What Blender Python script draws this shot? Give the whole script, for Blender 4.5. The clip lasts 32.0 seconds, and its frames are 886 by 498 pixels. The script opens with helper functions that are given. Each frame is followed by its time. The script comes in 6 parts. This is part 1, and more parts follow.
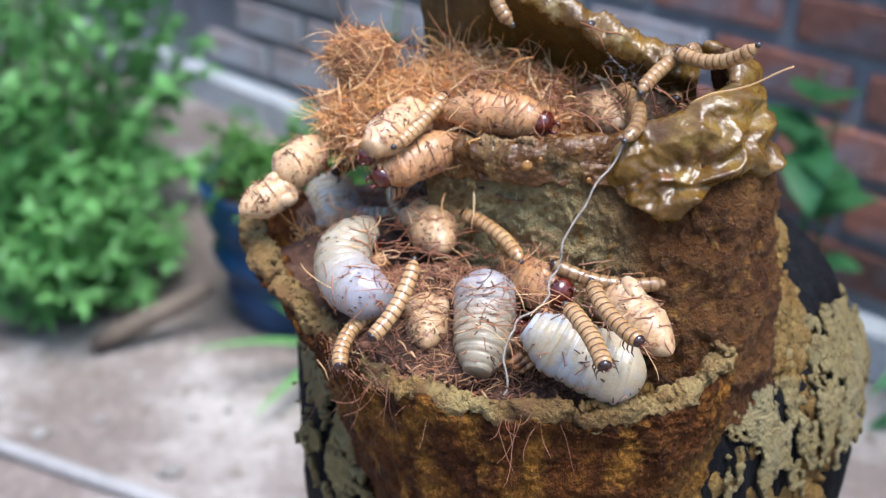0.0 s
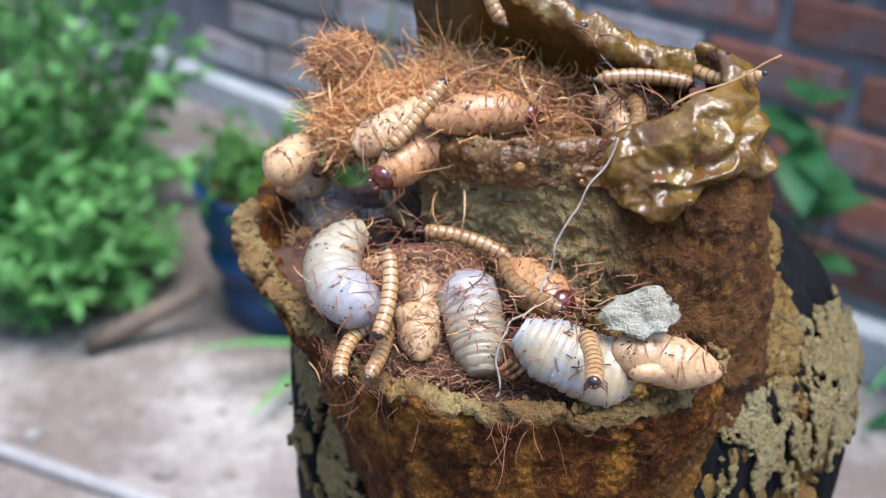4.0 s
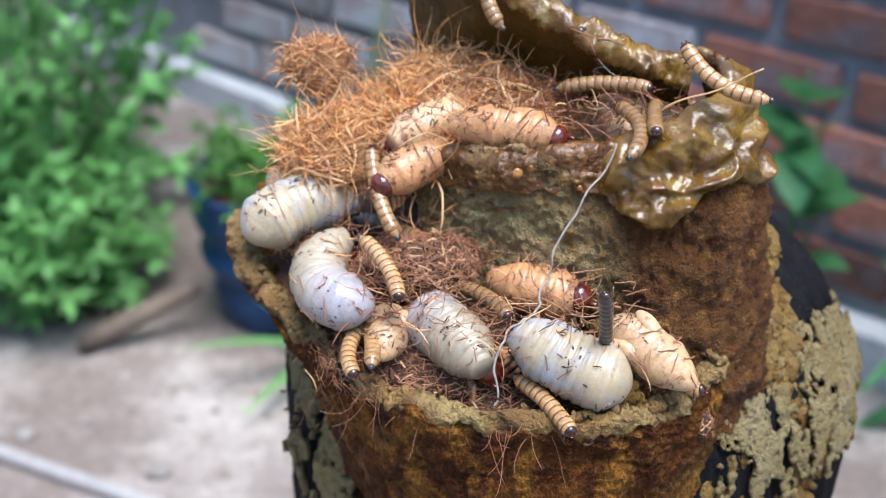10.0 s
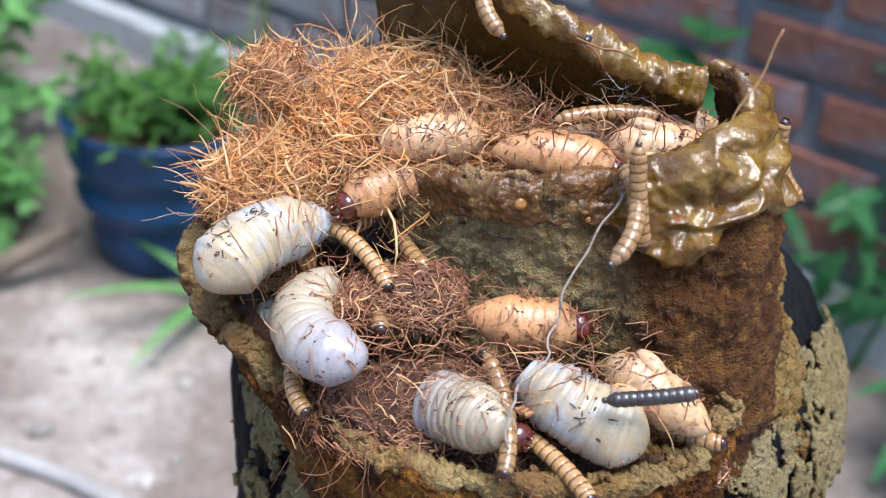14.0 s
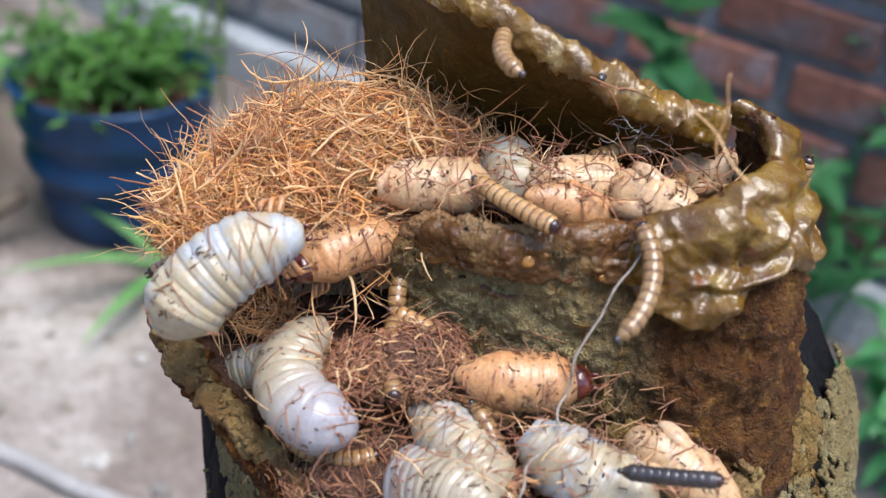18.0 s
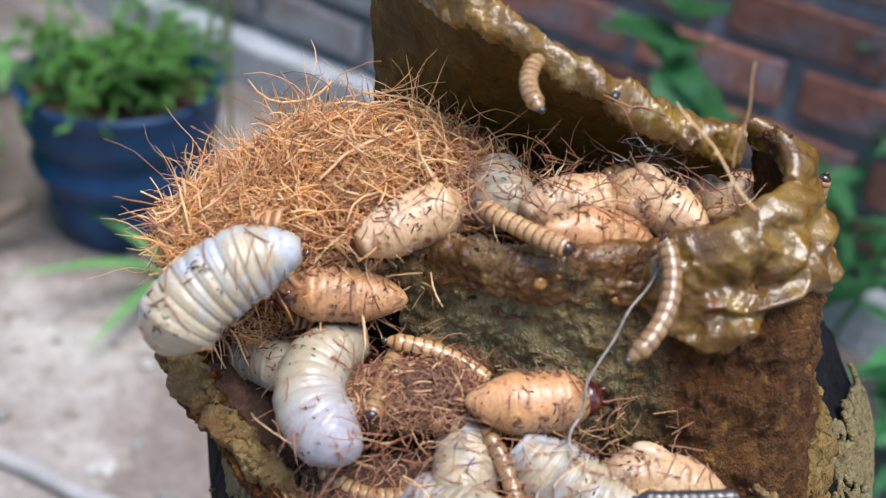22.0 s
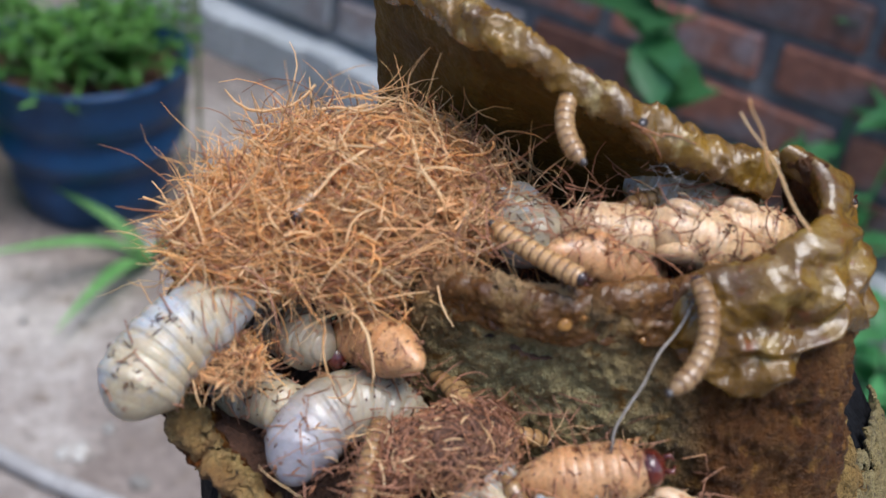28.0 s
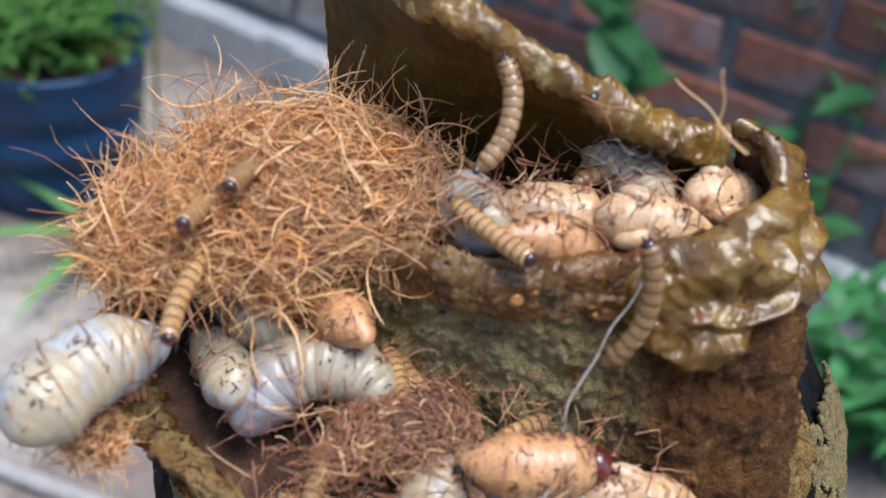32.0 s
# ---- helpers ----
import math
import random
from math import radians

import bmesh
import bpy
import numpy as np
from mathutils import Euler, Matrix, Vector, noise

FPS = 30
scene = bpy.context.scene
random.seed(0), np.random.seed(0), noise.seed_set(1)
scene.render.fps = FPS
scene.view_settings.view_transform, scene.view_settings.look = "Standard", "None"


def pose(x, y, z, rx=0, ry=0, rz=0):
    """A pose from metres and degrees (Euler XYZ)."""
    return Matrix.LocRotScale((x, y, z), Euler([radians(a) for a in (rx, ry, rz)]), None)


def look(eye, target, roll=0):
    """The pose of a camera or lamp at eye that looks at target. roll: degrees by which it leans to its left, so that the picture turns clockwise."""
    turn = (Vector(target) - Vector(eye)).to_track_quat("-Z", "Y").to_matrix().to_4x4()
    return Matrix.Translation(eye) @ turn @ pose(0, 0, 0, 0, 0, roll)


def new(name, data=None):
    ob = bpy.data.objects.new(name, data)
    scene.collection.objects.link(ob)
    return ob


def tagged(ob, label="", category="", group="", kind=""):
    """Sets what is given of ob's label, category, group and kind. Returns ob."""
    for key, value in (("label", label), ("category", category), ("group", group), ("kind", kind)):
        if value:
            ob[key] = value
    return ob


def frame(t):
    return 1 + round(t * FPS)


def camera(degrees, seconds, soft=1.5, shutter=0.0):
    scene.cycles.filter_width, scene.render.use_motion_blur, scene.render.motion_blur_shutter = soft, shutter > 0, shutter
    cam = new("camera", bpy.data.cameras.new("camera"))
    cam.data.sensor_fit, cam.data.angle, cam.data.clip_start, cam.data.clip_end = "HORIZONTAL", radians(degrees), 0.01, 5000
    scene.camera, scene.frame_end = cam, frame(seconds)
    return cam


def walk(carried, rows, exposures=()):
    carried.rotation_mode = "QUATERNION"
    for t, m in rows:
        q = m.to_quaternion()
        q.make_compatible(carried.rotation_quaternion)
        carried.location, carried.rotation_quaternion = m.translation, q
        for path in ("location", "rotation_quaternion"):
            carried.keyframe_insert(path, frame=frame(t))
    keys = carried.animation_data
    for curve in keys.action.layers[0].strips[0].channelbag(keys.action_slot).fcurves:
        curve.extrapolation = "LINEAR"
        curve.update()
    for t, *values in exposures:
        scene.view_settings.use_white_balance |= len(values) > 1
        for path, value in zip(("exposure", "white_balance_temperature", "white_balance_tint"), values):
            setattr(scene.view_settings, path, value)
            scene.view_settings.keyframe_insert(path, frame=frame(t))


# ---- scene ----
cam = camera(40.0, 32.0, soft=1.2)
cam.data.dof.use_dof, cam.data.dof.focus_distance, cam.data.dof.aperture_fstop = True, 0.39, 10.0
PATH = [
    (0, (-0.03632, -0.41123, 0.21638), (-0.03478, -0.05215, 0.04016), 0.49),
    (0.5, (-0.03823, -0.41137, 0.21621), (-0.03650, -0.05180, 0.04099), 0.60),
    (1, (-0.03872, -0.41013, 0.21644), (-0.03722, -0.05035, 0.04164), 0.62),
    (1.5, (-0.03663, -0.41070, 0.21645), (-0.03624, -0.05072, 0.04205), 0.46),
    (2, (-0.03530, -0.41164, 0.21535), (-0.03469, -0.05159, 0.04109), 0.44),
    (2.5, (-0.03550, -0.41043, 0.21583), (-0.03380, -0.05079, 0.04076), 0.48),
    (3, (-0.03522, -0.41058, 0.21591), (-0.03272, -0.05117, 0.04036), 0.57),
    (3.5, (-0.03541, -0.41022, 0.21630), (-0.03241, -0.05100, 0.04036), 0.57),
    (5.5, (-0.03502, -0.41012, 0.21630), (-0.03176, -0.05095, 0.04027), 0.63),
    (6, (-0.03540, -0.41004, 0.21619), (-0.03199, -0.05088, 0.04013), 0.59),
    (6.5, (-0.03629, -0.40969, 0.21650), (-0.03263, -0.05057, 0.04037), 0.63),
    (7, (-0.03582, -0.40917, 0.21661), (-0.03232, -0.05010, 0.04037), 0.60),
    (7.5, (-0.03806, -0.40888, 0.21722), (-0.03400, -0.04987, 0.04088), 0.74),
    (8, (-0.03757, -0.40861, 0.21755), (-0.03362, -0.04969, 0.04103), 0.68),
    (8.5, (-0.03705, -0.40880, 0.21743), (-0.03310, -0.04987, 0.04093), 0.62),
    (9, (-0.03603, -0.41013, 0.21700), (-0.03198, -0.05107, 0.04078), 0.59),
    (9.5, (-0.03595, -0.40897, 0.21717), (-0.03212, -0.04991, 0.04092), 0.59),
    (10, (-0.03694, -0.40536, 0.21851), (-0.03138, -0.04690, 0.04111), 0.68),
    (10.5, (-0.04510, -0.38847, 0.22277), (-0.03495, -0.03278, 0.04006), 1.53),
    (11, (-0.05292, -0.37623, 0.22369), (-0.02870, -0.02349, 0.03664), 2.48),
    (11.5, (-0.06288, -0.35919, 0.22699), (-0.03147, -0.01003, 0.03438), 3.13),
    (12, (-0.07473, -0.34507, 0.23052), (-0.03147, 0.00026, 0.03334), 3.66),
    (12.5, (-0.07489, -0.34211, 0.22855), (-0.02800, 0.00187, 0.02986), 4.68),
    (13, (-0.07059, -0.34743, 0.22878), (-0.02472, -0.00405, 0.02880), 4.03),
    (13.5, (-0.07148, -0.34783, 0.23177), (-0.02457, -0.00551, 0.03023), 3.59),
    (14, (-0.07713, -0.34158, 0.23193), (-0.02626, -0.00013, 0.02987), 3.96),
    (14.5, (-0.07957, -0.32757, 0.23422), (-0.02323, 0.01137, 0.02939), 4.42),
    (16.5, (-0.08555, -0.31289, 0.23891), (-0.02281, 0.02107, 0.02789), 5.34),
    (17, (-0.08418, -0.30472, 0.24042), (-0.02166, 0.02796, 0.02732), 5.46),
    (17.5, (-0.08580, -0.29674, 0.24121), (-0.02293, 0.03485, 0.02651), 5.61),
    (18, (-0.08586, -0.29309, 0.24178), (-0.01961, 0.03668, 0.02530), 5.70),
    (18.5, (-0.08742, -0.29062, 0.24160), (-0.01796, 0.03795, 0.02429), 6.15),
    (19, (-0.08466, -0.29176, 0.24161), (-0.01447, 0.03632, 0.02382), 6.05),
    (19.5, (-0.08545, -0.29160, 0.24232), (-0.01840, 0.03765, 0.02529), 5.75),
    (20, (-0.08663, -0.29265, 0.24206), (-0.01952, 0.03709, 0.02581), 5.84),
    (20.5, (-0.08487, -0.29400, 0.24150), (-0.01914, 0.03661, 0.02616), 5.73),
    (21, (-0.08619, -0.28899, 0.24225), (-0.02115, 0.04182, 0.02700), 5.71),
    (21.5, (-0.08620, -0.28683, 0.24258), (-0.02168, 0.04384, 0.02695), 5.67),
    (22, (-0.08592, -0.28508, 0.24280), (-0.02174, 0.04538, 0.02676), 5.65),
    (22.5, (-0.08663, -0.28547, 0.24317), (-0.02244, 0.04474, 0.02675), 5.69),
    (23, (-0.08661, -0.28569, 0.24299), (-0.02247, 0.04451, 0.02652), 5.71),
    (23.5, (-0.08624, -0.28697, 0.24306), (-0.02217, 0.04308, 0.02634), 5.65),
    (24, (-0.08589, -0.28623, 0.24274), (-0.02201, 0.04385, 0.02603), 5.75),
    (24.5, (-0.08758, -0.28505, 0.24290), (-0.02322, 0.04481, 0.02599), 5.79),
    (26.5, (-0.09422, -0.27004, 0.24621), (-0.02845, 0.05839, 0.02756), 5.89),
    (27, (-0.09764, -0.25753, 0.24797), (-0.02886, 0.06754, 0.02526), 6.40),
    (27.5, (-0.09727, -0.25474, 0.24859), (-0.02663, 0.06832, 0.02355), 6.33),
    (28, (-0.09646, -0.25412, 0.24753), (-0.02062, 0.06715, 0.02161), 6.74),
    (28.5, (-0.09490, -0.25200, 0.24757), (-0.01314, 0.06629, 0.01952), 6.83),
    (29, (-0.09543, -0.24813, 0.24806), (-0.00932, 0.06810, 0.01876), 7.09),
    (30, (-0.09704, -0.24473, 0.24774), (-0.00524, 0.06932, 0.01764), 7.76),
    (30.5, (-0.09957, -0.24499, 0.24621), (-0.00750, 0.06916, 0.01634), 7.86),
    (31, (-0.09334, -0.25044, 0.24509), (-0.00280, 0.06453, 0.01575), 7.49),
    (31.5, (-0.09096, -0.25790, 0.24418), (-0.00189, 0.05803, 0.01560), 7.13),
    (32, (-0.09234, -0.25374, 0.24288), (-0.00489, 0.06328, 0.01518), 7.55),
]
walk(cam, [(t, look(eye, target, roll)) for t, eye, target, roll in PATH],
     exposures=((0, 1.55, 6050, 10), (10, 1.6, 6150, 10), (14, 1.57, 6180, 10), (17, 1.40, 6330, 10), (22, 1.33, 6260, 10), (24, 1.09, 6230, 10), (27, 1.0, 6200, 10), (30, 1.16, 6170, 10), (32, 1.23, 6200, 10)))

# ---- light: bright overcast sky over a small yard, sun behind thin cloud ----
world = bpy.data.worlds.new("sky")
scene.world = world
world.use_nodes = True
wn = world.node_tree
sky = wn.nodes.new("ShaderNodeTexSky")
sky.sky_type, sky.sun_disc = "NISHITA", False
sky.sun_elevation, sky.sun_rotation = radians(72), radians(145)
sky.air_density, sky.dust_density = 1.3, 0.8
wn.nodes["Background"].inputs[1].default_value = 0.125
wn.links.new(sky.outputs[0], wn.nodes["Background"].inputs[0])
sun = new("sun", bpy.data.lights.new("sun", "SUN"))
sun.data.energy, sun.data.angle, sun.data.color = 2.25, radians(36), (1.0, 0.965, 0.93)
sun.matrix_world = look((0.16, -0.22, 0.95), (0, 0, 0))


# ---- materials ----
def mat(name, base, second=None, scale=40.0, rough=0.6, bump=0.3, grain=300.0, metal=0.0, coat=0.0, mix=(0.35, 0.65), third=None, tscale=8.0, tmix=(0.5, 0.7), stretch=(1, 1, 1), rough2=None, subsurf=0.0, vary=0.0, dist=0.0006, sheen=0.0, spot=None, thin=0.0, spec=0.5, island=0.0, dirt=None, shade=0.45):
    """A surface of two or three colours in patches, with grain and fine relief, in object space, sizes in 1/m."""
    m = bpy.data.materials.new(name)
    m.use_nodes = True
    nt, bsdf = m.node_tree, m.node_tree.nodes["Principled BSDF"]
    N, L = nt.nodes.new, nt.links.new
    co = N("ShaderNodeTexCoord")
    mp = N("ShaderNodeMapping")
    mp.inputs["Scale"].default_value = stretch
    L(co.outputs["Object"], mp.inputs[0])

    def noise_ramp(sc, lo, hi, detail=6.0):
        n = N("ShaderNodeTexNoise")
        n.inputs["Scale"].default_value, n.inputs["Detail"].default_value, n.inputs["Roughness"].default_value = sc, detail, 0.62
        L(mp.outputs[0], n.inputs["Vector"])
        r = N("ShaderNodeValToRGB")
        r.color_ramp.elements[0].position, r.color_ramp.elements[1].position = lo, hi
        L(n.outputs[0], r.inputs[0])
        return n, r

    def blend(fac, a, b):
        x = N("ShaderNodeMix")
        x.data_type = "RGBA"
        L(fac, x.inputs[0])
        for s, v in ((6, a), (7, b)):
            if isinstance(v, tuple):
                x.inputs[s].default_value = (*v, 1)
            else:
                L(v, x.inputs[s])
        return x.outputs[2]

    second = second or tuple(c * 0.7 for c in base)
    _, r1 = noise_ramp(scale, *mix)
    col = blend(r1.outputs[0], base, second)
    if third:
        _, r2 = noise_ramp(tscale, *tmix)
        share = r2.outputs[0]
        if spot:
            away = N("ShaderNodeVectorMath")
            away.operation, away.inputs[1].default_value = "DISTANCE", spot[:3]
            L(co.outputs["Object"], away.inputs[0])
            fall = N("ShaderNodeMapRange")
            fall.inputs[1].default_value, fall.inputs[2].default_value, fall.inputs[3].default_value, fall.inputs[4].default_value = spot[3] * 0.4, spot[3], 1.0, 0.0
            L(away.outputs["Value"], fall.inputs[0])
            times = N("ShaderNodeMath")
            times.operation = "MULTIPLY"
            L(fall.outputs[0], times.inputs[0])
            L(share, times.inputs[1])
            share = times.outputs[0]
        col = blend(share, col, third)
    if dirt:
        _, r4 = noise_ramp(*dirt[1:], 8.0)
        col = blend(r4.outputs[0], col, dirt[0])
    n3, r3 = noise_ramp(grain, 0.3, 0.75, 3.0)
    dark = N("ShaderNodeMix")
    dark.data_type, dark.blend_type = "RGBA", "MULTIPLY"
    dark.inputs[0].default_value = shade
    L(col, dark.inputs[6])
    L(r3.outputs[0], dark.inputs[7])
    col = dark.outputs[2]
    if vary:
        oi = N("ShaderNodeObjectInfo")
        hs = N("ShaderNodeHueSaturation")
        ma = N("ShaderNodeMapRange")
        ma.inputs[3].default_value, ma.inputs[4].default_value = 1 - vary, 1 + vary
        L(oi.outputs["Random"], ma.inputs[0])
        L(ma.outputs[0], hs.inputs["Value"])
        L(col, hs.inputs["Color"])
        col = hs.outputs[0]
    if island:
        ge = N("ShaderNodeNewGeometry")
        hs, ma = N("ShaderNodeHueSaturation"), N("ShaderNodeMapRange")
        ma.inputs[3].default_value, ma.inputs[4].default_value = 1 - island, 1 + island * 0.6
        L(ge.outputs["Random Per Island"], ma.inputs[0])
        L(ma.outputs[0], hs.inputs["Value"])
        L(col, hs.inputs["Color"])
        col = hs.outputs[0]
    L(col, bsdf.inputs["Base Color"])
    bsdf.inputs["Metallic"].default_value = metal
    if rough2 is None:
        bsdf.inputs["Roughness"].default_value = rough
    else:
        mr = N("ShaderNodeMapRange")
        mr.inputs[3].default_value, mr.inputs[4].default_value = rough, rough2
        L(r1.outputs[0], mr.inputs[0])
        L(mr.outputs[0], bsdf.inputs["Roughness"])
    bsdf.inputs["Specular IOR Level"].default_value = spec
    bsdf.inputs["Coat Weight"].default_value = coat
    bsdf.inputs["Coat Roughness"].default_value = 0.12
    bsdf.inputs["Sheen Weight"].default_value = sheen
    if subsurf:
        bsdf.inputs["Subsurface Weight"].default_value = subsurf
        bsdf.inputs["Subsurface Radius"].default_value = (0.006, 0.003, 0.0015)
        bsdf.inputs["Subsurface Scale"].default_value = 0.5
    if thin:
        tl, mx = N("ShaderNodeBsdfTranslucent"), N("ShaderNodeMixShader")
        L(col, tl.inputs[0])
        mx.inputs[0].default_value = thin
        L(bsdf.outputs[0], mx.inputs[1])
        L(tl.outputs[0], mx.inputs[2])
        L(mx.outputs[0], nt.nodes["Material Output"].inputs[0])
    if bump:
        b = N("ShaderNodeBump")
        b.inputs["Strength"].default_value, b.inputs["Distance"].default_value = bump, dist
        n4, _ = noise_ramp(grain * 0.33, 0.3, 0.7, 4.0)
        both = N("ShaderNodeMath")
        both.operation = "MULTIPLY_ADD"
        both.inputs[1].default_value = 1.3
        L(n4.outputs[0], both.inputs[0])
        L(n3.outputs[0], both.inputs[2])
        ad = N("ShaderNodeMath")
        ad.operation = "ADD"
        L(both.outputs[0], ad.inputs[0])
        L(r1.outputs[0], ad.inputs[1])
        L(ad.outputs[0], b.inputs["Height"])
        L(b.outputs[0], bsdf.inputs["Normal"])
    return m


MUD = mat("ochre_earth", (0.42, 0.25, 0.068), (0.26, 0.13, 0.032), 85, 0.75, 1.0, 1300, third=(0.42, 0.29, 0.11), tscale=46, tmix=(0.48, 0.66), dist=0.0026, spec=0.25)
# dirt here is orange mottling: ochre earth plus sun-caught spots put into the colour
MUD_DARK = mat("red_brown_damp_earth", (0.160, 0.048, 0.006), (0.046, 0.011, 0.002), 55, 0.65, 1.0, 800, third=(0.36, 0.205, 0.05), tscale=60, tmix=(0.25, 0.50), spot=(0.082, -0.045, -0.085, 0.066), dirt=((0.36, 0.15, 0.022), 75, 0.50, 0.62), rough2=0.5, dist=0.0030, spec=0.18, shade=0.6, stretch=(1, 1, 0.55))
MUD_HOLLOW = mat("grey_green_brown_earth", (0.20, 0.082, 0.018), (0.082, 0.024, 0.006), 60, 0.55, 1.0, 1300, third=(0.58, 0.46, 0.215), tscale=80, tmix=(0.22, 0.46), spot=(-0.008, -0.006, 0.014, 0.052), rough2=0.36, dist=0.0026, spec=0.3, dirt=((0.36, 0.175, 0.038), 150, 0.56, 0.67))
# Back wall's olive brown, toned down partly to stand for shade in the chamber.
MUD_INNER = mat("olive_shade_toned_earth", (0.150, 0.082, 0.012), (0.080, 0.040, 0.006), 40, 0.5, 0.7, 900, third=(0.19, 0.12, 0.03), tscale=14, tmix=(0.55, 0.7), dist=0.001, spec=0.2)
WET = mat("wet_ochre_resin", (0.185, 0.095, 0.012), (0.08, 0.034, 0.005), 60, 0.14, 0.5, 420, third=(0.27, 0.17, 0.04), tscale=75, tmix=(0.52, 0.70), coat=0.25, dist=0.0009, rough2=0.32, spec=0.45, shade=0.25, dirt=((0.16, 0.05, 0.012), 120, 0.60, 0.70))
CRUST = mat("dry_olive_mud_crust", (0.45, 0.35, 0.145), (0.33, 0.23, 0.080), 190, 0.95, 1.0, 1500, third=(0.48, 0.40, 0.21), tscale=30, tmix=(0.45, 0.7), dist=0.0024, dirt=((0.11, 0.075, 0.035), 260, 0.56, 0.66))
LIPM = mat("crumbly_lip_earth", (0.29, 0.165, 0.042), (0.15, 0.068, 0.017), 90, 0.75, 1.0, 700, third=(0.36, 0.26, 0.095), tscale=40, tmix=(0.48, 0.68), dist=0.0018)
TAR = mat("black_bark", (0.006, 0.006, 0.007), (0.014, 0.014, 0.016), 60, 0.7, 1.0, 500, third=(0.3, 0.25, 0.13), tscale=45, tmix=(0.66, 0.74), stretch=(1, 1, 0.25), dist=0.0015, spec=0.08)
SOIL = mat("dark_rooty_soil", (0.15, 0.068, 0.038), (0.06, 0.026, 0.014), 120, 0.85, 1.0, 900, third=(0.25, 0.12, 0.068), tscale=70, dist=0.0012)
GROUND = mat("grey_sandy_concrete", (0.25, 0.202, 0.178), (0.17, 0.133, 0.114), 7, 0.9, 0.6, 90, third=(0.43, 0.38, 0.345), tscale=3.5, tmix=(0.48, 0.62), dist=0.004, dirt=((0.20, 0.155, 0.125), 22, 0.56, 0.66))
BRICK = mat("red_brick", (0.38, 0.15, 0.10), (0.16, 0.07, 0.055), 11, 0.85, 0.7, 120, third=(0.24, 0.19, 0.20), tscale=9, tmix=(0.48, 0.62), vary=0.6, dist=0.003)
PALE_BRICK = mat("lime_smeared_brick", (0.38, 0.32, 0.31), (0.27, 0.17, 0.15), 9, 0.9, 0.7, 120, third=(0.46, 0.48, 0.50), tscale=7, tmix=(0.42, 0.58), vary=0.3, dist=0.003)
MORTAR = mat("blue_grey_mortar", (0.25, 0.27, 0.30), (0.14, 0.145, 0.16), 12, 0.9, 0.7, 120, third=(0.33, 0.36, 0.40), tscale=3.0, dist=0.003)
CEMENT = mat("pale_cement", (0.62, 0.64, 0.66), (0.46, 0.48, 0.49), 9, 0.9, 0.6, 100, dist=0.003)
BLUE = mat("blue_plastic", (0.010, 0.062, 0.165), (0.008, 0.042, 0.11), 10, 0.38, 0.2, 150, dist=0.0006, spec=0.35)
LEAF = mat("green_leaf", (0.33, 0.70, 0.24), (0.18, 0.48, 0.13), 18, 0.5, 0.3, 200, vary=0.3, thin=0.5, island=0.35)
LEAF2 = mat("deep_green_leaf", (0.15, 0.46, 0.18), (0.08, 0.30, 0.10), 18, 0.4, 0.3, 200, vary=0.3, thin=0.55, island=0.3)


# ---- building helpers ----
def part(name, bm, material, parent=None, label="", smooth=True):
    """One mesh object from a bmesh, under its thing or part."""
    me = bpy.data.meshes.new(name)
    bm.to_mesh(me)
    bm.free()
    for p in me.polygons:
        p.use_smooth = smooth
    for m in material if isinstance(material, (list, tuple)) else (material,):
        me.materials.append(m)
    ob = new(name, me)
    if parent:
        ob.parent = parent
    if label:
        ob["label"] = label
    return ob


def thing(name, label, category, group="", kind="", at=None):
    ob = new(name)
    ob.empty_display_size = 0.01
    if at is not None:
        ob.matrix_basis = at
    return tagged(ob, label, category, group, kind)


def spline(points, u):
    """A point on the Catmull-Rom curve through the points, u from 0 to 1."""
    n = len(points) - 1
    s = min(max(u, 0.0), 1.0) * n
    i = min(int(s), n - 1)
    f = s - i
    p = [Vector(points[min(max(k, 0), n)]) for k in (i - 1, i, i + 1, i + 2)]
    return 0.5 * (2 * p[1] + (p[2] - p[0]) * f + (2 * p[0] - 5 * p[1] + 4 * p[2] - p[3]) * f * f + (3 * p[1] - p[0] - 3 * p[2] + p[3]) * f ** 3)


def fbm(p, scale, octaves=4):
    return noise.fractal(Vector(p) * scale, 1.0, 2.0, octaves)


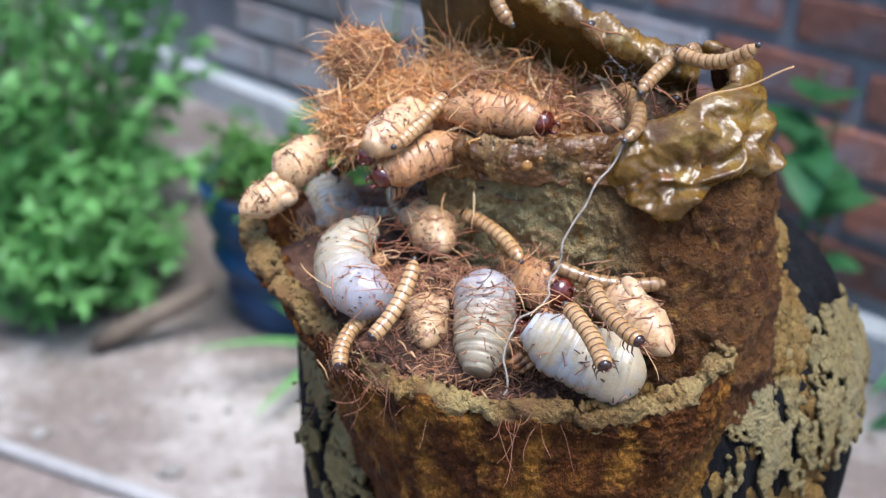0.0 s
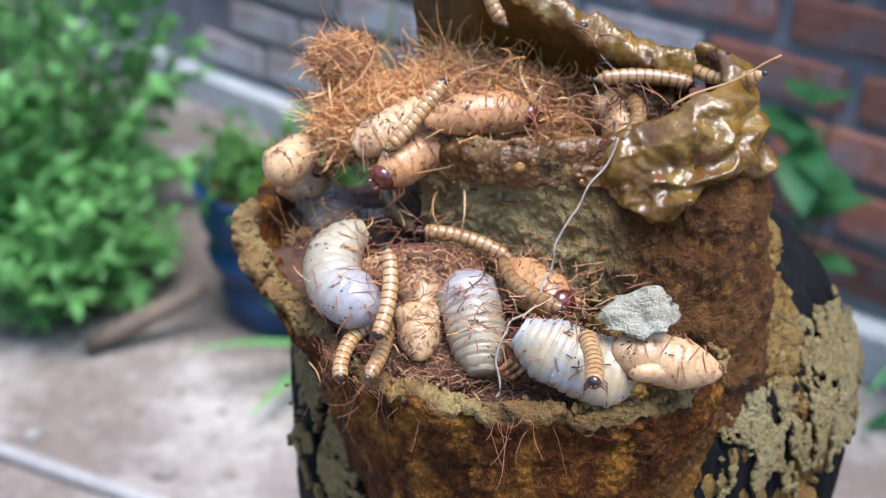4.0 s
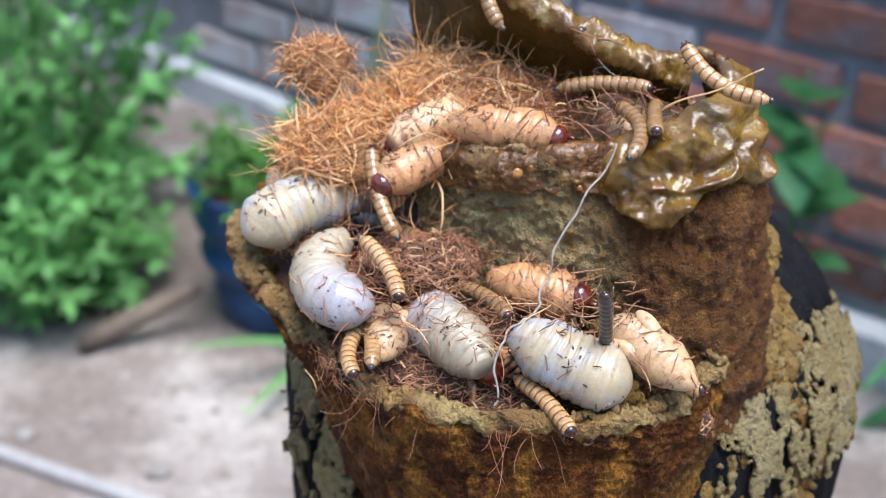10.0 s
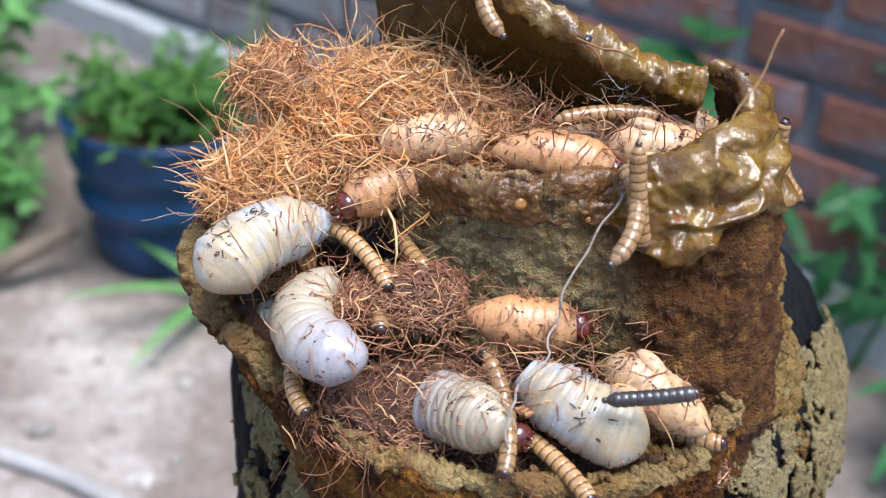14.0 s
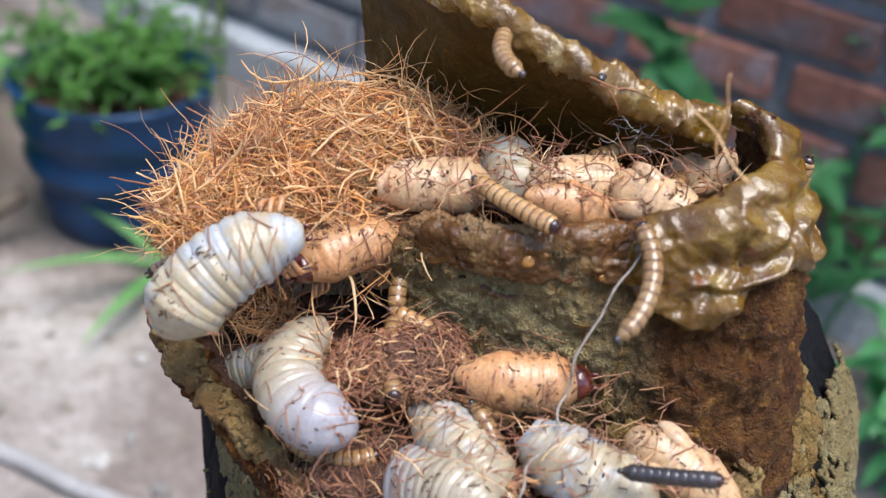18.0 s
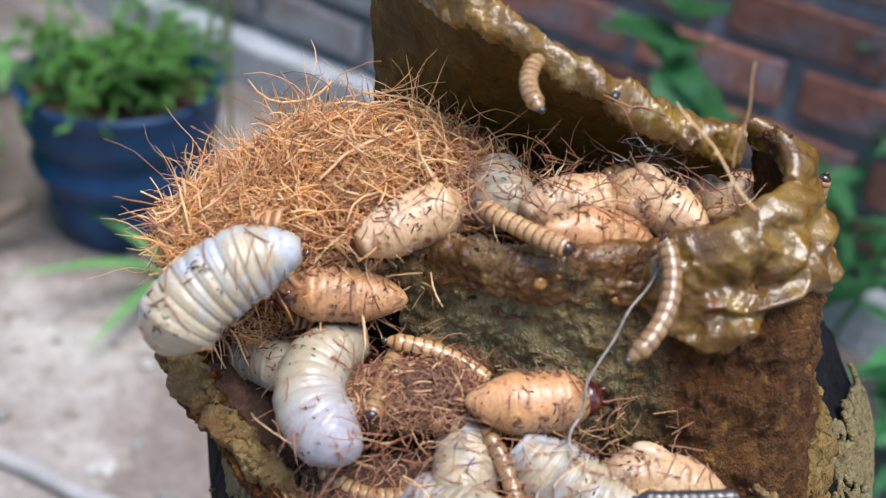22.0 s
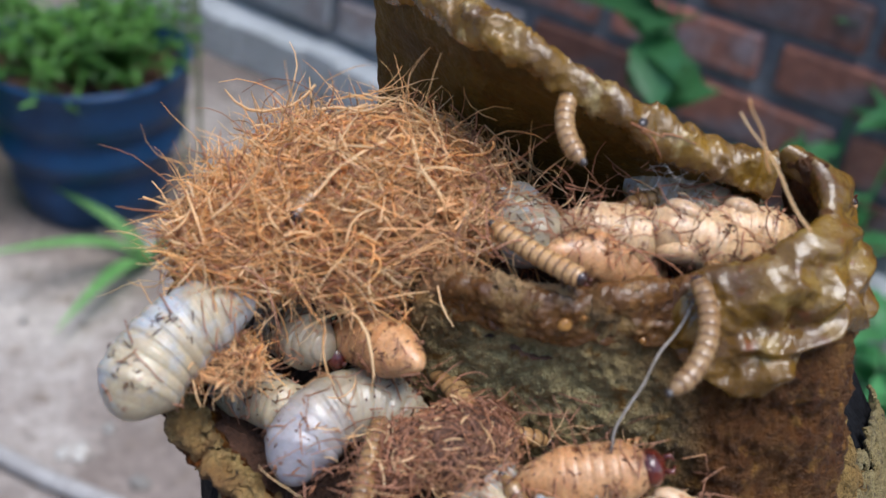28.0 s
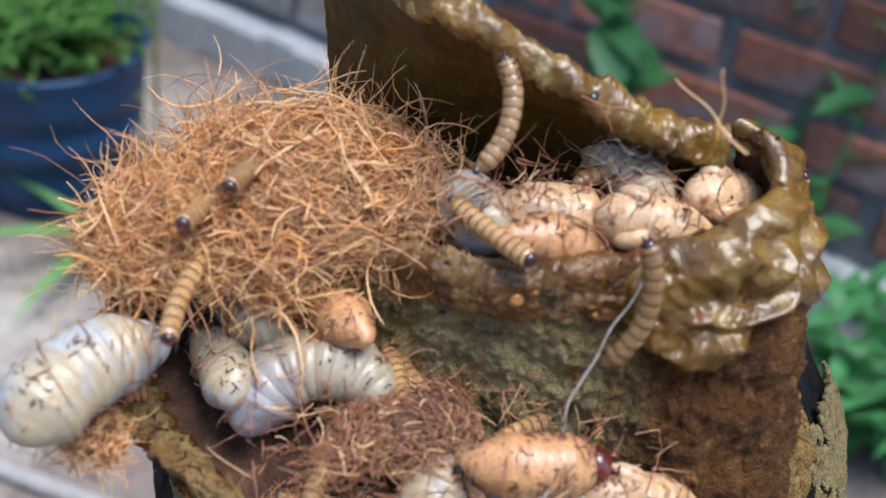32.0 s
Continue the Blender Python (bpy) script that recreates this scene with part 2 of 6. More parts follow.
def sheet(bottom, top, n, m, thick, bumps, seed=0.0, rag=0.0, bow=0.0, middle=None):
    """A thick curved wall between a bottom and a top curve: outer and inner skin and closed edges. bumps: (height, scale) pairs."""
    bm = bmesh.new()
    off = Vector((seed, seed * 0.7, seed * 1.3))
    cols = [(spline(bottom, a / n), spline(top, a / n)) for a in range(n + 1)]
    outer, inner = [], []
    for a, (b, t) in enumerate(cols):
        b2, t2 = cols[max(a - 1, 0)][1], cols[min(a + 1, n)][1]
        along = (t2 - b2).normalized()
        side = along.cross((t - b).normalized()).normalized()
        rise = rag * fbm(t + off, 130, 3)
        for skin, sign in ((outer, 1.0), (inner, -1.0)):
            col = []
            for r in range(m + 1):
                f = r / m
                p = (spline((b, spline(middle, a / n), t), f) if middle else b.lerp(t, f)) + (t - b).normalized() * rise * f
                edge = math.sqrt(max(0.0, 1 - max(0.0, (f - 0.93) / 0.075) ** 2))
                p = p + side * sign * (thick / 2 * (0.35 + 0.65 * edge)) + side * bow * math.sin(math.pi * f)
                d = sum(h * fbm(p + off + Vector((sign * 0.3, 0, 0)), *s) for h, *s in bumps)
                col.append(bm.verts.new(p + side * sign * d))
            skin.append(col)
    for a in range(n):
        for r in range(m):
            bm.faces.new((outer[a][r], outer[a + 1][r], outer[a + 1][r + 1], outer[a][r + 1]))
            bm.faces.new((inner[a][r + 1], inner[a + 1][r + 1], inner[a + 1][r], inner[a][r]))
        bm.faces.new((outer[a][m], outer[a + 1][m], inner[a + 1][m], inner[a][m]))
    for a in (0, n):
        for r in range(m):
            bm.faces.new((outer[a][r], outer[a][r + 1], inner[a][r + 1], inner[a][r]))
    bmesh.ops.recalc_face_normals(bm, faces=bm.faces)
    return bm


def tube(bm, pts, radii, sides=6, cap=True):
    """A tube along the points; adds to bm."""
    rings = []
    up = Vector((0.13, 0.31, 0.94))
    for i, p in enumerate(pts):
        d = (pts[min(i + 1, len(pts) - 1)] - pts[max(i - 1, 0)]).normalized()
        a = d.cross(up)
        a = a.normalized() if a.length > 1e-4 else d.orthogonal().normalized()
        b = d.cross(a)
        rings.append([bm.verts.new(p + (a * math.cos(2 * math.pi * k / sides) + b * math.sin(2 * math.pi * k / sides)) * radii[i]) for k in range(sides)])
    for q, w in zip(rings, rings[1:]):
        for k in range(sides):
            bm.faces.new((q[k], q[(k + 1) % sides], w[(k + 1) % sides], w[k]))
    if cap:
        bm.faces.new(rings[0][::-1])
        bm.faces.new(rings[-1])
    return bm


def lathe(profile, n, wob=None, start=0.0, sweep=2 * math.pi):
    """A surface of revolution about z from (radius, z) pairs."""
    bm = bmesh.new()
    closed = sweep > 6.28
    rings = []
    for r, z in profile:
        ring = []
        for k in range(n if closed else n + 1):
            a = start + sweep * k / n
            p = Vector((r * math.cos(a), r * math.sin(a), z))
            ring.append(bm.verts.new(wob(p) if wob else p))
        rings.append(ring)
    for q, w in zip(rings, rings[1:]):
        for k in range(n if closed else n):
            j = (k + 1) % len(q)
            bm.faces.new((q[k], q[j], w[j], w[k]))
    return bm


# ---- ground, wall, kerb ----
GZ = -0.68
bm = bmesh.new()
NG = 90
gv = {}
for i in range(NG + 1):
    for j in range(NG + 1):
        s, t = (i / NG - 0.5) * 2, (j / NG - 0.5) * 2
        x, y = math.copysign(abs(s) ** 3, s) * 40 - 0.2, math.copysign(abs(t) ** 3, t) * 40 + 0.9
        gv[i, j] = bm.verts.new((x, y, GZ + 0.012 * fbm((x, y, 0), 3.0) * (1 if abs(x) + abs(y) < 5 else 0)))
for i in range(NG):
    for j in range(NG):
        bm.faces.new((gv[i, j], gv[i + 1, j], gv[i + 1, j + 1], gv[i, j + 1]))
tagged(part("ground", bm, GROUND), "worn pale sandy concrete yard with stains", "ground", kind="structure")

WALL = Matrix.Translation((0.85, 0.80, GZ)) @ Matrix.Rotation(radians(-45), 4, "Z")   # x along the wall, y into it, z up


def box(bm, x0, x1, y0, y1, z0, z1, m=Matrix()):
    v = [bm.verts.new(m @ Vector((x, y, z))) for x in (x0, x1) for y in (y0, y1) for z in (z0, z1)]
    for f in ((0, 1, 3, 2), (4, 6, 7, 5), (0, 4, 5, 1), (2, 3, 7, 6), (0, 2, 6, 4), (1, 5, 7, 3)):
        bm.faces.new([v[i] for i in f])
    return bm


wall = part("wall_brick", box(bmesh.new(), -2.6, 1.6, 0.0, 0.2, -0.05, 2.2), MORTAR, smooth=False)
wall.matrix_basis = WALL
tagged(wall, "old red brick wall with wide blue-grey mortar", "wall", kind="structure")
kerb = bmesh.new()
for i in range(60):
    x0, x1 = -2.5 + i * 0.065, -2.5 + (i + 1) * 0.065
    d = 0.012 * fbm((x0, 3, 0), 9)
    box(kerb, x0, x1, -0.06 + d, 0.002, 0.0, 0.07 + 0.3 * d)
kerb = part("trim_cement_footing", kerb, CEMENT, smooth=False)
kerb.matrix_basis = WALL
tagged(kerb, "pale rough cement footing along the brick wall", "footing", kind="structure")
# Unseen wall behind the camera, added only to cut frontal skylight.
sky_blocker = part("wall_house", box(bmesh.new(), -6.0, 6.0, -0.2, 0.0, 0, 2.6, Matrix.Translation((0, -4.5, GZ))), CEMENT, smooth=False)
tagged(sky_blocker, "plain cement wall, unseen, added to hold back skylight", "wall", kind="structure")
# Added side wall, out of view, closes the left against open sky.
far = part("wall_yard", box(bmesh.new(), -0.1, 0.1, -4, 4, 0, 2.0, Matrix.Translation((-3.2, 1.0, GZ))), MORTAR, smooth=False)
tagged(far, "plain grey side wall, unseen, added to close off skylight", "wall", kind="structure")

def ball(m, sub=2):
    bm = bmesh.new()
    bmesh.ops.create_icosphere(bm, subdivisions=sub, radius=1, matrix=m)
    return bm


# ---- the hive: black log, earth shells, wet resin, crust ----
JX, JY = 0.026, 0.070


def log_wob(p):
    a = math.atan2(p.y, p.x)
    ridge = noise.noise(Vector((math.cos(a) * 30, math.sin(a) * 30, p.z * 7)))
    q = p + Vector((p.x, p.y, 0)).normalized() * (0.003 * fbm(p, 14) + 0.0022 * ridge + 0.0010 * fbm(p, 140))
    if math.hypot(q.x + JX + 0.010, q.y + JY - 0.028) < 0.088:      # hollowed under the pocket
        q.z = min(q.z, -0.05)
    return q


hive = thing("log_hive", "black log hive, brown earth shells cut open, full of larvae", "log hive")
zs = [(0.04, 0.010), (0.06, 0.007), (0.078, 0.001), (0.092, -0.008), (0.104, -0.020), (0.1125, -0.034), (0.1180, -0.050), (0.1205, -0.070)]
zs += [(0.1205 - 0.000006 * i * i, -0.076 - 0.008 * i) for i in range(1, 30)] + [(0.108, -0.45), (0.11, GZ)]
log = part("log", lathe([(r * 1.035, z) for r, z in zs], 260, log_wob), TAR, hive, "charred black log with streaky bark")
log.location = (JX, JY, 0)

# lower shell: the open pocket's outer wall
LIP_TOP = [(-0.104, 0.062, 0.016), (-0.108, 0.034, 0.015), (-0.106, 0.008, 0.0115), (-0.093, -0.008, 0.0), (-0.078, -0.0225, -0.0085), (-0.056, -0.047, -0.013), (-0.022, -0.067, -0.012), (0.018, -0.0715, -0.0115), (0.038, -0.066, -0.011), (0.054, -0.055, -0.0105), (0.066, -0.040, -0.006)]
LIP_MID = [(-0.070, 0.062, -0.045), (-0.074, 0.034, -0.045), (-0.075, 0.012, -0.045), (-0.073, -0.006, -0.045), (-0.065, -0.024, -0.045), (-0.049, -0.047, -0.045), (-0.020, -0.065, -0.045), (0.016, -0.0705, -0.045), (0.035, -0.066, -0.045), (0.049, -0.058, -0.045), (0.060, -0.048, -0.045)]
LIP_LOW = [(-0.046, 0.062, -0.16), (-0.048, 0.034, -0.16), (-0.048, 0.010, -0.16), (-0.045, -0.010, -0.16), (-0.039, -0.0265, -0.16), (-0.029, -0.048, -0.16), (-0.010, -0.062, -0.16), (0.014, -0.0680, -0.16), (0.030, -0.066, -0.16), (0.042, -0.061, -0.16), (0.052, -0.054, -0.16)]
lower = part("lower_shell", sheet(LIP_LOW, LIP_TOP, 240, 110, 0.009, ((0.0026, 30), (0.0018, 110), (0.0014, 400)), 3.0, rag=0.004, middle=LIP_MID), MUD_DARK, hive, "brown damp earth wall")

# crumbly lip on the lower shell
bm = bmesh.new()
pts = [spline(LIP_TOP, 0.10 + 0.90 * i / 260) for i in range(261)]
tube(bm, pts, [0.0040 + 0.0016 * max(0.0, 1 - i / 110) + 0.0012 * noise.noise(p * 120) for i, p in enumerate(pts)], 22)
for v in bm.verts:
    q = v.co.copy()
    v.co += Vector((fbm(q, 110), fbm(q + Vector((3, 0, 0)), 110), 1.3 * fbm(q + Vector((6, 0, 0)), 110))) * 0.0026 + Vector((fbm(q, 420), fbm(q + Vector((3, 0, 0)), 420), fbm(q + Vector((6, 0, 0)), 420))) * 0.0013
lip = part("lip", bm, LIPM, hive, "crumbly olive earth rim")
bm = bmesh.new()
rng = random.Random(5)
for i in range(170):
    p = spline(LIP_TOP, rng.uniform(0.12, 1.0)) + Vector((rng.gauss(0, 0.0018), rng.gauss(0, 0.0018), 0.0022 + abs(rng.gauss(0, 0.0012))))
    r = rng.uniform(0.0007, 0.0022)
    m = Matrix.Translation(p) @ Euler([rng.uniform(0, 6) for _ in range(3)]).to_matrix().to_4x4() @ Matrix.Diagonal((r * 1.4, r, r * 0.75, 1))
    for v in bmesh.ops.create_icosphere(bm, subdivisions=2, radius=1, matrix=m)["verts"]:
        v.co += (v.co - p) * 0.6 * fbm(v.co, 500, 3)
tagged(part("crumb", bm, LIPM, lip), kind="stuff")

# upper shell: low front wall that rises into the knob, hollowed below its rim
UP_TOP = [(-0.0395, 0.0105, 0.0435), (-0.0295, 0.0085, 0.0505), (-0.016, -0.002, 0.0545), (-0.002, -0.0095, 0.0570), (0.022, -0.010, 0.0600), (0.040, -0.013, 0.066), (0.054, -0.0135, 0.0745), (0.066, -0.006, 0.080), (0.0685, 0.006, 0.0865), (0.0605, 0.0145, 0.0895)]
UP_MID = [(-0.037, 0.0165, 0.006), (-0.0305, 0.0125, 0.009), (-0.016, 0.003, 0.012), (0.002, -0.0080, 0.016), (0.026, -0.0195, 0.020), (0.047, -0.0290, 0.026), (0.067, -0.0275, 0.030), (0.0800, -0.0150, 0.030), (0.0845, 0.006, 0.030), (0.080, 0.026, 0.034)]
UP_LOW = [(-0.042, 0.024, -0.04), (-0.034, 0.014, -0.04), (-0.018, -0.001, -0.04), (0.000, -0.014, -0.04), (0.026, -0.028, -0.04), (0.048, -0.040, -0.04), (0.070, -0.038, -0.04), (0.088, -0.022, -0.04), (0.094, 0.006, -0.04), (0.088, 0.030, -0.04)]


def smooth(x, lo, hi):
    k = min(1.0, max(0.0, (x - lo) / (hi - lo)))
    return k * k * (3 - 2 * k)


def wall_column(u):
    """The wall's centre column at u: low, middle and top point, and the direction along the wall."""
    e = 0.012
    along = (spline(UP_MID, min(1.0, u + e)) - spline(UP_MID, max(0.0, u - e))).normalized()
    return (spline(UP_LOW, u), spline(UP_MID, u), spline(UP_TOP, u)), along


def wall_point(col, u, g):
    """Place and normal on the wall's skin; g from 0 (foot) over 1 (rim, outside) and 1.3 (rim, inside) to 1.8 (inside, half-way down)."""
    c, along = col
    f = g if g < 1 else 1.0 if g < 1.3 else 1.0 - (g - 1.3)
    p = spline(c, f)
    up = (spline(c, min(1.0, f + 0.02)) - spline(c, max(0.0, f - 0.02))).normalized()
    side = along.cross(up).normalized()
    r = 0.0036 - 0.0022 * smooth(u, 0.55, 0.85) * smooth(f, 0.55, 1.0)
    if g < 1:
        return p + side * r, side
    if g > 1.3:
        return p - side * r, -side
    th = math.pi * (g - 1) / 0.3
    n = side * math.cos(th) + up * math.sin(th)
    return p + n * r, n


def wall_skin(n, gs, u0, u1, lift, keep=None):
    """A skin that follows the wall from u0 to u1 through the steps gs, raised by lift(p, u, g); faces sunk below keep are left out."""
    bm = bmesh.new()
    grid = []
    for i in range(n + 1):
        u = u0 + (u1 - u0) * i / n
        row, col = [], wall_column(u)
        for g in gs:
            p, nr = wall_point(col, u, g)
            h = lift(p, u, g)
            row.append((bm.verts.new(p + nr * h), h))
        grid.append(row)
    for i in range(n):
        for j in range(len(gs) - 1):
            v = (grid[i][j], grid[i + 1][j], grid[i + 1][j + 1], grid[i][j + 1])
            if keep is None or max(k[1] for k in v) > keep:
                bm.faces.new([k[0] for k in v])
    bmesh.ops.delete(bm, geom=[v for v in bm.verts if not v.link_faces], context="VERTS")
    bmesh.ops.recalc_face_normals(bm, faces=bm.faces)
    return bm


def rough_earth(p, u, g):
    q = p + Vector((9.0, 6.3, 11.7))
    ledge = 0.0006 * math.sin(p.z * 330 + 5 * fbm(q, 22, 2)) * smooth(p.x, 0.0, 0.04) * (1 - smooth(p.z, 0.035, 0.045))
    return 0.0024 * fbm(q, 34) + 0.0020 * fbm(q, 100) + 0.0015 * fbm(q, 380) + ledge


steps = [i / 110 for i in range(110)] + [1 + 0.3 * i / 14 for i in range(15)] + [1.3 + 0.5 * (i + 1) / 30 for i in range(30)]
upper = part("upper_shell", wall_skin(400, steps, 0.0, 1.0, rough_earth), MUD_HOLLOW, hive, "brown earth wall with a grey-green hollow")


def lower_edge(x):
    """Height at which the wet layer ends, along the wall."""
    at = [(-0.04, 0.034), (-0.02, 0.041), (0.0, 0.0445), (0.015, 0.0455), (0.026, 0.044), (0.036, 0.0385), (0.046, 0.0365), (0.054, 0.046), (0.066, 0.0515), (0.078, 0.049), (0.095, 0.052)]
    for (x0, z0), (x1, z1) in zip(at, at[1:]):
        if x0 <= x <= x1:
            return z0 + (z1 - z0) * (x - x0) / (x1 - x0)
    return at[0][1] if x < 0 else at[-1][1]


def wet_cover(p, g):
    """1 where the wet layer lies, 0 past its uneven lower edge and deep inside."""
    edge = lower_edge(p.x) + 0.0028 * noise.noise(p * 150) + 0.002 * noise.noise(p * 60 + Vector((4, 0, 0)))
    return (smooth(p.z, edge, edge + 0.0035) if g < 1.15 else 1.0) * (1 - smooth(g, 1.36, 1.5))


def resin_lift(p, u, g):
    k = wet_cover(p, g) * smooth(u, 0.41, 0.50)
    w = p + 0.004 * Vector((noise.noise(p * 70), noise.noise(p * 70 + Vector((7, 0, 0))), noise.noise(p * 70 + Vector((0, 7, 0)))))
    fold = 1 - abs(noise.noise(w * 78 + Vector((2.1, 0.4, 5.0)))) * 2.6
    lobe = noise.noise(w * 120 + Vector((0, 3.3, 1.0)))
    thick = 0.0034 + 0.0030 * fold + 0.0034 * lobe + 0.0014 * noise.noise(w * 210) + 0.0006 * noise.noise(w * 420)
    thick = max(0.0004, thick) * (1 - 0.70 * smooth(g, 0.90, 1.08))
    return thick * k - 0.0045 * (1 - k)


def band_lift(p, u, g):
    k = wet_cover(p, g) * (1 - smooth(u, 0.47, 0.56)) * smooth(u, 0.03, 0.10)
    thick = 0.0019 + 0.0022 * noise.noise(p * 75) + 0.0013 * noise.noise(p * 190) + 0.0007 * fbm(p, 420, 3)
    return thick * k * (1 - 0.3 * smooth(g, 1.0, 1.2)) - 0.0045 * (1 - k)


# wet resin in thick folds over the knob, and a damp band below the rim
steps = [0.55 + 0.45 * i / 90 for i in range(90)] + [1 + 0.3 * i / 16 for i in range(17)] + [1.3 + 0.22 * (i + 1) / 20 for i in range(20)]
part("resin_knob", wall_skin(300, steps, 0.38, 1.0, resin_lift, -0.0035), WET, hive, "glossy wet ochre resin in thick folds")
BANDWET = mat("brown_wet_band", (0.18, 0.078, 0.017), (0.085, 0.031, 0.008), 75, 0.34, 0.8, 500, third=(0.33, 0.20, 0.07), tscale=60, tmix=(0.54, 0.70), coat=0.25, spec=0.35, dist=0.001, rough2=0.2)
part("resin_band", wall_skin(240, steps, 0.02, 0.60, band_lift, -0.0035), BANDWET, hive, "damp brown band below the rim")
for x, y, z, r in ((-0.0055, -0.0158, 0.0550, 0.0019), (-0.001, -0.0165, 0.0575, 0.0008), (-0.013, -0.0105, 0.0515, 0.0009), (0.0165, -0.0178, 0.0505, 0.0009)):
    bm = ball(Matrix.Translation((x, y, z)) @ Matrix.Diagonal((r, r * 0.8, r * 1.1, 1)), 3)
    for v in bm.verts:
        v.co += 0.0004 * Vector((fbm(v.co, 300), fbm(v.co + Vector((1, 0, 0)), 300), fbm(v.co + Vector((2, 0, 0)), 300)))
    part("resin_wart", bm, mat("amber_wart", (0.42, 0.20, 0.045), (0.25, 0.10, 0.02), 200, 0.2, 0.3, 600, coat=0.4), hive, "amber drop of resin")

# crumbly tan earth along the rim's broken edge
bm = bmesh.new()
pts = [spline(UP_TOP, 0.005 + 0.50 * i / 200) + Vector((0, 0.0006, 0.0022)) for i in range(201)]
tube(bm, pts, [0.0030 * (1 - 0.75 * smooth(i, 120, 200)) + 0.0011 * noise.noise(p * 150) for i, p in enumerate(pts)], 18)
for v in bm.verts:
    q = v.co.copy()
    v.co += Vector((fbm(q, 150), fbm(q + Vector((3, 0, 0)), 150), 1.2 * fbm(q + Vector((6, 0, 0)), 150))) * 0.0020 + Vector((fbm(q, 480), fbm(q + Vector((3, 0, 0)), 480), fbm(q + Vector((6, 0, 0)), 480))) * 0.0011
RIMM = mat("tan_crumbly_earth", (0.36, 0.19, 0.072), (0.20, 0.085, 0.028), 110, 0.75, 1.0, 700, third=(0.44, 0.29, 0.13), tscale=55, tmix=(0.46, 0.66), dist=0.0018)
part("rim_edge", bm, RIMM, hive, "crumbly tan broken earth edge")

# the tall back wall with a thick wet edge
LID_TOP = [(0.0575, 0.0178, 0.0805), (0.050, 0.0190, 0.0815), (0.034, 0.0205, 0.0865), (0.0185, 0.0235, 0.0925), (-0.0135, 0.032, 0.1093), (-0.0246, 0.045, 0.111), (-0.034, 0.062, 0.1112), (-0.0462, 0.086, 0.1081)]
LID_LOW = [(0.072, 0.030, -0.02), (0.070, 0.044, -0.02), (0.066, 0.058, -0.02), (0.044, 0.072, -0.02), (0.018, 0.084, -0.02), (-0.008, 0.092, -0.02), (-0.028, 0.097, -0.02), (-0.043, 0.0970, -0.02)]
part("back_shell", sheet(LID_LOW, LID_TOP, 140, 80, 0.005, ((0.0016, 40), (0.0009, 150)), 41.0, rag=0.004, bow=0.006), MUD_INNER, hive, "ochre back wall, colour darkened for the shade inside")
EDGE = [(p[0] + 0.001, p[1] - 0.001, p[2] + 0.001) for p in LID_TOP]
bm = bmesh.new()
pts = [spline(EDGE, i / 300) for i in range(301)]
tube(bm, pts, [0.0052 + 0.0024 * noise.noise(p * 90) for p in pts], 24)
for v in bm.verts:
    q = v.co.copy()
    v.co.z += 0.0024 * fbm(q, 120, 4) + 0.0012 * fbm(q, 330, 3)
    v.co.y += 0.0030 * fbm(q + Vector((5, 0, 0)), 100, 4)
GOLD_EDGE = mat("pale_gold_resin", (0.24, 0.128, 0.018), (0.11, 0.050, 0.007), 80, 0.10, 0.5, 300, third=(0.42, 0.31, 0.13), tscale=90, tmix=(0.56, 0.68), coat=0.4, dist=0.0015, rough2=0.3, shade=0.3)
part("resin_edge", bm, GOLD_EDGE, hive, "wet ochre resin bead along the edge")


# mud skirt and dry crust over the log's shoulder
def skirt(a0, a1, n, prof, seed, holes, lump, bare=0.0, fine=8, slant=0.0, grit=0.0):
    bm = bmesh.new()
    grid = []
    for i in range(n + 1):
        a = a0 + (a1 - a0) * i / n
        col = []
        m = len(prof) * fine
        for j in range(m + 1):
            r, z, _ = spline([(p[0], p[1], 0) for p in prof], j / m)
            p = Vector((JX + r * math.cos(a), JY + r * math.sin(a), z))
            q = p + Vector((seed, 0, 0))
            p += Vector((math.cos(a), math.sin(a), 0.4)) * (lump * fbm(q, 38) + 0.35 * lump * fbm(q, 150) + 0.22 * lump * fbm(q, 480) + grit * fbm(q, 900, 2))
            col.append((bm.verts.new(p), 0.40 * fbm(q + Vector((3, 0, 0)), 30, 5) + 0.66 * fbm(Vector((q.x, q.y, q.z * 0.42)), 120, 5) + 0.34 * fbm(q, 330, 4)))
        grid.append(col)
    for i in range(n):
        for j in range(m):
            v = (grid[i][j], grid[i + 1][j], grid[i + 1][j + 1], grid[i][j + 1])
            edge = max(0.0, j / m - 0.36) * holes
            side = max(0.0, (i / n - 0.45) * slant - j / m) * 5 + max(0.0, 0.16 - min(i, n - i) / n) * 5 + max(0.0, 0.12 - j / m) * 3
            if sum(k[1] for k in v) / 4 > edge + side - 0.25 + bare:
                bm.faces.new([k[0] for k in v])
    bmesh.ops.delete(bm, geom=[v for v in bm.verts if not v.link_faces], context="VERTS")
    return bm


def solid(ob, t):
    s = ob.modifiers.new("thick", "SOLIDIFY")
    s.thickness, s.offset = t, -1.0
    return ob


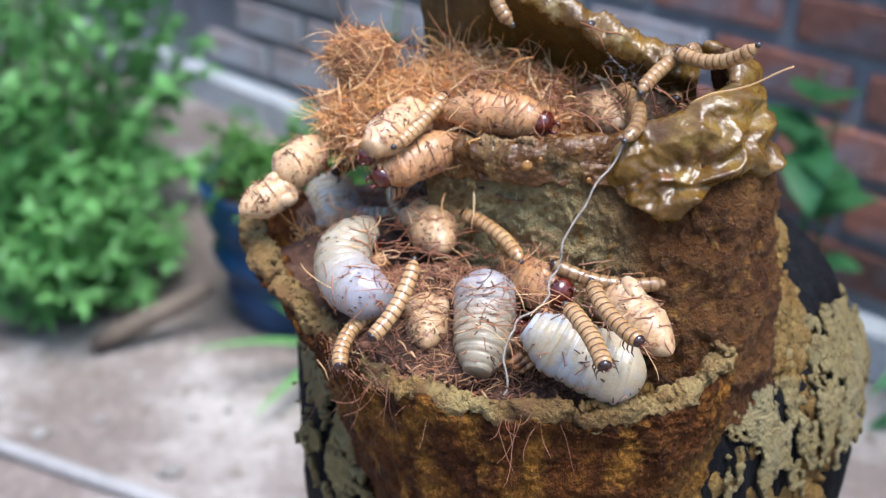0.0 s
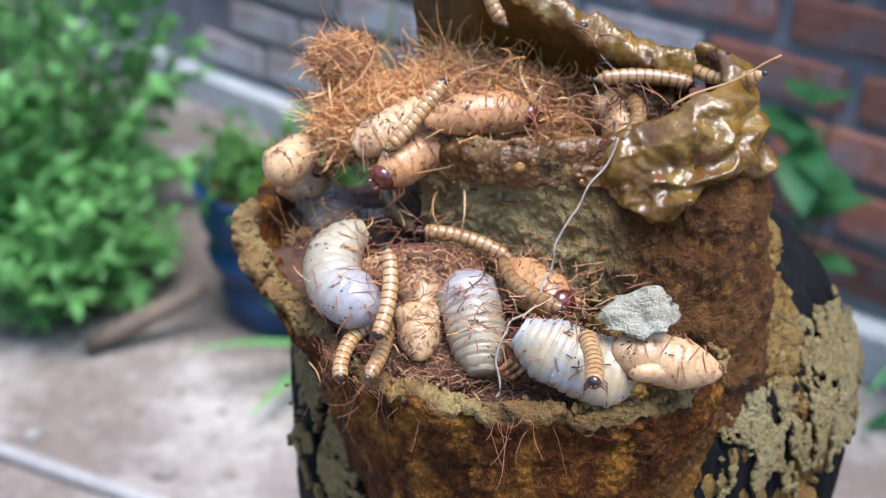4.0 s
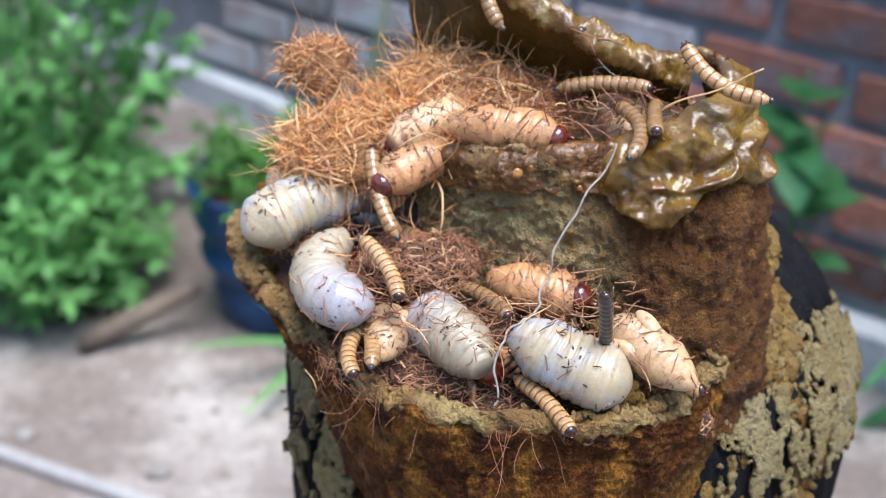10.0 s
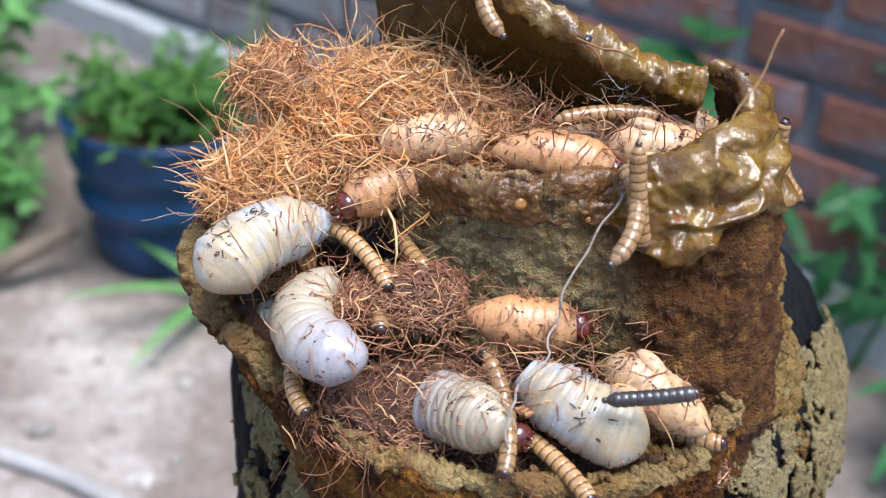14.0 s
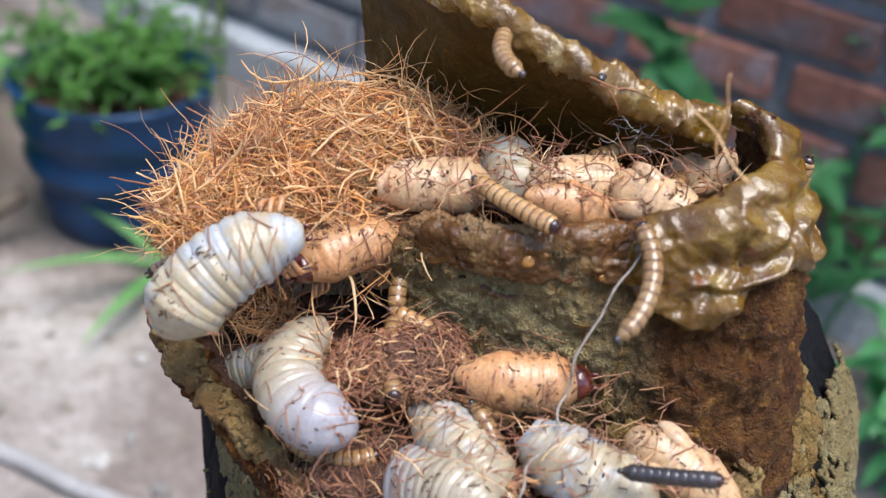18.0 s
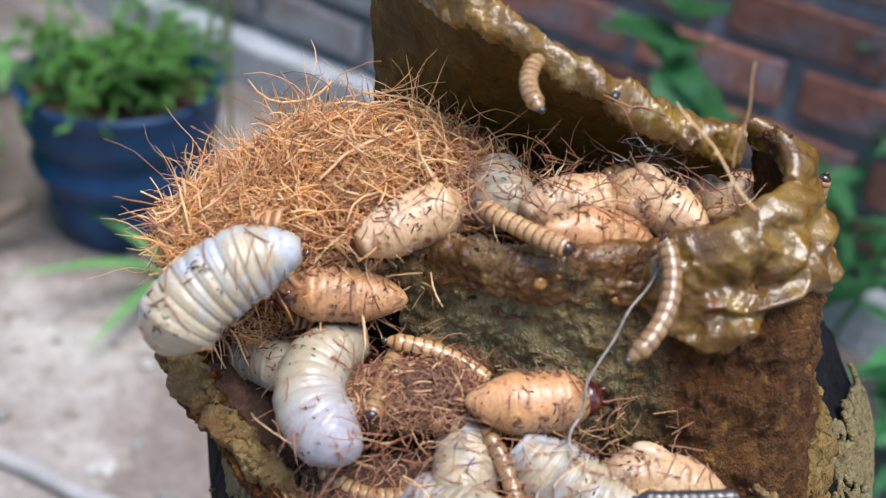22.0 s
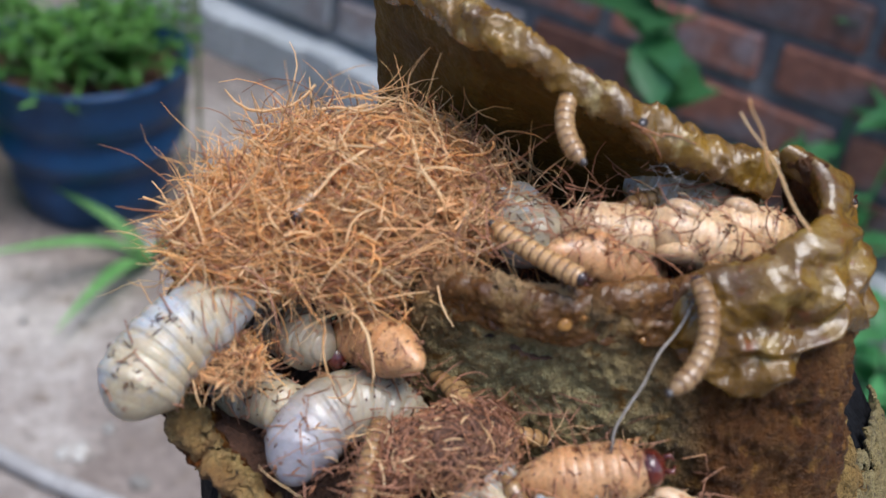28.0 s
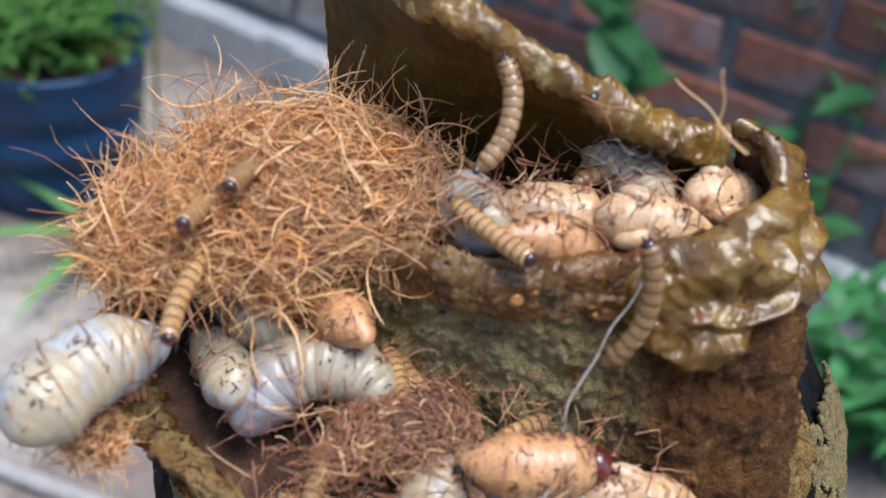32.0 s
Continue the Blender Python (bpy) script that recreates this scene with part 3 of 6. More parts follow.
SK = [(0.083, 0.032), (0.088, 0.019), (0.093, 0.005), (0.0990, -0.008), (0.1060, -0.021), (0.1125, -0.037), (0.1180, -0.060), (0.1215, -0.095), (0.1225, -0.135)]
solid(part("mud_skirt", skirt(radians(-94), radians(-38), 180, SK, 2.0, 0.35, 0.0045, -0.30, 14), MUD, hive, "orange-brown mud smeared on the log"), 0.004)
CR = [(0.1045, -0.014), (0.1145, -0.028), (0.1222, -0.044), (0.1262, -0.060), (0.1278, -0.080), (0.1272, -0.108), (0.1258, -0.14), (0.125, -0.18)]
solid(part("mud_crust", skirt(radians(-72), radians(-6), 340, CR, 7.0, 3.4, 0.0020, -0.02, 20, 0.5, 0.0003), CRUST, hive, "dry flaking olive mud crust"), 0.0016)
solid(part("mud_crust", skirt(radians(190), radians(258), 260, CR, 11.0, 2.0, 0.0026, 0.02, 18, 0.0, 0.0003), CRUST, hive, "dry flaking olive mud crust"), 0.0025)
# small leftover flakes of crust higher up
rng = random.Random(31)
for _ in range(16):
    a, z = radians(rng.uniform(-45, 25)), rng.uniform(-0.075, -0.02)
    r = 0.123 if z < -0.06 else 0.123 - 0.016 * ((z + 0.06) / 0.03) ** 2
    k = rng.uniform(0.0015, 0.004)
    bm = ball(Matrix.Translation((JX + r * math.cos(a), JY + r * math.sin(a), z)) @ Matrix.Rotation(a, 4, "Z") @ Matrix.Diagonal((0.0016, k, k * 1.5, 1)), 3)
    for v in bm.verts:
        v.co += 0.0014 * Vector((fbm(v.co, 300), fbm(v.co + Vector((1, 0, 0)), 300), fbm(v.co + Vector((2, 0, 0)), 300)))
    part("crust_flake", bm, CRUST, hive)

# dark soil that fills pocket and chamber
bm = bmesh.new()
mid = Vector((-0.010, 0.015, 0.0))
rim = [spline(LIP_TOP, i / 90) for i in range(91)] + [Vector(p) for p in ((0.068, -0.020, 0), (0.062, 0.02, 0), (0.04, 0.06, 0), (0.0, 0.08, 0), (-0.05, 0.086, 0), (-0.09, 0.078, 0.01))]
rings = []
for k in range(31):
    ring = []
    for p in rim:
        q = mid.lerp(Vector((p.x, p.y, 0)), 0.02 + 0.965 * k / 30)
        f = max(0.0, min(1.0, (q.y + 0.03 - 0.25 * (q.x + 0.03)) / 0.06))
        z = -0.024 + 0.030 * f * max(0.0, min(1.0, (0.01 - q.x) / 0.06)) + 0.004 * fbm((q.x, q.y, 0), 60) + 0.0015 * fbm((q.x, q.y, 0), 300)
        ring.append(bm.verts.new((q.x, q.y, min(z, p.z - 0.004) if p.z else z)))
    rings.append(ring)
for a, b in zip(rings, rings[1:]):
    for k in range(len(rim)):
        n = (k + 1) % len(rim)
        bm.faces.new((a[k], b[k], b[n], a[n]))
part("pocket_soil", bm, SOIL, hive, "dark reddish rooty soil")
bm = bmesh.new()
g = {}
for i in range(61):
    for j in range(51):
        x, y = -0.045 + 0.135 * i / 60, -0.02 + 0.115 * j / 50
        front = -0.012 + max(0.0, (-0.01 - x)) * 0.8
        back = 0.098 - max(0.0, x + 0.02) * 0.62
        if front < y < back and x < 0.062:
            g[i, j] = bm.verts.new((x, y, 0.040 + 0.10 * (y - 0.0) * (1 if x < 0.03 else 0.2) + 0.003 * fbm((x, y, 2), 60)))
for i in range(60):
    for j in range(50):
        k = [(i, j), (i + 1, j), (i + 1, j + 1), (i, j + 1)]
        if all(q in g for q in k):
            bm.faces.new([g[q] for q in k])
part("chamber_soil", bm, SOIL, hive, "dark soil with fibres")

# ---- background things ----
planter = thing("planter", "round blue ribbed plastic planter with soil", "planter", at=pose(-0.2456, 1.20, GZ))
prof = [(0.0, 0.004), (0.078, 0.004), (0.082, 0.012), (0.086, 0.03), (0.093, 0.055), (0.088, 0.068), (0.091, 0.085), (0.104, 0.10), (0.108, 0.115), (0.100, 0.128), (0.099, 0.142), (0.110, 0.155), (0.114, 0.172), (0.112, 0.19), (0.116, 0.208), (0.119, 0.216), (0.114, 0.219), (0.108, 0.212), (0.106, 0.19), (0.0, 0.186)]
prof = [(r * 1.13, z * 1.02) for r, z in prof]
part("pot", lathe(prof, 72), BLUE, planter)
part("soil", lathe([(0.118, 0.194), (0.07, 0.198), (0.03, 0.196), (0.0, 0.197)], 40, lambda p: p + Vector((0, 0, 0.008 * fbm(p, 40)))), SOIL, planter)


def leaf(bm, m, length, width, fold=0.25, droop=0.35, seg=4):
    """A pointed leaf blade with a folded midrib."""
    prev = None
    for i in range(seg + 1):
        f = i / seg
        w = width * 0.5 * math.sin(math.pi * (0.08 + 0.90 * f) ** 0.8) if f < 1 else 0.001 * width
        c = Vector((length * f, 0, -droop * length * f * f))
        row = [bm.verts.new(m @ (c + Vector((0, s * w, abs(s) * fold * w)))) for s in (-1, 0, 1)]
        if prev:
            for k in (0, 1):
                bm.faces.new((prev[k], prev[k + 1], row[k + 1], row[k]))
        prev = row


def spray(bm_leaf, bm_stem, base, tip, count, length, width, rng, pairs=True):
    """A stem from base to tip with leaves along it."""
    mid = base.lerp(tip, 0.55) + Vector((rng.gauss(0, 0.02), rng.gauss(0, 0.02), 0.03))
    pts = [spline((base, mid, tip), k / 8) for k in range(9)]
    tube(bm_stem, pts, [0.003 - 0.0002 * k for k in range(9)], 5)
    for k in range(count):
        f = 0.2 + 0.8 * k / count
        p = spline((base, mid, tip), f)
        yaw = rng.uniform(0, 360)
        m = pose(p.x, p.y, p.z, 0, rng.uniform(-50, 15), yaw) @ Matrix.Rotation(rng.uniform(-0.4, 0.4), 4, "X")
        leaf(bm_leaf, m, length * rng.uniform(0.6, 1.2), width * rng.uniform(0.7, 1.2))


def plant(name, label, category, at, sprays, count, length, width, reach, height, rng_seed, leafmat, low=0.3):
    rng = random.Random(rng_seed)
    ob = thing(name, label, category, at=pose(*at))
    bl, bs = bmesh.new(), bmesh.new()
    for _ in range(sprays):
        a, r = rng.uniform(0, 6.283), reach * math.sqrt(rng.random())
        base = Vector((0.25 * r * math.cos(a), 0.25 * r * math.sin(a), 0))
        tip = Vector((r * math.cos(a), r * math.sin(a), height * rng.uniform(low, 1.0)))
        spray(bl, bs, base, tip, count, length, width, rng)
    tagged(part("stem", bs, leafmat, ob), kind="stuff")
    tagged(part("foliage", bl, leafmat, ob), kind="stuff")
    return ob


HERB = mat("fresh_green_leaf", (0.185, 0.43, 0.085), (0.08, 0.23, 0.042), 18, 0.5, 0.3, 200, thin=0.5, island=0.5)
plant("potted_herb", "leafy green herb growing in the blue planter", "plant", (-0.2456, 1.20, GZ + 0.192), 110, 18, 0.017, 0.0065, 0.15, 0.105, 3, HERB, 0.1)
plant("bush", "dense bright green leafy bush by the wall", "bush", (-0.70, 1.45, GZ), 105, 34, 0.042, 0.017, 0.36, 0.84, 4, LEAF, 0.12)
plant("bush", "low bright green bush in front of the footing", "bush", (-0.60, 1.22, GZ), 110, 24, 0.036, 0.012, 0.2, 0.26, 14, LEAF, 0.1)
plant("wall_plant", "broad-leaved dark green plant against bricks", "plant", (0.45, 0.98, GZ), 3, 5, 0.11, 0.080, 0.04, 0.46, 8, LEAF2, 0.85)
plant("wall_plant", "dark green long-leaved plant against bricks", "plant", (0.64, 0.88, GZ), 5, 7, 0.11, 0.026, 0.14, 0.42, 9, LEAF2, 0.3)

plant("low_plant", "low dark green plant on the yard before the footing", "plant", (0.72, 0.64, GZ), 26, 9, 0.07, 0.022, 0.13, 0.15, 19, LEAF2, 0.3)

# blade-leaved weeds between planter and log
weed = thing("grass_tuft", "few long arching green blades", "plant", at=pose(-0.17, 1.04, GZ))
for yaw, ln, tilt in ((205, 0.17, -62), (240, 0.15, -50), (150, 0.12, -70), (20, 0.14, -66)):
    bm = bmesh.new()
    leaf(bm, pose(0, 0, 0, 0, tilt, yaw), ln, 0.022, 0.3, 0.9, 8)
    part("blade", bm, LEAF, weed)
REED = mat("pale_green_stalk", (0.42, 0.52, 0.24), (0.30, 0.42, 0.16), 25, 0.55, 0.3, 200, thin=0.3)
reed = thing("reed", "pale green upright reed stalks by the planter", "plant", at=pose(-0.128, 1.25, GZ))
for k, (dx, lean, wide) in enumerate(((0.0, 1, 0.032), (0.026, -3, 0.018), (-0.03, 5, 0.014))):
    bm = bmesh.new()
    leaf(bm, pose(dx, 0.01 * k, 0, 0, -88 + lean, 20 * k), 0.62 - 0.08 * k, wide, 0.4, 0.04, 8)
    part("blade", bm, REED, reed)
bm = bmesh.new()
pts = [spline(((-1.05, 1.08, GZ + 0.010), (-0.577, 0.833, GZ + 0.010), (-0.338, 0.715, GZ + 0.010), (-0.225, 0.639, GZ + 0.010), (0.10, 0.45, GZ + 0.010)), i / 24) for i in range(25)]
tagged(part("hose", tube(bm, pts, [0.010] * 25, 12), mat("grey_hose_rubber", (0.44, 0.42, 0.41), (0.34, 0.32, 0.31), 20, 0.7, 0.3, 200)), "pale grey hose lying on the yard", "hose")
bm = bmesh.new()
tube(bm, [Vector((-0.52, 1.06, GZ + 0.02)), Vector((-0.45, 1.09, GZ + 0.045)), Vector((-0.36, 1.13, GZ + 0.08))], [0.014, 0.016, 0.012], 9)
tagged(part("stick", bm, mat("grey_wood", (0.2, 0.15, 0.11), (0.12, 0.09, 0.07), 30, 0.85, 0.6, 200)), "short weathered stick leaning beside the planter", "stick")

rng = random.Random(41)
STONE = mat("pale_stone", (0.45, 0.43, 0.40), (0.30, 0.26, 0.23), 60, 0.9, 0.6, 300, vary=0.4, dist=0.002)
for k in range(46):
    r = rng.uniform(0.004, 0.012)
    bm = ball(Matrix.Diagonal((r * rng.uniform(0.8, 1.6), r, r * 0.6, 1)), 2)
    for v in bm.verts:
        v.co *= 1 + 0.35 * fbm(v.co + Vector((k, 0, 0)), 60, 2)
    stone = part("stone", bm, STONE)
    stone.matrix_basis = pose(rng.uniform(-1.0, -0.1), rng.uniform(0.35, 1.15), GZ + r * 0.35, 0, 0, rng.uniform(0, 360))
    tagged(stone, "small pale stone on the sandy yard", "stone", group="stones on the yard")


# ---- larvae, pupae and worms ----
GRUB = mat("cream_grub_skin", (0.45, 0.365, 0.24), (0.365, 0.28, 0.175), 70, 0.38, 0.3, 900, third=(0.40, 0.405, 0.41), tscale=75, tmix=(0.46, 0.64), subsurf=0.3, dist=0.0003, vary=0.06, coat=0.12, dirt=((0.24, 0.10, 0.05), 240, 0.63, 0.72), shade=0.22)
LILAC = mat("lilac_rear_grub_skin", (0.44, 0.365, 0.26), (0.36, 0.295, 0.205), 70, 0.34, 0.3, 900, third=(0.36, 0.335, 0.355), tscale=60, tmix=(0.0, 0.05), spot=(-0.018, 0.0, 0.0, 0.022), subsurf=0.3, dist=0.0003, coat=0.18, dirt=((0.24, 0.10, 0.05), 240, 0.62, 0.71), shade=0.22)
TAN = mat("tan_pupa_skin", (0.64, 0.42, 0.225), (0.55, 0.30, 0.14), 80, 0.34, 0.4, 900, third=(0.72, 0.54, 0.36), tscale=60, tmix=(0.45, 0.7), subsurf=0.2, dist=0.0003, vary=0.15, dirt=((0.24, 0.085, 0.035), 260, 0.55, 0.66), shade=0.35)
ORANGE = mat("orange_larva_skin", (0.66, 0.35, 0.155), (0.52, 0.22, 0.09), 90, 0.32, 0.4, 900, third=(0.62, 0.40, 0.20), tscale=60, tmix=(0.45, 0.7), subsurf=0.2, dist=0.0003, dirt=((0.17, 0.055, 0.022), 240, 0.56, 0.65))
HEADM = mat("red_brown_head", (0.16, 0.025, 0.012), (0.07, 0.012, 0.008), 200, 0.2, 0.2, 900, coat=0.5, dist=0.0003)
WORM = mat("straw_worm_skin", (0.50, 0.31, 0.14), (0.39, 0.205, 0.08), 200, 0.25, 0.3, 900, coat=0.3, dist=0.0002, vary=0.3)
BAND = mat("brown_worm_band", (0.14, 0.058, 0.022), (0.085, 0.034, 0.014), 200, 0.3, 0.3, 900, coat=0.3, dist=0.0002)
BANDM = mat("brown_straw_worm_band", (0.34, 0.185, 0.072), (0.25, 0.12, 0.042), 200, 0.3, 0.3, 900, coat=0.2, dist=0.0002, vary=0.25)
WHEAD = mat("dark_brown_worm_head", (0.06, 0.022, 0.012), (0.03, 0.012, 0.008), 200, 0.25, 0.2, 900, coat=0.4, dist=0.0002)
BLACKW = mat("near_black_worm", (0.035, 0.028, 0.027), (0.06, 0.045, 0.04), 150, 0.28, 0.3, 900, coat=0.4, dist=0.0002)
DIRT = mat("dark_dirt_specks", (0.17, 0.065, 0.032), (0.07, 0.028, 0.015), 300, 0.85, 0.3, 900)
FIB_GOLD = mat("golden_coir", (0.99, 0.66, 0.30), (0.96, 0.51, 0.18), 40, 0.6, 0.0, 600, third=(0.96, 0.70, 0.40), tscale=26, tmix=(0.45, 0.65), island=0.25, thin=0.5, shade=0.0, spec=0.2)
FIB_RED = mat("red_brown_coir", (0.60, 0.29, 0.155), (0.40, 0.155, 0.08), 40, 0.65, 0.0, 600, third=(0.72, 0.42, 0.22), tscale=22, tmix=(0.45, 0.65), island=0.4, thin=0.4, shade=0.0, spec=0.2)
FIB_DARK = mat("dark_red_coir", (0.52, 0.26, 0.16), (0.33, 0.14, 0.085), 40, 0.7, 0.0, 600, third=(0.58, 0.32, 0.20), tscale=22, tmix=(0.45, 0.65), island=0.4, thin=0.3, shade=0.0, spec=0.2)
FIB_PALE = mat("pale_coir", (0.98, 0.76, 0.46), (0.95, 0.63, 0.33), 40, 0.6, 0.0, 600, island=0.15, thin=0.5, shade=0.0, spec=0.2)


def spine(length, bend, u):
    """A point, its direction and its side on an arc of the given length and bend in the xy plane; u from -0.5 (tail) to 0.5 (head)."""
    a = radians(bend) if abs(bend) > 0.5 else radians(0.5)
    r = length / a
    th = a * u
    mid = r * (1 - math.cos(a / 2)) * 0.5
    return Vector((r * math.sin(th), r * (1 - math.cos(th)) - mid, 0)), Vector((math.cos(th), math.sin(th), 0)), Vector((-math.sin(th), math.cos(th), 0))


def body(length, width, bend, shape, segs, pleat, u0=-0.5, u1=0.5, rings=6, sides=20, flat=0.92, bands=None, seed=0, lump=0.03, fade=True, caps=(True, True)):
    """A ringed body between u0 and u1. shape(f): relative radius; pleat: depth of the grooves; bands: share of each segment that takes material 1."""
    bm = bmesh.new()
    n = max(4, int(segs * rings * (u1 - u0)))
    prev = None
    for i in range(n + 1):
        u = u0 + (u1 - u0) * i / n
        f = u + 0.5
        ph = (f * segs) % 1.0
        depth = pleat * min(1.0, max(0.25, (f - 0.10) / 0.30)) if fade else pleat
        ring_no = int(f * segs)
        half = 0.42 + 0.16 * noise.noise(Vector((ring_no * 2.3 + seed, 4, 0)))
        r = width / 2 * shape(f)
        c, d, s = spine(length, bend, u)
        ring = []
        for k in range(sides):
            a = 2 * math.pi * k / sides
            fold = noise.noise(Vector((ring_no * 1.7 + seed, math.cos(a) * 1.1, math.sin(a) * 1.1)))
            main = 1 - math.sin(math.pi * ph) ** 0.6
            minor = max(0.0, 1 - abs(ph - half - 0.12 * fold) / 0.16) * max(0.0, 0.35 + 1.1 * fold)
            w = (1 - depth * (main * (1 + 0.6 * fold) + 0.6 * minor)) * (1 + lump * noise.noise(Vector((f * 9 + seed, math.cos(a) * 1.3, math.sin(a) * 1.3))))
            ring.append(bm.verts.new(c + (s * math.cos(a) + Vector((0, 0, flat * math.sin(a)))) * r * w))
        if prev:
            for k in range(sides):
                face = bm.faces.new((prev[k], prev[(k + 1) % sides], ring[(k + 1) % sides], ring[k]))
                if bands and ph < bands:
                    face.material_index = 2 if ph < 0.12 else 1
        elif caps[0]:
            bm.faces.new(ring[::-1])
        prev = ring
    if caps[1]:
        bm.faces.new(prev)
    return bm


def specks(length, width, bend, shape, count, size, rng, ob, flat=0.92):
    """Crumbs of dirt and short fibres that cling to the skin."""
    bm = bmesh.new()
    spots = [(rng.uniform(-0.40, 0.38), rng.uniform(0.0, math.pi)) for _ in range(5)]
    for i in range(int(count * 1.5)):
        u, a = rng.uniform(-0.47, 0.42), rng.uniform(-0.3, math.pi + 0.3)
        if i % 5 > 1:
            u, a = max(-0.47, min(0.44, spots[i % 5][0] + rng.gauss(0, 0.05))), spots[i % 5][1] + rng.gauss(0, 0.25)
        c, d, s = spine(length, bend, u)
        n = s * math.cos(a) + Vector((0, 0, flat * math.sin(a)))
        p = c + n * width / 2 * shape(u + 0.5) * 0.985
        if rng.random() < 0.85:
            k = size * (0.25 + 1.1 * rng.random() ** 3)
            m = Matrix.Translation(p) @ n.to_track_quat("Z", "Y").to_matrix().to_4x4() @ Matrix.Rotation(rng.uniform(0, 6), 4, "Z") @ Matrix.Diagonal((k * rng.uniform(0.7, 2.2), k * 0.8, k * 0.35, 1))
            bmesh.ops.create_icosphere(bm, subdivisions=1, radius=1, matrix=m)
        else:
            t = (d * rng.gauss(0, 1) + s.cross(d) * 0 + n.cross(d) * rng.gauss(0, 1)).normalized() * size * rng.uniform(3, 8)
            tube(bm, [p - t * 0.5 + n * 0.0002, p + n * 0.0008, p + t * 0.5 + n * rng.uniform(0, 0.0012)], [0.00018, 0.00022, 0.00014], 4)
    tagged(part("dirt", bm, DIRT, ob), kind="stuff")
    bm = bmesh.new()
    for _ in range(count // 5):
        u, a = rng.uniform(-0.45, 0.45), rng.uniform(0.1, math.pi - 0.1)
        pts, turn, step = [], rng.uniform(-1.6, 1.6), rng.uniform(-0.02, 0.02)
        for i in range(6):
            c, d, s = spine(length, bend, u + step * i)
            n = s * math.cos(a) + Vector((0, 0, flat * math.sin(a)))
            pts.append(c + n * (width / 2 * shape(min(1, max(0, u + step * i + 0.5))) * 1.01 + 0.0002 + (0.0012 if i in (0, 5) else 0)))
            a += 0.12 * turn
        tube(bm, pts, [0.00016 + 0.00008 * rng.random()] * 6, 4)
    tagged(part("clinging_fibre", bm, rng.choice((FIB_DARK, FIB_DARK, FIB_RED)), ob), kind="stuff")


def plump(f):
    return max(0.06, min(1.0, (5.5 * f) ** 0.5 if f < 0.2 else 1.0) * min(1.0, (3.2 * (1.03 - f)) ** 0.5 if f > 0.7 else 1.0) * (1.0 - 0.16 * max(0.0, f - 0.35)))


def tapered(f):
    return max(0.05, min(1.0, (2.9 * f) ** 0.55 if f < 0.36 else 1.0) * min(1.0, (4.0 * (1.01 - f)) ** 0.5 if f > 0.74 else 1.0))


def wormy(f):
    return max(0.12, min(1.0, (9 * f) ** 0.6 if f < 0.11 else 1.0) * min(1.0, (12 * (1.01 - f)) ** 0.5 if f > 0.92 else 1.0))


def add_head(ob, length, width, bend, u, size, material, squash=0.8, tuck=0.0):
    c, d, s = spine(length, bend, u)
    c = c - Vector((0, 0, tuck * width))
    m = Matrix.Translation(c) @ Matrix((d, s, (0, 0, 1))).transposed().to_4x4() @ Matrix.Diagonal((size * squash, size, size * 0.95, 1))
    head = part("head", ball(m, 3), material, ob)
    for k in (-1, 1):
        bm = bmesh.new()
        q = c + d * size * 0.75 + s * k * size * 0.35
        tube(bm, [q, q + d * size * 0.35 + s * k * size * 0.05, q + d * size * 0.5 - s * k * size * 0.25], [size * 0.2, size * 0.14, size * 0.04], 6)
        part("mandible", bm, HEADM, head)


def add_legs(ob, length, width, bend, us, reach, thick, material):
    for u in us:
        for k in (-1, 1):
            c, d, s = spine(length, bend, u)
            q = c + s * k * width * 0.30 - Vector((0, 0, width * 0.34))
            bm = bmesh.new()
            tube(bm, [q, q + s * k * reach * 0.5 - Vector((0, 0, reach * 0.45)) + d * reach * 0.2, q + s * k * reach * 0.55 - Vector((0, 0, reach)) + d * reach * 0.5], [thick, thick * 0.8, thick * 0.25], 5)
            part("leg", bm, material, ob)


def grub(length, width, bend, n, skin=None, label="", segs=13, pleat=0.085):
    rng = random.Random(n * 7 + 1)
    skin = skin or (LILAC if n in (1, 3, 6) else GRUB)
    ob = thing("grub", label or ("fat cream grub with a glossy lilac-grey rear end" if skin is LILAC else "fat cream-white ribbed beetle grub with dirt specks"), "grub", group="larvae in the hive")
    part("rear", body(length, width, bend, plump, segs, pleat, -0.5, -0.16, 10, 30, seed=n, lump=0.05, caps=(True, False)), skin, ob, "smooth greyish rear end")
    part("trunk", body(length, width, bend, plump, segs, pleat, -0.16, 0.5 if n == 4 else 0.46, 10, 30, seed=n, lump=0.05, caps=(False, True)), skin, ob)
    add_head(ob, length, width, bend, 0.41, width * 0.21, HEADM, 0.8, 0.36)
    add_legs(ob, length, width, bend, (0.28, 0.33, 0.38), width * 0.34, width * 0.05, ORANGE)
    for i in range(8):
        u = -0.3 + 0.08 * i
        c, d, s = spine(length, bend, u)
        k = 1 if bend < 0 else -1
        p = c + (s * k * 0.80 + Vector((0, 0, 0.50))) * width / 2 * plump(u + 0.5) * 0.985
        part("spiracle", ball(Matrix.Translation(p) @ Matrix.Diagonal((0.00055, 0.00055, 0.0004, 1)), 1), ORANGE, ob)
    specks(length, width, bend, plump, 100, 0.00042, rng, ob)
    return ob


def grubtan(length, width, bend, n):
    return grub(length, width, bend, n, TAN, "pale tan ribbed larva dusted with dark soil", 11, 0.035)


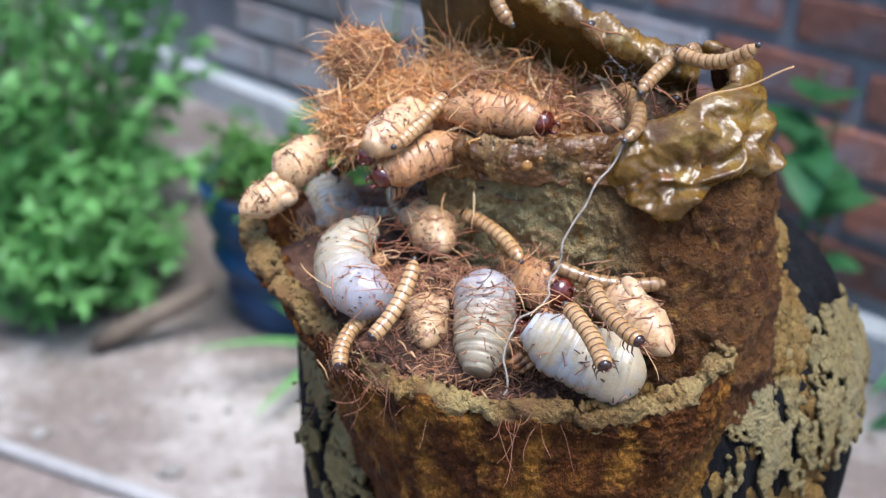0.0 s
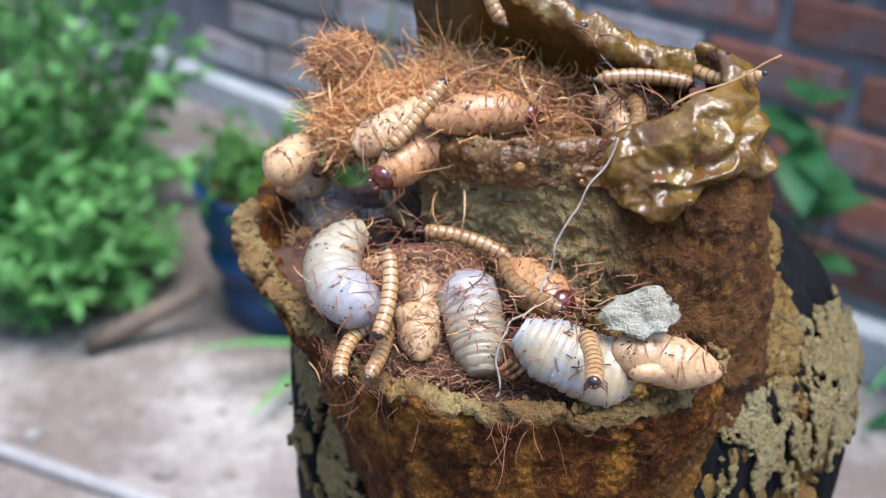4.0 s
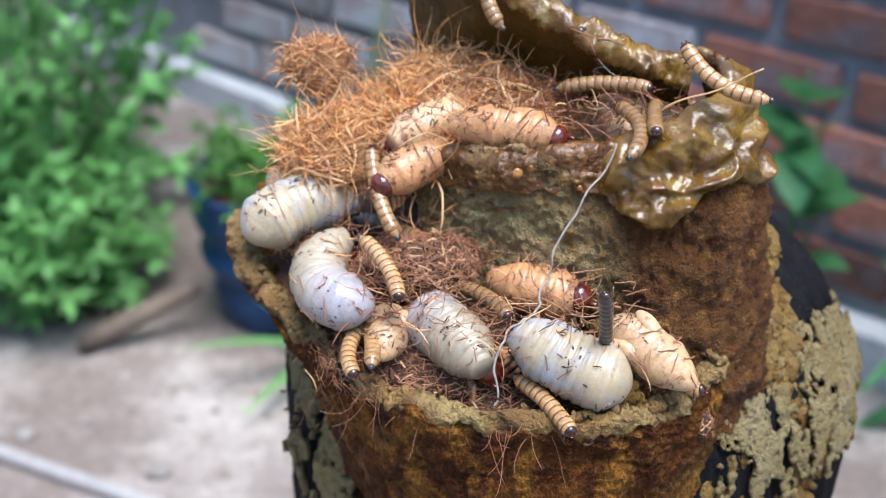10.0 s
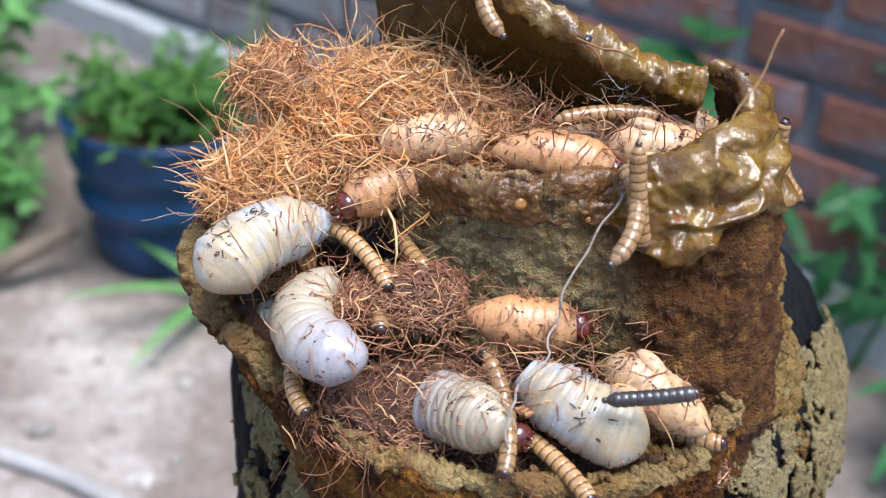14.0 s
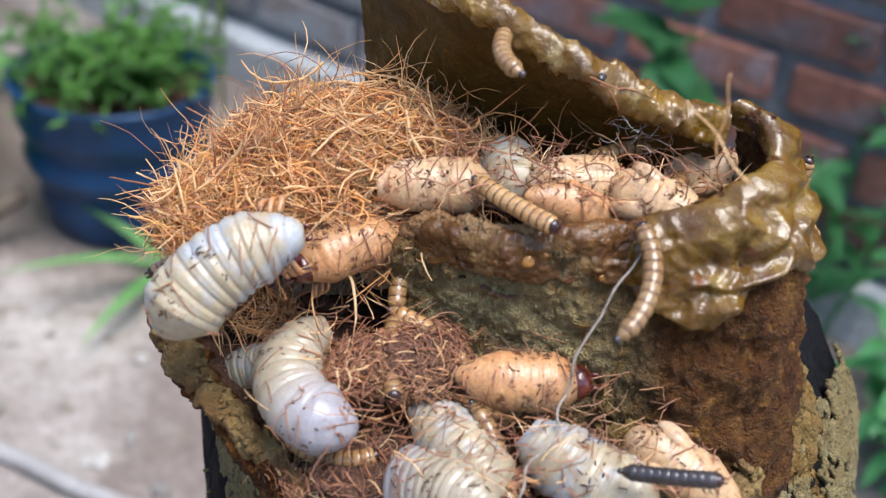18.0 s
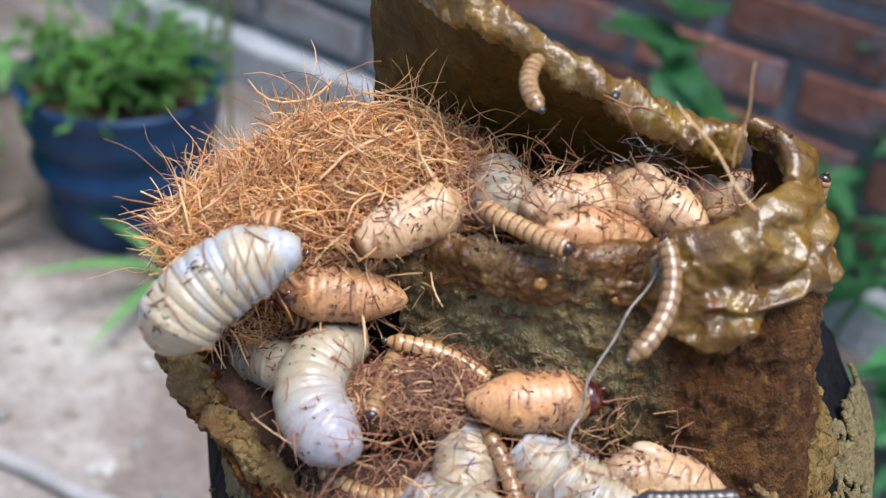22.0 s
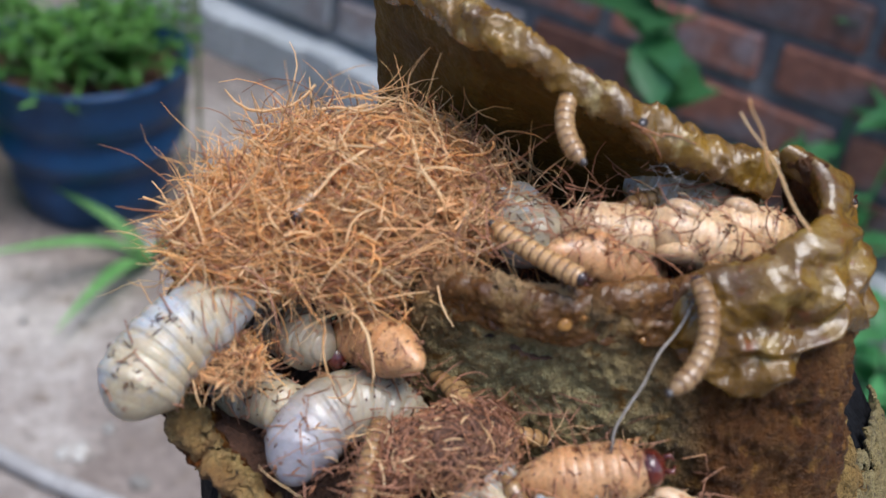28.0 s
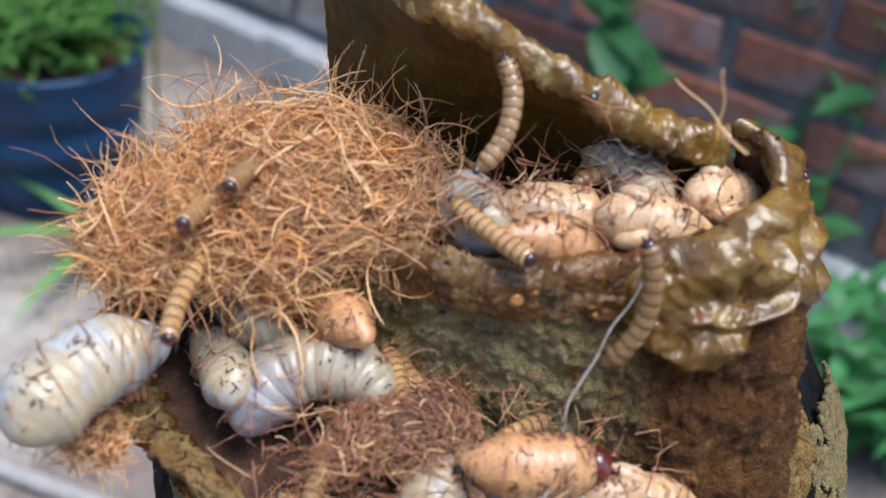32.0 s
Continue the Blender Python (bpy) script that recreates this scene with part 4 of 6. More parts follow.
def larva(length, width, bend, n):
    rng = random.Random(n * 7 + 1)
    ob = thing("larva", "orange-tan ringed larva with a dark red head", "larva", group="larvae in the hive")
    part("trunk", body(length, width, bend, tapered, 11, 0.042, -0.5, 0.45, 7, 22, seed=n), TAN if n % 2 and n not in (9, 11) else ORANGE, ob)
    add_head(ob, length, width, bend, 0.45, width * 0.30, HEADM)
    add_legs(ob, length, width, bend, (0.26, 0.32, 0.38), width * 0.3, width * 0.05, ORANGE)
    specks(length, width, bend, tapered, 110, 0.00036, rng, ob)
    return ob


def pupa(length, width, bend, n):
    rng = random.Random(n * 7 + 1)
    ob = thing("pupa", "waxy tan beetle pupa with ringed tapering abdomen", "pupa", group="larvae in the hive")
    skin = ORANGE if n % 3 == 0 else TAN
    part("abdomen", body(length, width, bend, tapered, 10, 0.06, -0.5, 0.12, 8, 22, seed=n), skin, ob)
    part("thorax", body(length, width, bend, lambda f: tapered(f) * (0.98 - 0.05 * math.sin(12 * f)), 4, 0.05, 0.11, 0.5, 24, 22, seed=n), skin, ob)
    for k in (-1, 1):
        c, d, s = spine(length, bend, 0.1)
        m = Matrix.Translation(c + s * k * width * 0.32 + Vector((0, 0, width * 0.16)) + d * length * 0.06) @ Matrix.Rotation(k * 0.25, 4, "Z") @ Matrix.Diagonal((length * 0.19, width * 0.20, width * 0.26, 1))
        part("wing_case", ball(m, 3), skin, ob)
    specks(length, width, bend, tapered, 110, 0.00034, rng, ob)
    return ob


def worm(length, width, bend, n, skin=None, band=None, label="", mid=None):
    ob = thing("worm", label or "straw-coloured worm with brown rings and dark head", "worm", group="worms in the hive")
    width *= 0.9
    part("trunk", body(length, width, bend, wormy, 12, 0.10, -0.5, 0.46, 8, 14, bands=0.24, seed=n, lump=0.015, fade=False), (skin or WORM, mid or BANDM, band or BAND), ob)
    add_head(ob, length, width, bend, 0.462, width * 0.38, WHEAD)
    c, d, s = spine(length, bend, -0.497)
    part("tail_tip", ball(Matrix.Translation(c) @ Matrix.Diagonal((width * 0.22, width * 0.2, width * 0.2, 1)), 2), BLACKW, ob)
    add_legs(ob, length, width, bend, (0.30, 0.36, 0.42), width * 0.5, width * 0.06, BAND)
    return ob


def darkworm(length, width, bend, n):
    return worm(length, width, bend, n, BLACKW, BLACKW, "near-black stiff worm with faint grey rings", BLACKW)


def flake(length, width, bend, n):
    bm = bmesh.new()
    bmesh.ops.create_icosphere(bm, subdivisions=4, radius=1, matrix=Matrix.Diagonal((length / 2, width / 2, 0.0018, 1)))
    for v in bm.verts:
        v.co += Vector((v.co.x, v.co.y, v.co.z * 2)) * 0.35 * fbm(v.co, 120) + Vector((0, 0, 0.002 * fbm(v.co, 160)))
    ob = part("earth_flake", bm, mat("pale_dry_earth", (0.46, 0.43, 0.33), (0.33, 0.29, 0.21), 150, 0.9, 0.8, 900, third=(0.52, 0.50, 0.42), tscale=70, dist=0.0012))
    return tagged(ob, "loose grey-brown flake of dry earth", "earth flake")


def twig(length, width, bend, n):
    bm = bmesh.new()
    pts = [Vector((length * (f / 12 - 0.5), 0.0006 * math.sin(f * 0.7), 0.0004 * math.sin(f * 0.5))) for f in range(13)]
    tube(bm, pts, [width * (1.1 - 0.04 * f) for f in range(13)], 6)
    return tagged(part("twig", bm, FIB_PALE), "thin pale dry rootlet", "twig")


BUILD = {"grub": grub, "grubtan": grubtan, "larva": larva, "pupa": pupa, "worm": worm, "darkworm": darkworm, "flake": flake, "twig": twig}
ANIMAL = {}
for key, kind, length, width, bend in (
    ('G1', 'grub', 0.045, 0.024, -25),
    ('G2', 'grub', 0.042, 0.0225, -20),
    ('G6', 'grub', 0.042, 0.0195, 15),
    ('G3', 'grub', 0.056, 0.0215, -165),
    ('G4', 'grub', 0.05, 0.0235, -62),
    ('G7', 'grub', 0.036, 0.016, 40),
    ('G8', 'grub', 0.036, 0.0185, 20),
    ('P1', 'pupa', 0.034, 0.019, 0),
    ('P2', 'pupa', 0.038, 0.0175, 0),
    ('P3', 'larva', 0.038, 0.0178, 12),
    ('P4', 'pupa', 0.026, 0.0155, 0),
    ('U1', 'larva', 0.042, 0.0165, -30),
    ('U2', 'larva', 0.037, 0.0165, 15),
    ('U3', 'grubtan', 0.036, 0.017, 10),
    ('U4', 'grub', 0.034, 0.0195, 20),
    ('U5', 'grubtan', 0.031, 0.018, 30),
    ('U6', 'pupa', 0.035, 0.017, 0),
    ('U7', 'pupa', 0.03, 0.0165, 0),
    ('U8', 'grub', 0.036, 0.018, 20),
    ('A1', 'grubtan', 0.028, 0.0165, 20),
    ('A2', 'pupa', 0.026, 0.014, 0),
    ('W1', 'worm', 0.04, 0.0064, 75),
    ('W1b', 'worm', 0.034, 0.0062, 10),
    ('W2', 'worm', 0.038, 0.0062, -60),
    ('W2b', 'worm', 0.036, 0.0062, -30),
    ('W3', 'worm', 0.033, 0.0062, -80),
    ('W4', 'worm', 0.034, 0.0062, -35),
    ('W5', 'worm', 0.031, 0.0064, 70),
    ('W11', 'worm', 0.032, 0.0064, 20),
    ('W6', 'worm', 0.043, 0.006, -45),
    ('W7', 'worm', 0.034, 0.0066, -20),
    ('W8', 'worm', 0.036, 0.0064, 30),
    ('W9', 'worm', 0.036, 0.0062, 35),
    ('W10', 'darkworm', 0.027, 0.0054, 5),
    ('W13', 'worm', 0.033, 0.0066, 10),
    ('W14', 'worm', 0.037, 0.0064, -30),
    ('W15', 'worm', 0.022, 0.0064, 10),
    ('W16', 'worm', 0.021, 0.0062, 15),
    ('W17', 'worm', 0.034, 0.0066, 10),
    ('W18', 'worm', 0.04, 0.0062, 20),
    ('W20', 'worm', 0.044, 0.0062, 25),
    ('FLK', 'flake', 0.026, 0.016, 0),
    ('TWG', 'twig', 0.04, 0.00035, 0),
    ('TWG2', 'twig', 0.034, 0.00032, 0),
):
    ANIMAL[key] = BUILD[kind](length, width, bend, len(ANIMAL))


# ---- coir fibres ----
def strand(bm, p, d, length, rng, curl, r, up):
    """One curved fibre from p along d; its bend keeps turning one way, so that it curls."""
    pts, q, v = [], Vector(p), Vector(d).normalized()
    n = 8
    axis = Vector((rng.gauss(0, 1), rng.gauss(0, 1), rng.gauss(0, 1))).normalized()
    for i in range(n):
        pts.append(q.copy())
        v = (v + axis.cross(v) * curl + Vector((rng.gauss(0, 0.12), rng.gauss(0, 0.12), rng.gauss(up, 0.12)))).normalized()
        q = q + v * length / (n - 1)
    tube(bm, pts, [r, r, r, r * 0.95, r * 0.95, r * 0.9, r * 0.75, r * 0.4], 3, cap=False)


def heap(name, label, at, size, counts, seed, lengths=(0.014, 0.05), core=None, squash=0.12, fine=False):
    """A springy heap of coir: a soft ragged core under many crossing fibres; counts: gold, red, pale."""
    rng = random.Random(seed)
    ob = thing(name, label, "coir fibre", kind="stuff", at=at)
    sx, sy, sz = size
    bm = bmesh.new()
    bmesh.ops.create_icosphere(bm, subdivisions=5, radius=1, matrix=Matrix.Diagonal((sx * 0.86, sy * 0.86, sz * 0.84, 1)))
    for v in bm.verts:
        v.co *= 1 + 0.35 * fbm(v.co + Vector((seed, 0, 0)), 45, 4)
    tagged(part("core", bm, core or SOIL, ob), kind="stuff")
    for material, count in zip((FIB_RED, FIB_DARK, FIB_PALE) if fine else (FIB_GOLD, FIB_RED, FIB_PALE, FIB_DARK), counts):
        bm = bmesh.new()
        for _ in range(count):
            a, e = rng.uniform(0, 6.283), math.asin(rng.uniform(-0.35, 1.0))
            n = Vector((math.cos(a) * math.cos(e), math.sin(a) * math.cos(e), math.sin(e)))
            k = (1 + 0.35 * fbm(Vector((n.x * sx, n.y * sy, n.z * sz)) + Vector((seed, 0, 0)), 45, 4)) * rng.uniform(0.82, 1.04)
            p = Vector((n.x * sx, n.y * sy, n.z * sz)) * k
            along = Vector((rng.gauss(0.6, 0.8), rng.gauss(0, 0.8), rng.gauss(0, 0.35)))
            along = along - n * along.dot(n) * (0.95 if rng.random() < 0.86 else -0.2)
            ln = rng.uniform(*lengths) * rng.uniform(0.5, 1)
            strand(bm, p - along.normalized() * ln * 0.5, along, ln, rng, rng.choice((0.02, 0.06, 0.1, 0.15) if fine else (0.02, 0.05, 0.1, 0.2, 0.4)) * rng.choice((-1, 1)), (0.75 if fine else 0.88) * rng.choice((0.00009, 0.00012, 0.00015, 0.00018, 0.00022, 0.00026, 0.00040)) * (1.5 if material is FIB_PALE else 1.0), -squash * 0.3)
        for _ in range(count // 70):        # long stray hairs
            a, e = rng.uniform(0, 6.283), math.asin(rng.uniform(0.0, 1.0))
            n = Vector((math.cos(a) * math.cos(e), math.sin(a) * math.cos(e), math.sin(e)))
            strand(bm, Vector((n.x * sx, n.y * sy, n.z * sz)) * 0.85, n + Vector((rng.gauss(0, 0.6), rng.gauss(0, 0.6), rng.gauss(0, 0.4))), rng.uniform(0.5, 1.0) * lengths[1], rng, rng.choice((0.1, 0.25, 0.4)), 0.00016, 0)
        tagged(part("fibre", bm, material, ob), kind="stuff")
    if fine:
        bm = bmesh.new()
        for _ in range(sum(counts) // 6):
            a, e = rng.uniform(0, 6.283), math.asin(rng.uniform(-0.1, 1.0))
            n = Vector((math.cos(a) * math.cos(e), math.sin(a) * math.cos(e), math.sin(e)))
            k = (1 + 0.35 * fbm(Vector((n.x * sx, n.y * sy, n.z * sz)) + Vector((seed, 0, 0)), 45, 4)) * rng.uniform(0.80, 1.0)
            r = 0.0003 + 0.0010 * rng.random() ** 2
            m = Matrix.Translation(Vector((n.x * sx, n.y * sy, n.z * sz)) * k) @ Euler([rng.uniform(0, 6) for _ in range(3)]).to_matrix().to_4x4() @ Matrix.Diagonal((r * rng.uniform(1, 2.6), r, r * 0.7, 1))
            bmesh.ops.create_icosphere(bm, subdivisions=1, radius=1, matrix=m)
        tagged(part("crumb", bm, RED_CRUMB, ob), kind="stuff")
    return ob


RED_CRUMB = mat("red_brown_crumbs", (0.26, 0.12, 0.068), (0.13, 0.05, 0.028), 300, 0.85, 0.6, 1200, island=0.4)
MATTED = mat("matted_coir", (0.82, 0.48, 0.22), (0.50, 0.24, 0.10), 160, 0.9, 1.0, 900, shade=0.3, third=(0.80, 0.50, 0.24), tscale=70, tmix=(0.45, 0.6), dist=0.003, stretch=(1, 2.2, 2.2))
ANIMAL["HEAP"] = heap("coir_heap", "springy heap of golden-brown coir fibres", pose(-0.062, 0.050, 0.050), (0.040, 0.030, 0.027), (2700, 1300, 1600, 450), 11, (0.008, 0.040), MATTED)
ANIMAL["SPILL"] = heap("coir_heap", "loose golden coir spilling over the rim", pose(-0.092, 0.034, 0.034), (0.027, 0.022, 0.018), (1500, 650, 850, 250), 12, (0.008, 0.038), MATTED)
ANIMAL["BALL"] = heap("coir_ball", "small tight red-brown ball of coir", pose(-0.072, 0.035, 0.070), (0.0125, 0.0125, 0.0125), (120, 330, 110), 13, (0.008, 0.024), FIB_RED)
ANIMAL["TUFT"] = heap("coir_tuft", "small tangled tuft of red-brown coir between grubs", pose(-0.040, -0.014, 0.014), (0.024, 0.014, 0.010), (700, 1100, 160), 14, (0.003, 0.012), fine=True)
ANIMAL["TUFT2"] = heap("coir_tuft", "small golden tuft of coir dragged by a grub", pose(-0.07, 0.03, 0.0), (0.014, 0.009, 0.006), (230, 120, 90), 18, (0.008, 0.026))
heap("coir_litter", "dark tangled coir litter in the chamber", pose(0.014, 0.028, 0.042), (0.046, 0.024, 0.010), (260, 420, 110), 15, (0.008, 0.030), fine=True)
heap("coir_litter", "dark red coir litter behind the lip", pose(0.002, -0.052, -0.020), (0.040, 0.010, 0.009), (200, 700, 40), 16, (0.003, 0.011), fine=True)
heap("coir_litter", "dark red coir litter in the pocket", pose(-0.030, -0.030, -0.010), (0.047, 0.026, 0.012), (800, 1400, 200), 17, (0.003, 0.012), fine=True)

ANIMAL["CLOD"] = heap("root_clump", "small clump of soil and rootlets at the lip", pose(0.057, -0.056, -0.022), (0.0055, 0.004, 0.0065), (30, 80, 10), 19, (0.004, 0.010), fine=True)

# single loose fibres that lie across the grubs
loose = thing("loose_fibre", "scattered thin pale and rusty coir strands", "coir fibre", kind="stuff")
rng = random.Random(77)
for material, count in ((FIB_PALE, 60), (FIB_DARK, 300), (FIB_RED, 120)):
    bm = bmesh.new()
    for _ in range(count):
        x = rng.uniform(-0.075, 0.035)
        y = -0.062 + 0.055 * rng.random() + max(0.0, -0.02 - x) * 0.5
        z = 0.008 + 0.010 * rng.random() + 0.18 * (y + 0.06)
        strand(bm, (x, y, z), (rng.gauss(0, 1), rng.gauss(0, 0.7), rng.gauss(-0.1, 0.25)), rng.uniform(0.004, 0.016), rng, rng.choice((0.03, 0.1, 0.25)), rng.uniform(0.00012, 0.00026), 0)
    for _ in range(count // 3):
        x = rng.uniform(-0.03, 0.055)
        y = rng.uniform(-0.006, 0.03)
        strand(bm, (x, y, 0.064 + 0.014 * rng.random()), (rng.gauss(0, 1), rng.gauss(0, 0.7), rng.gauss(0.1, 0.3)), rng.uniform(0.006, 0.026), rng, 0.28, rng.uniform(0.00016, 0.0003), 0)
    tagged(part("fibre", bm, material, loose), kind="stuff")

# rootlets that hang over the lip
roots = thing("hanging_rootlet", "fine dark red rootlets hanging over the lip", "rootlet", kind="stuff")
rng = random.Random(52)
bm = bmesh.new()
for _ in range(36):
    p = spline(LIP_TOP, rng.uniform(0.42, 0.66)) + Vector((rng.gauss(0, 0.002), -0.004, rng.uniform(-0.002, 0.003)))
    strand(bm, p, (rng.gauss(0, 0.45), rng.gauss(-0.25, 0.15), -1), rng.uniform(0.006, 0.026), rng, rng.choice((0.02, 0.1, 0.2)) * rng.choice((-1, 1)), rng.uniform(0.00010, 0.00020), 0)
tagged(part("fibre", bm, FIB_DARK, roots), kind="stuff")

# long pale thread down the upper wall
THREAD = [(0.028, -0.0165, 0.0665), (0.021, -0.024, 0.055), (0.012, -0.030, 0.044), (0.007, -0.035, 0.034), (0.003, -0.040, 0.024), (0.001, -0.047, 0.020), (-0.008, -0.0565, 0.0165), (-0.0131, -0.0655, 0.0152), (-0.0140, -0.0712, 0.0060), (-0.0143, -0.0740, -0.0030)]
bm = bmesh.new()
pts = [spline(THREAD, i / 70) + Vector((0.0009 * math.sin(i * 0.5), 0, 0.0006 * math.sin(i * 0.83))) for i in range(71)]
tube(bm, pts, [0.00040] * 71, 6)
tagged(part("thread", bm, mat("grey_thread", (0.42, 0.36, 0.31), (0.3, 0.25, 0.2), 200, 0.7, 0.3, 900)), "long thin grey root thread over the wall", "thread")

# white silk in the mouth of the chamber
silk = thing("silk", "wisps of white silk at the chamber mouth", "silk", kind="stuff")
rng = random.Random(21)
bm = bmesh.new()
for _ in range(26):
    p = Vector((0.038 + rng.gauss(0, 0.006), 0.020 + rng.gauss(0, 0.004), 0.078 + rng.gauss(0, 0.0035)))
    strand(bm, p, (rng.gauss(0, 1), rng.gauss(0, 0.6), rng.gauss(-0.2, 0.6)), rng.uniform(0.006, 0.018), rng, rng.choice((0.3, 0.5, 0.7)), 0.00012, 0)
tagged(part("wisp", bm, mat("white_silk", (0.8, 0.79, 0.76), (0.7, 0.69, 0.66), 100, 0.5, 0.0, 600, thin=0.3), silk), kind="stuff")
# pale spot on the back wall's inside
bm = ball(Matrix.Translation((-0.036, 0.0905, 0.079)) @ Matrix.Rotation(0.4, 4, "Z") @ Matrix.Diagonal((0.0017, 0.0006, 0.0014, 1)), 3)
tagged(part("resin_drop", bm, mat("pale_drop", (0.35, 0.3, 0.2), (0.22, 0.18, 0.11), 300, 0.5, 0.4, 900)), "pale dried drop on the back wall", "resin drop")

# small dark beetle on the wet edge
bug = thing("beetle", "tiny black beetle stuck on wet resin", "beetle", at=pose(0.0185, 0.0185, 0.0965, 20, 0, 60))
part("wing_cover", ball(Matrix.Diagonal((0.0026, 0.0015, 0.0013, 1)), 3), BLACKW, bug)
part("head", ball(Matrix.Translation((0.003, 0, 0)) @ Matrix.Diagonal((0.0009, 0.0009, 0.0008, 1)), 2), BLACKW, bug)
for k, (x, y) in enumerate(((0.014, 0.016), (0.017, 0.015), (0.024, 0.017))):
    bm = bmesh.new()
    strand(bm, (x, y, 0.0975 - 0.002 * k), (0.6, -0.2, 0.2 * (k - 1)), 0.010, random.Random(k), 0.2, 0.0004, 0)
    tagged(part("rootlet", bm, FIB_RED), "short red-brown rootlet stuck on resin", "rootlet", group="rootlets on the edge")


# ---- bricks of the wall ----
proto = box(bmesh.new(), -0.105, 0.105, -0.012, 0.01, -0.031, 0.031)
bmesh.ops.bevel(proto, geom=proto.edges[:], offset=0.004, segments=1, affect="EDGES")
brick_mesh = bpy.data.meshes.new("brick")
proto.to_mesh(brick_mesh)
proto.free()
brick_mesh.materials.append(BRICK)
pale_mesh = brick_mesh.copy()
pale_mesh.materials[0] = PALE_BRICK
rng = random.Random(6)
for row in range(13):
    for col in range(-8, 7):
        b = new("brick", pale_mesh if col < -3 else brick_mesh)
        b.parent = wall
        b.matrix_basis = pose(col * 0.232 + (0.116 if row % 2 else 0) + rng.gauss(0, 0.003), -0.002, 0.13 + row * 0.083 + rng.gauss(0, 0.002), 0, rng.gauss(0, 0.8), 0)


def motions():
    walk(ANIMAL['G1'], [(t, pose(*p)) for t, *p in (
        (0, 0.0124, -0.0608, 0.0060, -43.6, -19.4, 164.9),
        (3, 0.0120, -0.0622, 0.0060, -44.2, -19.1, 168.5),
        (6, 0.0113, -0.0615, 0.0060, -43.5, -18.5, 165.7),
        (9, 0.0111, -0.0588, 0.0060, -42.3, -17.7, 160.2),
        (13, 0.0114, -0.0564, 0.0060, -38.1, -17.0, 151.7),
        (17, 0.0114, -0.0511, 0.0060, -35.3, -16.9, 148.7),
        (23, 0.0046, -0.0455, 0.0060, -34.7, -20.7, 150.0),
        (32, 0.0046, -0.0455, 0.0060, -34.7, -20.7, 150.0),
    )])
    walk(ANIMAL['G2'], [(t, pose(*p)) for t, *p in (
        (0, -0.0209, -0.0379, 0.0042, -2.4, 33.1, -94.6),
        (3, -0.0207, -0.0353, 0.0047, 2.2, 39.1, -89.7),
        (6, -0.0249, -0.0438, 0.0035, 41.8, 8.3, -53.5),
        (9, -0.0273, -0.0407, 0.0043, 43.3, 10.4, -49.8),
        (11, -0.0292, -0.0448, 0.0040, 42.2, -1.0, -57.9),
        (13, -0.0223, -0.0515, 0.0009, 50.0, -15.4, -59.8),
        (17, -0.0312, -0.0494, 0.0008, 52.2, -23.8, -54.4),
        (20, -0.0292, -0.0521, 0.0010, 49.6, -23.0, -53.8),
        (32, -0.0295, -0.0532, 0.0021, 49.0, -20.9, -48.8),
    )])
    walk(ANIMAL['G6'], [(t, pose(*p)) for t, *p in (
        (0, -0.0319, 0.0147, -0.0200, -43.5, -0.0, 163.1),
        (14, -0.0203, -0.0007, -0.0200, -37.0, -0.0, 147.9),
        (17, -0.0276, -0.0398, 0.0060, -21.3, -6.4, 113.1),
        (19, -0.0221, -0.0381, 0.0070, -27.2, -10.7, 127.7),
        (23, -0.0256, -0.0333, 0.0070, 4.6, -12.3, 68.9),
        (32, -0.0256, -0.0333, 0.0070, 4.6, -12.3, 68.9),
    )])
    walk(ANIMAL['G3'], [(t, pose(*p)) for t, *p in (
        (0, -0.0630, -0.0161, 0.0166, -10.0, -16.1, 100.3),
        (3, -0.0636, -0.0203, 0.0175, -9.4, -20.7, 100.8),
        (6, -0.0632, -0.0205, 0.0154, -11.8, -15.0, 101.8),
        (9, -0.0654, -0.0194, 0.0163, -16.2, -15.5, 105.7),
        (11, -0.0679, -0.0215, 0.0188, -14.9, -6.6, 101.5),
        (13, -0.0640, -0.0234, 0.0182, -16.8, -3.8, 99.6),
        (17, -0.0648, -0.0225, 0.0177, -13.0, -19.9, 98.6),
        (19, -0.0624, -0.0131, 0.0150, -7.6, 2.7, 95.3),
        (20, -0.0627, -0.0193, 0.0190, -9.4, -12.8, 92.8),
        (23, -0.0562, -0.0135, 0.0188, 6.1, -12.3, 75.7),
        (24, -0.0534, -0.0113, 0.0178, 12.3, -16.3, 68.1),
        (26.5, -0.0604, -0.0011, 0.0131, 43.9, -10.0, 15.6),
        (27, -0.0587, -0.0033, 0.0100, 42.4, -12.0, 11.8),
        (28.5, -0.0571, -0.0078, 0.0113, 41.4, -2.3, 16.6),
        (30, -0.0559, -0.0054, 0.0135, 42.3, -5.6, 8.9),
        (31, -0.0542, -0.0057, 0.0142, 46.0, -14.1, -5.9),
        (32, -0.0545, -0.0050, 0.0156, 46.9, -13.6, -5.8),
    )])
